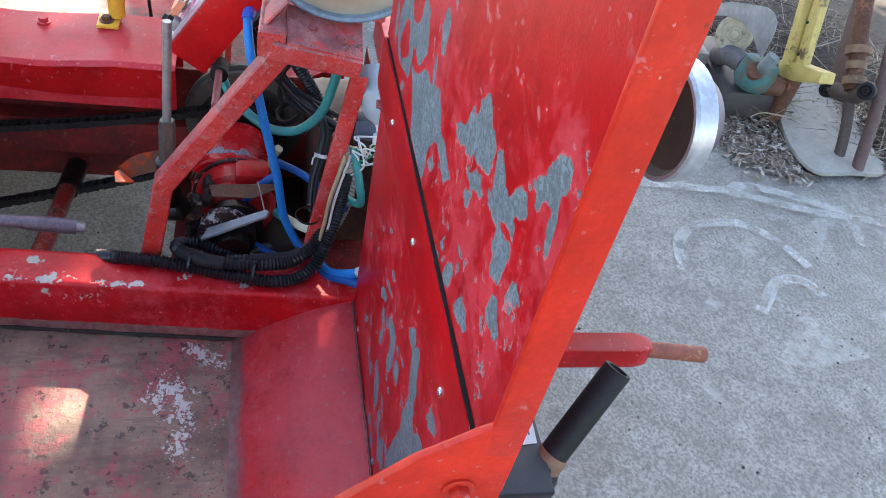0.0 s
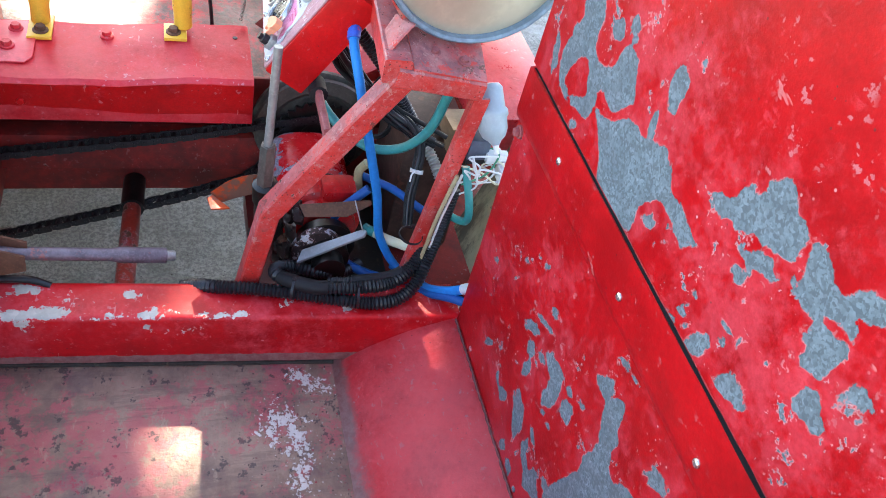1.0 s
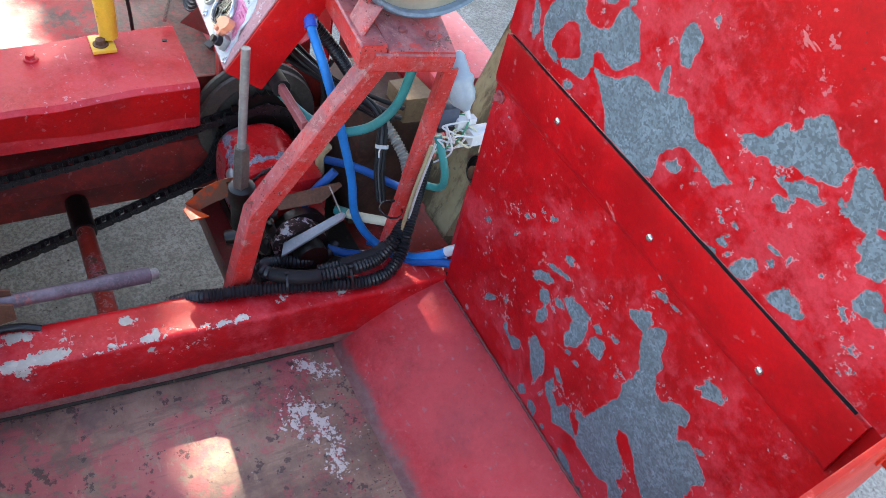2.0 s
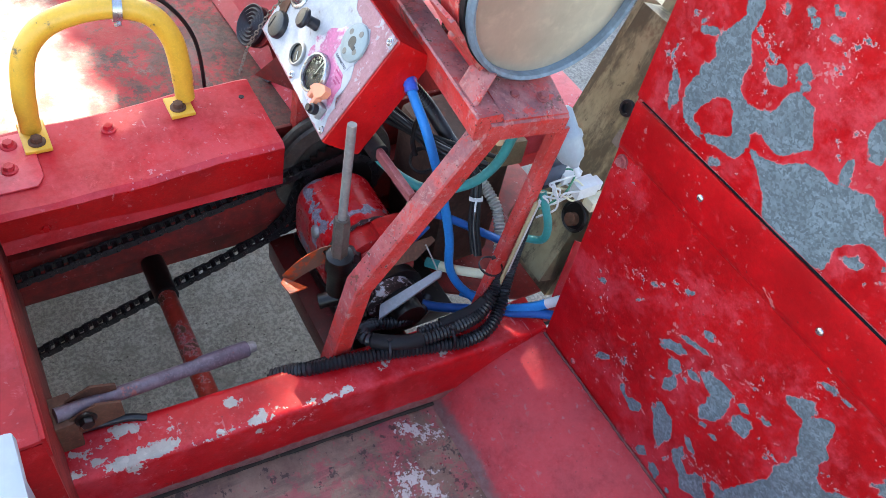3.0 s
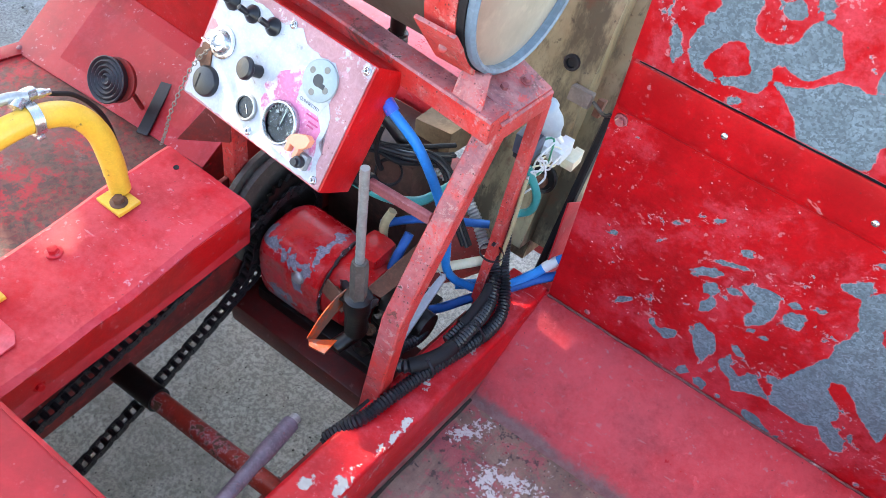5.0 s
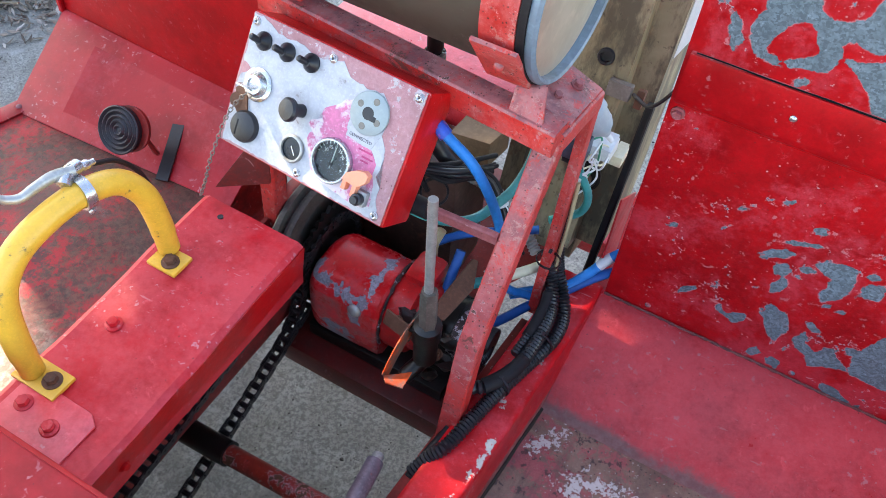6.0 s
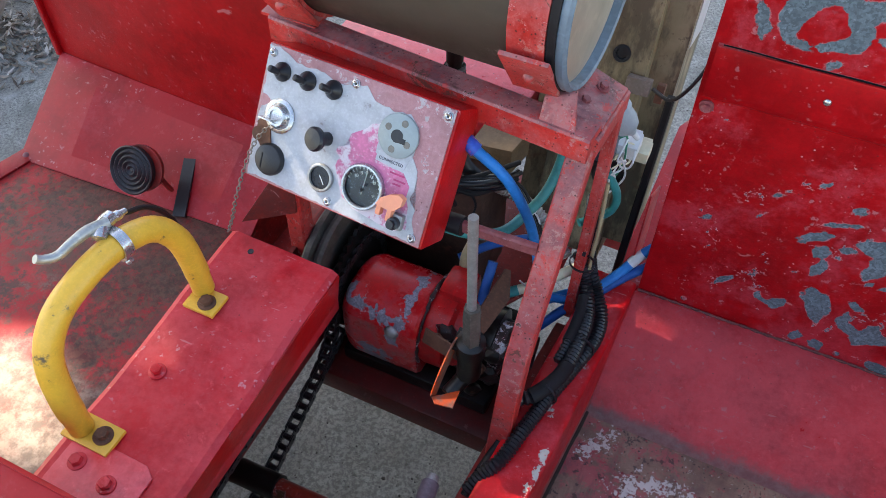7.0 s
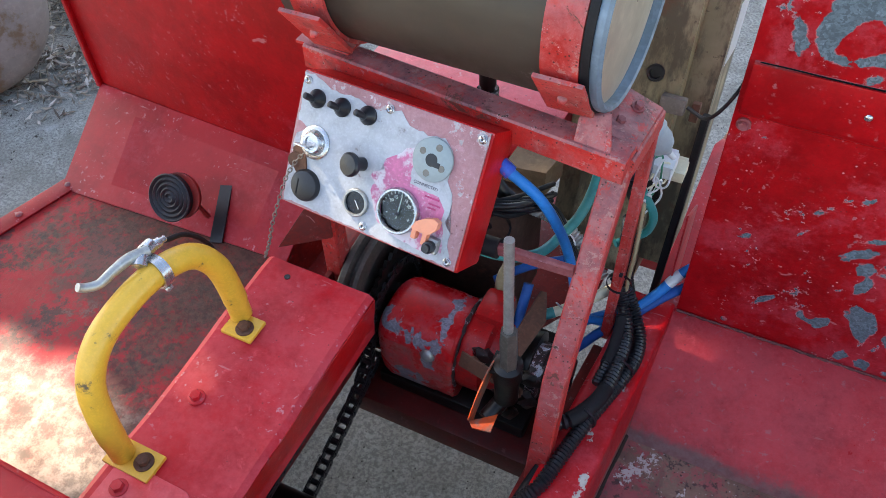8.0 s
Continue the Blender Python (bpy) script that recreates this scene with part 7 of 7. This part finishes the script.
GRIT = island_material("dark grit", [(0.045, 0.038, 0.032), (0.10, 0.085, 0.07), (0.03, 0.025, 0.022), (0.17, 0.15, 0.13)])
scatter("grit", "dark grit and crumbs scattered over the concrete", [(-0.3, -0.45, 0.40, 0), (0.4, 1.0, 0.8, 0), (-0.5, 1.35, 0.7, 0), (-1.0, 1.6, 0.5, 0), (0.1, 1.6, 0.8, 0), (-1.9, -0.05, 0.5, 0), (-2.0, 0.4, 0.4, 0)], 3600, pebble, [(0, 1, 4), (1, 2, 4), (2, 3, 4), (3, 0, 4), (1, 0, 5), (2, 1, 5), (3, 2, 5), (0, 3, 5)], GRIT, 23, "grit")


def soil_bank():
    b = bmesh.new()
    n = 46
    verts = []
    for j in range(n + 1):
        row = []
        for i in range(n + 1):
            u, v = i / n, j / n
            x, y = -1.1 - 11.0 * (1 - u) ** 2.2, 0.6 + 12.0 * v ** 2.2
            d = (-0.62 * (x + 1.62) + 0.78 * (y - 1.75))  # distance behind the slab's ragged edge
            far = min(d, (-x - 2.05) * 1.2 + 0.1 * (y - 0.5)) if y < 1.2 else d
            h = max(-0.03, min(0.10, far * 0.22 - 0.02)) + 0.012 * noise.noise(Vector((x * 5, y * 5, 2)))
            row.append(b.verts.new((x, y, h - 0.012)))
        verts.append(row)
    for p, q in zip(verts, verts[1:]):
        for i in range(n):
            b.faces.new((p[i], p[i + 1], q[i + 1], q[i]))
    m = plain("dusty soil", (0.060, 0.047, 0.037), 0.95, vary=0.4, scale=14, wear=(0.12, 0.095, 0.075), wear_share=0.3, bump=0.8)
    return tagged(part("soil_bank", b, m), "dusty dark soil bank behind the concrete", "ground", kind="structure")


soil_bank()


def rubber_flap():
    f = thing("rubber_flap", (-1.4, 1.9, 0.0), "worn grey rubber mud flap lying on the leaves", "mud flap")
    outline = smooth_path([(-1.753, 2.085, 0.060), (-1.642, 1.997, 0.055), (-1.530, 1.900, 0.050), (-1.421, 1.820, 0.042), (-1.223, 1.770, 0.034), (-1.092, 1.803, 0.030), (-1.100, 1.960, 0.028), (-1.117, 2.102, 0.028), (-1.294, 2.148, 0.034), (-1.504, 2.209, 0.045), (-1.659, 2.229, 0.055), (-1.746, 2.177, 0.060)], 0.03)
    grey = plain("dusty grey rubber", (0.30, 0.29, 0.26), 0.85, vary=0.25, scale=14, wear=(0.15, 0.145, 0.13), wear_share=0.25, bump=0.6)
    part("flap_sheet", slab([tuple(p) for p in outline], 0.012, 0.0, (0, 0, -1)), grey, f)
    part("rim_wire", tube([(-1.70, 2.00, 0.095), (-1.62, 1.94, 0.085), (-1.56, 1.93, 0.082), (-1.50, 1.86, 0.070)], 0.003, 8), RUST, f, "thin rusty wire")


rubber_flap()


def yellow_frame():
    y = thing("yellow_frame", (-1.42, 1.8, 0.0), "pale yellow painted steel frame leaning in the scrap heap", "frame")
    paint = plain("chipped pale yellow enamel", (0.52, 0.39, 0.12), 0.55, vary=0.25, scale=16, wear=(0.13, 0.075, 0.035), wear_share=0.34)
    part("upright", bar([(-1.445, 1.76, 0.24), (-1.70, 1.80, 0.80)], 0.034, 0.045, (0, 1, 0)), paint, y)
    part("upright", bar([(-1.395, 1.775, 0.26), (-1.65, 1.815, 0.82)], 0.050, 0.030, (0, 1, 0)), paint, y)
    part("flange", slab([(-1.500, 1.75, 0.228), (-1.400, 1.75, 0.275), (-1.265, 1.75, 0.320), (-1.250, 1.75, 0.285), (-1.300, 1.75, 0.255), (-1.380, 1.75, 0.215), (-1.450, 1.75, 0.190)], 0.06, 0.004, (0, 1, 0)), paint, y)
    part("stub_tube", lathe([(0, 0.034), (0.10, 0.034), (0.10, 0.024), (0.02, 0.024)], (-1.44, 1.66, 0.155), (0.25, 0.95, 0.1), 20), RUST, y)
    part("foot_tube", lathe([(0, 0.032), (0.24, 0.032)], (-1.42, 1.79, 0.0), (0, 0, 1), 20), RUST, y)
    for k in range(5):
        part("bolt_hole", lathe([(0, 0.006), (0.001, 0.006)], (-1.418 - 0.046 * k, 1.7525 + 0.007 * k, 0.30 + 0.10 * k), (0.3, -0.95, 0.1), 12), BLACK, y)


yellow_frame()


def engine_scrap():
    e = thing("scrap_engine", (-1.6, 1.65, 0.0), "dirty teal and grey scrap engine casting", "engine part")
    teal = plain("chalky teal enamel", (0.045, 0.15, 0.155), 0.75, vary=0.45, scale=14, wear=(0.11, 0.09, 0.05), wear_share=0.5)
    toward = (0.72, -0.55, 0.25)
    part("casting", lathe([(-0.06, 0.045), (-0.05, 0.066), (-0.015, 0.074), (0.03, 0.070), (0.055, 0.052), (0.066, 0.020), (0.067, 0.001)], (-1.455, 1.655, 0.185), (0.1, -0.2, -1), 28), teal, e)
    part("neck", tube([(-1.49, 1.62, 0.20), (-1.57, 1.60, 0.19), (-1.64, 1.60, 0.15)], 0.038, 16), plain("dirty grey casting", (0.12, 0.115, 0.12), 0.7, vary=0.4, wear=(0.05, 0.10, 0.10), wear_share=0.3), e)
    part("elbow", tube([(-1.40, 1.63, 0.23), (-1.37, 1.61, 0.265), (-1.36, 1.62, 0.31)], 0.024, 16), plain("bluish casting", (0.16, 0.20, 0.21), 0.6, vary=0.4), e)
    part("clamp", tube([(-1.395, 1.60, 0.225), (-1.375, 1.59, 0.245)], 0.030, 14), RUST, e)
    part("pulley", lathe([(-0.03, 0.050), (0, 0.062), (0.005, 0.068), (0.010, 0.066), (0.011, 0.055), (0.004, 0.048), (0.003, 0.030), (0.010, 0.026), (0.012, 0.018), (0.024, 0.015), (0.024, 0.001)], (-1.60, 1.60, 0.262), toward, 36), plain("greyed cream", (0.42, 0.37, 0.26), 0.55, vary=0.35, wear=(0.14, 0.11, 0.08), wear_share=0.3), e)
    guard = [(-1.787, 0.226), (-1.761, 0.292), (-1.62, 0.375), (-1.51, 0.421), (-1.423, 0.455), (-1.375, 0.458), (-1.340, 0.443), (-1.330, 0.415), (-1.326, 0.389), (-1.331, 0.316), (-1.362, 0.325), (-1.396, 0.337), (-1.43, 0.350), (-1.47, 0.352), (-1.52, 0.350), (-1.564, 0.338), (-1.61, 0.322), (-1.652, 0.303), (-1.72, 0.265)]
    part("sheet_guard", slab([(x, 1.545, z) for x, z in guard], 0.005, 0.001, (0, 1, 0)), plain("weathered zinc", (0.24, 0.255, 0.27), 0.55, 0.3, scale=8, vary=0.3), e)
    part("base_block", box(-1.86, -1.42, 1.56, 1.80, 0.0, 0.125, 0.03), plain("oily casting", (0.045, 0.04, 0.04), 0.6, wear=(0.12, 0.08, 0.06), wear_share=0.3), e)
    part("small_block", box(-1.72, -1.62, 1.50, 1.56, 0.03, 0.16, 0.015), plain("grey block", (0.20, 0.19, 0.18), 0.6, vary=0.4), e)
    part("rust_side", slab([(-1.56, 1.40, 0.0), (-1.62, 1.42, 0.26), (-1.80, 1.44, 0.28), (-1.75, 1.40, 0.0)], 0.01, 0.002, (0, 1, 0)), plain("orange rust", (0.42, 0.14, 0.04), 0.7, vary=0.5), e)


engine_scrap()


def rusty_strut():
    s = thing("suspension_strut", (-1.3, 1.97, 0.0), "rusty suspension strut with rubber bushes leaning in the scrap", "strut")
    part("strut_tube", tube([(-1.315, 1.96, 0.235), (-1.56, 1.99, 0.53), (-1.80, 2.02, 0.82)], 0.030, 18), RUST, s)
    brown = plain("brown rust", (0.22, 0.13, 0.075), 0.7, vary=0.5, wear=(0.36, 0.21, 0.12), wear_share=0.3)
    for k, r in enumerate((0.040, 0.034, 0.042)):
        p = Vector((-1.325 - 0.035 * k, 1.96 + 0.004 * k, 0.250 + 0.042 * k))
        part("strut_collar", tube([tuple(p), tuple(p + Vector((-0.018, 0.002, 0.022)))], r, 20), brown, s)
    dark = plain("dark rust", (0.075, 0.052, 0.045), 0.7, vary=0.4)
    part("fork", tube([(-1.385, 1.95, 0.190), (-1.33, 1.965, 0.205), (-1.29, 1.965, 0.230), (-1.245, 1.95, 0.272)], 0.030, 14), dark, s)
    for x, z in ((-1.400, 0.182), (-1.233, 0.282)):
        part("bush", lathe([(-0.02, 0.030), (0.018, 0.030), (0.021, 0.026), (0.021, 0.020), (0.012, 0.019), (0.012, 0.014), (0.022, 0.013), (0.022, 0.007), (0.0, 0.006)], (x, 1.94, z), (0.5, -0.8, 0.3), 22, cap=False), RUBBER, s)
    part("leg", tube([(-1.31, 1.965, 0.21), (-1.24, 1.965, 0.10), (-1.19, 1.965, -0.01)], 0.020, 12), dark, s)
    plum = plain("plum rust", (0.11, 0.065, 0.06), 0.75, vary=0.4, wear=(0.20, 0.12, 0.08), wear_share=0.3)
    part("side_plate", slab([(-1.42, 2.02, 0.19), (-1.62, 2.06, 0.62), (-1.74, 2.08, 0.56), (-1.50, 2.02, 0.12)], 0.008, 0.002, (0, 1, 0)), plum, s)
    part("side_bar", tube([(-1.13, 2.0, 0.02), (-1.26, 2.02, 0.28), (-1.55, 2.06, 0.72)], 0.022, 14), plum, s)


rusty_strut()


def brushwood():
    def stick(rng):
        n, w = rng.uniform(0.06, 0.22), rng.uniform(0.0010, 0.0026)
        bend = rng.uniform(-0.03, 0.03)
        tip = Vector((n, bend, rng.uniform(-0.02, 0.12)))
        return [Vector((-n, -w, 0)), Vector((-n, w, 0)), Vector((0, w, bend + w)), Vector((0, -w, bend + w)), tip, Vector((0, 0, bend - w))]
    mat = island_material("grey dry stalks", [(0.10, 0.08, 0.06), (0.22, 0.18, 0.14), (0.06, 0.045, 0.035), (0.30, 0.26, 0.21)])
    scatter("brushwood", "tangle of dry stalks and twigs behind the scrap", [(-1.9, 2.3, 0.35, 0.30), (-1.6, 2.45, 0.35, 0.22), (-2.2, 2.2, 0.4, 0.3), (-1.35, 2.3, 0.25, 0.10), (-2.0, 1.85, 0.25, 0.20), (-1.6, 1.75, 0.25, 0.12), (-2.45, 0.85, 0.25, 0.05)], 1500, stick, [(0, 1, 2, 3), (3, 2, 4), (1, 5, 2), (0, 3, 5), (0, 5, 1), (2, 5, 4), (5, 3, 4)], mat, 27, "brushwood")


brushwood()


def gas_drum():
    g = thing("steel_wheel", (-2.14, 0.33, 0.0), "rust-stained steel wheel end with remains of blue paint", "wheel")
    m = plain("rust-stained grey steel", (0.26, 0.20, 0.185), 0.6, 0.2, vary=0.3, scale=10, wear=(0.17, 0.10, 0.06), wear_share=0.4)
    ax = (0.80, -0.55, 0.15)
    part("dome", lathe([(-0.16, 0.285), (-0.02, 0.285), (0.02, 0.270), (0.05, 0.235), (0.065, 0.185), (0.075, 0.12)], (-2.22, 0.36, 0.285), ax, 48, cap=False), m, g)
    part("centre", lathe([(0.072, 0.125), (0.060, 0.11), (0.055, 0.06), (0.07, 0.05), (0.07, 0.001)], (-2.22, 0.36, 0.285), ax, 36, cap=False), plain("old blue paint", (0.10, 0.20, 0.34), 0.55, wear=(0.30, 0.12, 0.10), wear_share=0.4), g)


gas_drum()


def twigs():
    rng = random.Random(31)
    spots = ((-2.3, 0.62), (-2.1, 0.45), (-2.45, 0.8), (-2.2, 0.25), (-1.5, 2.3), (-1.35, 2.25), (-1.9, 2.35), (-1.65, 2.2), (-1.35, 1.75), (-2.35, 0.5))
    for k, (x, y) in enumerate(spots):
        a = rng.uniform(0, 3.14)
        n = rng.uniform(0.12, 0.3)
        t = thing("twig", (x, y, 0.0), "dry pale twig lying in the leaf litter", "twig", group="twigs on the ground")
        z = 0.02 if k < 4 else 0.06
        pts = [Vector((x, y, z)) + Vector((math.cos(a), math.sin(a), 0)) * n * (s - 0.5) + Vector((rng.uniform(-0.02, 0.02), rng.uniform(-0.02, 0.02), rng.uniform(0, 0.03))) for s in (0, 0.35, 0.7, 1)]
        part("stem", tube(pts, rng.uniform(0.002, 0.004), 6, 0.02), plain("dry twig", (0.34, 0.28, 0.20), 0.8) if k == 0 else bpy.data.materials["dry twig"], t)


twigs()


def chalk_marks():
    m = Nodes("scuffed pale chalk")
    m.put(m.bsdf.inputs["Alpha"], m.ramp(m.noise(17, 7, 0.78), 0.38, 0.70, 0.0, 0.48))
    mat = m.done((0.58, 0.58, 0.56), 0.9)
    curves = ([(-1.006, 1.06), (-0.99, 1.25), (-0.979, 1.415), (-0.907, 1.636), (-0.852, 1.932), (-0.80, 2.2)],
              [(-0.60, 1.08), (-0.735, 1.127), (-0.802, 1.213), (-0.82, 1.32), (-0.799, 1.411), (-0.72, 1.48), (-0.626, 1.522)],
              [(-0.95, 1.42), (-1.008, 1.44), (-0.991, 1.594), (-0.901, 1.787), (-0.80, 1.80), (-0.736, 1.773)],
              [(-0.44, 1.26), (-0.485, 1.30), (-0.552, 1.364), (-0.575, 1.43), (-0.555, 1.481), (-0.50, 1.50)])
    for pts in curves:
        tagged(part("chalk_mark", sweep(smooth_path([(x, y, 0.010) for x, y in pts], 0.02), 0, profile=[(-0.019, -0.0004), (0.019, -0.0004), (0.019, 0.0004), (-0.019, 0.0004)]), mat), "scuffed pale chalk line on the concrete", "mark", kind="structure")


chalk_marks()


def floor_crumbs():
    """Curled paint flakes and crumbs of dried mud on the floor plate, thickest at the foot of the toe board."""
    rng = random.Random(41)
    verts, polys = [], []
    for k in range(700):
        if k % 3:
            x, y = rng.uniform(0.0, 0.60), -0.172 - abs(rng.gauss(0, 0.030))
        else:
            x, y = rng.gauss(0.11, 0.09), -0.25 + rng.gauss(0, 0.05)
        if not 0.0 < x < 0.60 or y > -0.170:
            continue
        n = rng.uniform(0.0006, 0.0024)
        w = n * rng.uniform(0.3, 0.8)
        m = Matrix.Translation((x, y, 0.4036)) @ Matrix.Rotation(rng.uniform(0, 6.28), 4, "Z")
        lift = rng.uniform(0.0003, 0.0016)
        base = len(verts)
        verts += [tuple(m @ Vector(p)) for p in ((-n, -w * 0.4, 0.0003), (-n * 0.3, w, lift * 0.5), (n, w * 0.5, lift), (n * 0.3, -w, lift * 0.3), (0, 0, lift * 1.2))]
        polys += [(base, base + 4, base + 1), (base + 1, base + 4, base + 2), (base + 2, base + 4, base + 3), (base + 3, base + 4, base)]
    me = bpy.data.meshes.new("paint_crumbs")
    me.from_pydata(verts, [], polys)
    me.materials.append(island_material("paint crumbs", [(0.10, 0.070, 0.052), (0.20, 0.15, 0.11), (0.07, 0.046, 0.038), (0.26, 0.035, 0.045), (0.15, 0.11, 0.085), (0.36, 0.31, 0.26)]))
    tagged(new("paint_crumbs", me), "curled paint flakes and mud crumbs on the floor plate", "debris", kind="stuff")


floor_crumbs()

# ---- unseen tree, added to shade the yard and let sun flecks through ----
def tree():
    t = thing("tree", (-7.0, 2.7, 0.0), "unseen broad-crowned tree added to shade the yard, leaf gaps set for sun flecks", "tree")
    bark = plain("bark", (0.11, 0.08, 0.06), 0.9, vary=0.4, bump=0.8)
    crown = Vector((-0.3, 0.4, 0.4)) + TO_SUN * 7.0
    # gaps: a point that the sun reaches through the crown, the gap's radius and the share of leaves that stay
    gaps = [((-1.10, -0.62, 0.45), 0.145, 0.04), ((-0.95, -0.56, 0.45), 0.11, 0.0), ((-0.82, -0.55, 0.45), 0.08, 0.0), ((-1.3, -0.75, 0.45), 0.15, 0.1),
            ((-0.49, -0.50, 0.69), 0.035, 0.30), ((-0.47, -0.40, 0.69), 0.012, 0.45), ((-0.42, -0.56, 0.69), 0.01, 0.5),
            ((0.025, -0.026, 0.500), 0.015, 0.0), ((0.095, -0.385, 0.404), 0.028, 0.12), ((0.24, -0.45, 0.404), 0.01, 0.5), ((-0.27, 0.04, 0.70), 0.02, 0.45)]
    part("trunk", sweep(smooth_path([(-7.0, 2.7, -0.05), (-6.9, 2.7, 1.2), (-6.5, 2.6, 2.6), tuple(crown)], 0.15), lambda i: 0.20 * (1 - i * 0.018), 14), bark, t)
    rng = random.Random(8)
    for k in range(9):
        a = 6.283 * k / 9
        tip = crown + Vector((math.cos(a) * 1.2, math.sin(a) * 2.6, rng.uniform(-0.5, 1.6)))
        way = [(Vector((-6.5, 2.6, 2.6)).lerp(tip, q / 10) + Vector((0, 0, 0.3 * q * (10 - q) / 25))) for q in range(11)]
        if any(((w - Vector(g)) - TO_SUN * (w - Vector(g)).dot(TO_SUN)).length < r + 0.14 for w in way for g, r, _ in gaps):
            continue
        part("limb", tube([(-6.5, 2.6, 2.6), tuple((Vector((-6.5, 2.6, 2.6)) + tip) / 2 + Vector((0, 0, 0.3))), tuple(tip)], 0.05, 8, 0.15), bark, t)
    side = TO_SUN.cross(Vector((0, 0, 1))).normalized()
    up = side.cross(TO_SUN).normalized()
    verts, polys = [], []
    while len(polys) < 42000:
        d = Vector((rng.gauss(0, 1), rng.gauss(0, 1), rng.gauss(0, 1))).normalized() * rng.random() ** 0.4
        lump = 0.85 + 0.3 * noise.noise(d * 2.2)
        c = crown + side * d.x * 3.6 * lump + up * d.y * 2.4 * lump + TO_SUN * d.z * 1.3
        keep = True
        for p, r, share in gaps:
            w = c - Vector(p)
            off = (w - TO_SUN * w.dot(TO_SUN)).length
            if off < r * (0.9 + 0.5 * noise.noise(c * 3.0)) + 0.05 and rng.random() > share:
                keep = False
                break
        if not keep:
            continue
        m = Matrix.Translation(c) @ Euler((rng.uniform(-1, 1), rng.uniform(-1, 1), rng.uniform(0, 6.28))).to_matrix().to_4x4()
        n, w = rng.uniform(0.07, 0.11), rng.uniform(0.03, 0.05)
        base = len(verts)
        verts += [tuple(m @ Vector(p)) for p in ((-n, 0, 0), (-n * 0.1, w, 0.01), (n, 0, 0), (-n * 0.1, -w, 0.01))]
        polys.append((base, base + 1, base + 2, base + 3))
    me = bpy.data.meshes.new("crown")
    me.from_pydata(verts, [], polys)
    me.materials.append(island_material("leaves", [(0.05, 0.09, 0.025), (0.07, 0.12, 0.03), (0.04, 0.07, 0.02)], 0.5))
    place(new("crown", me), t)


tree()
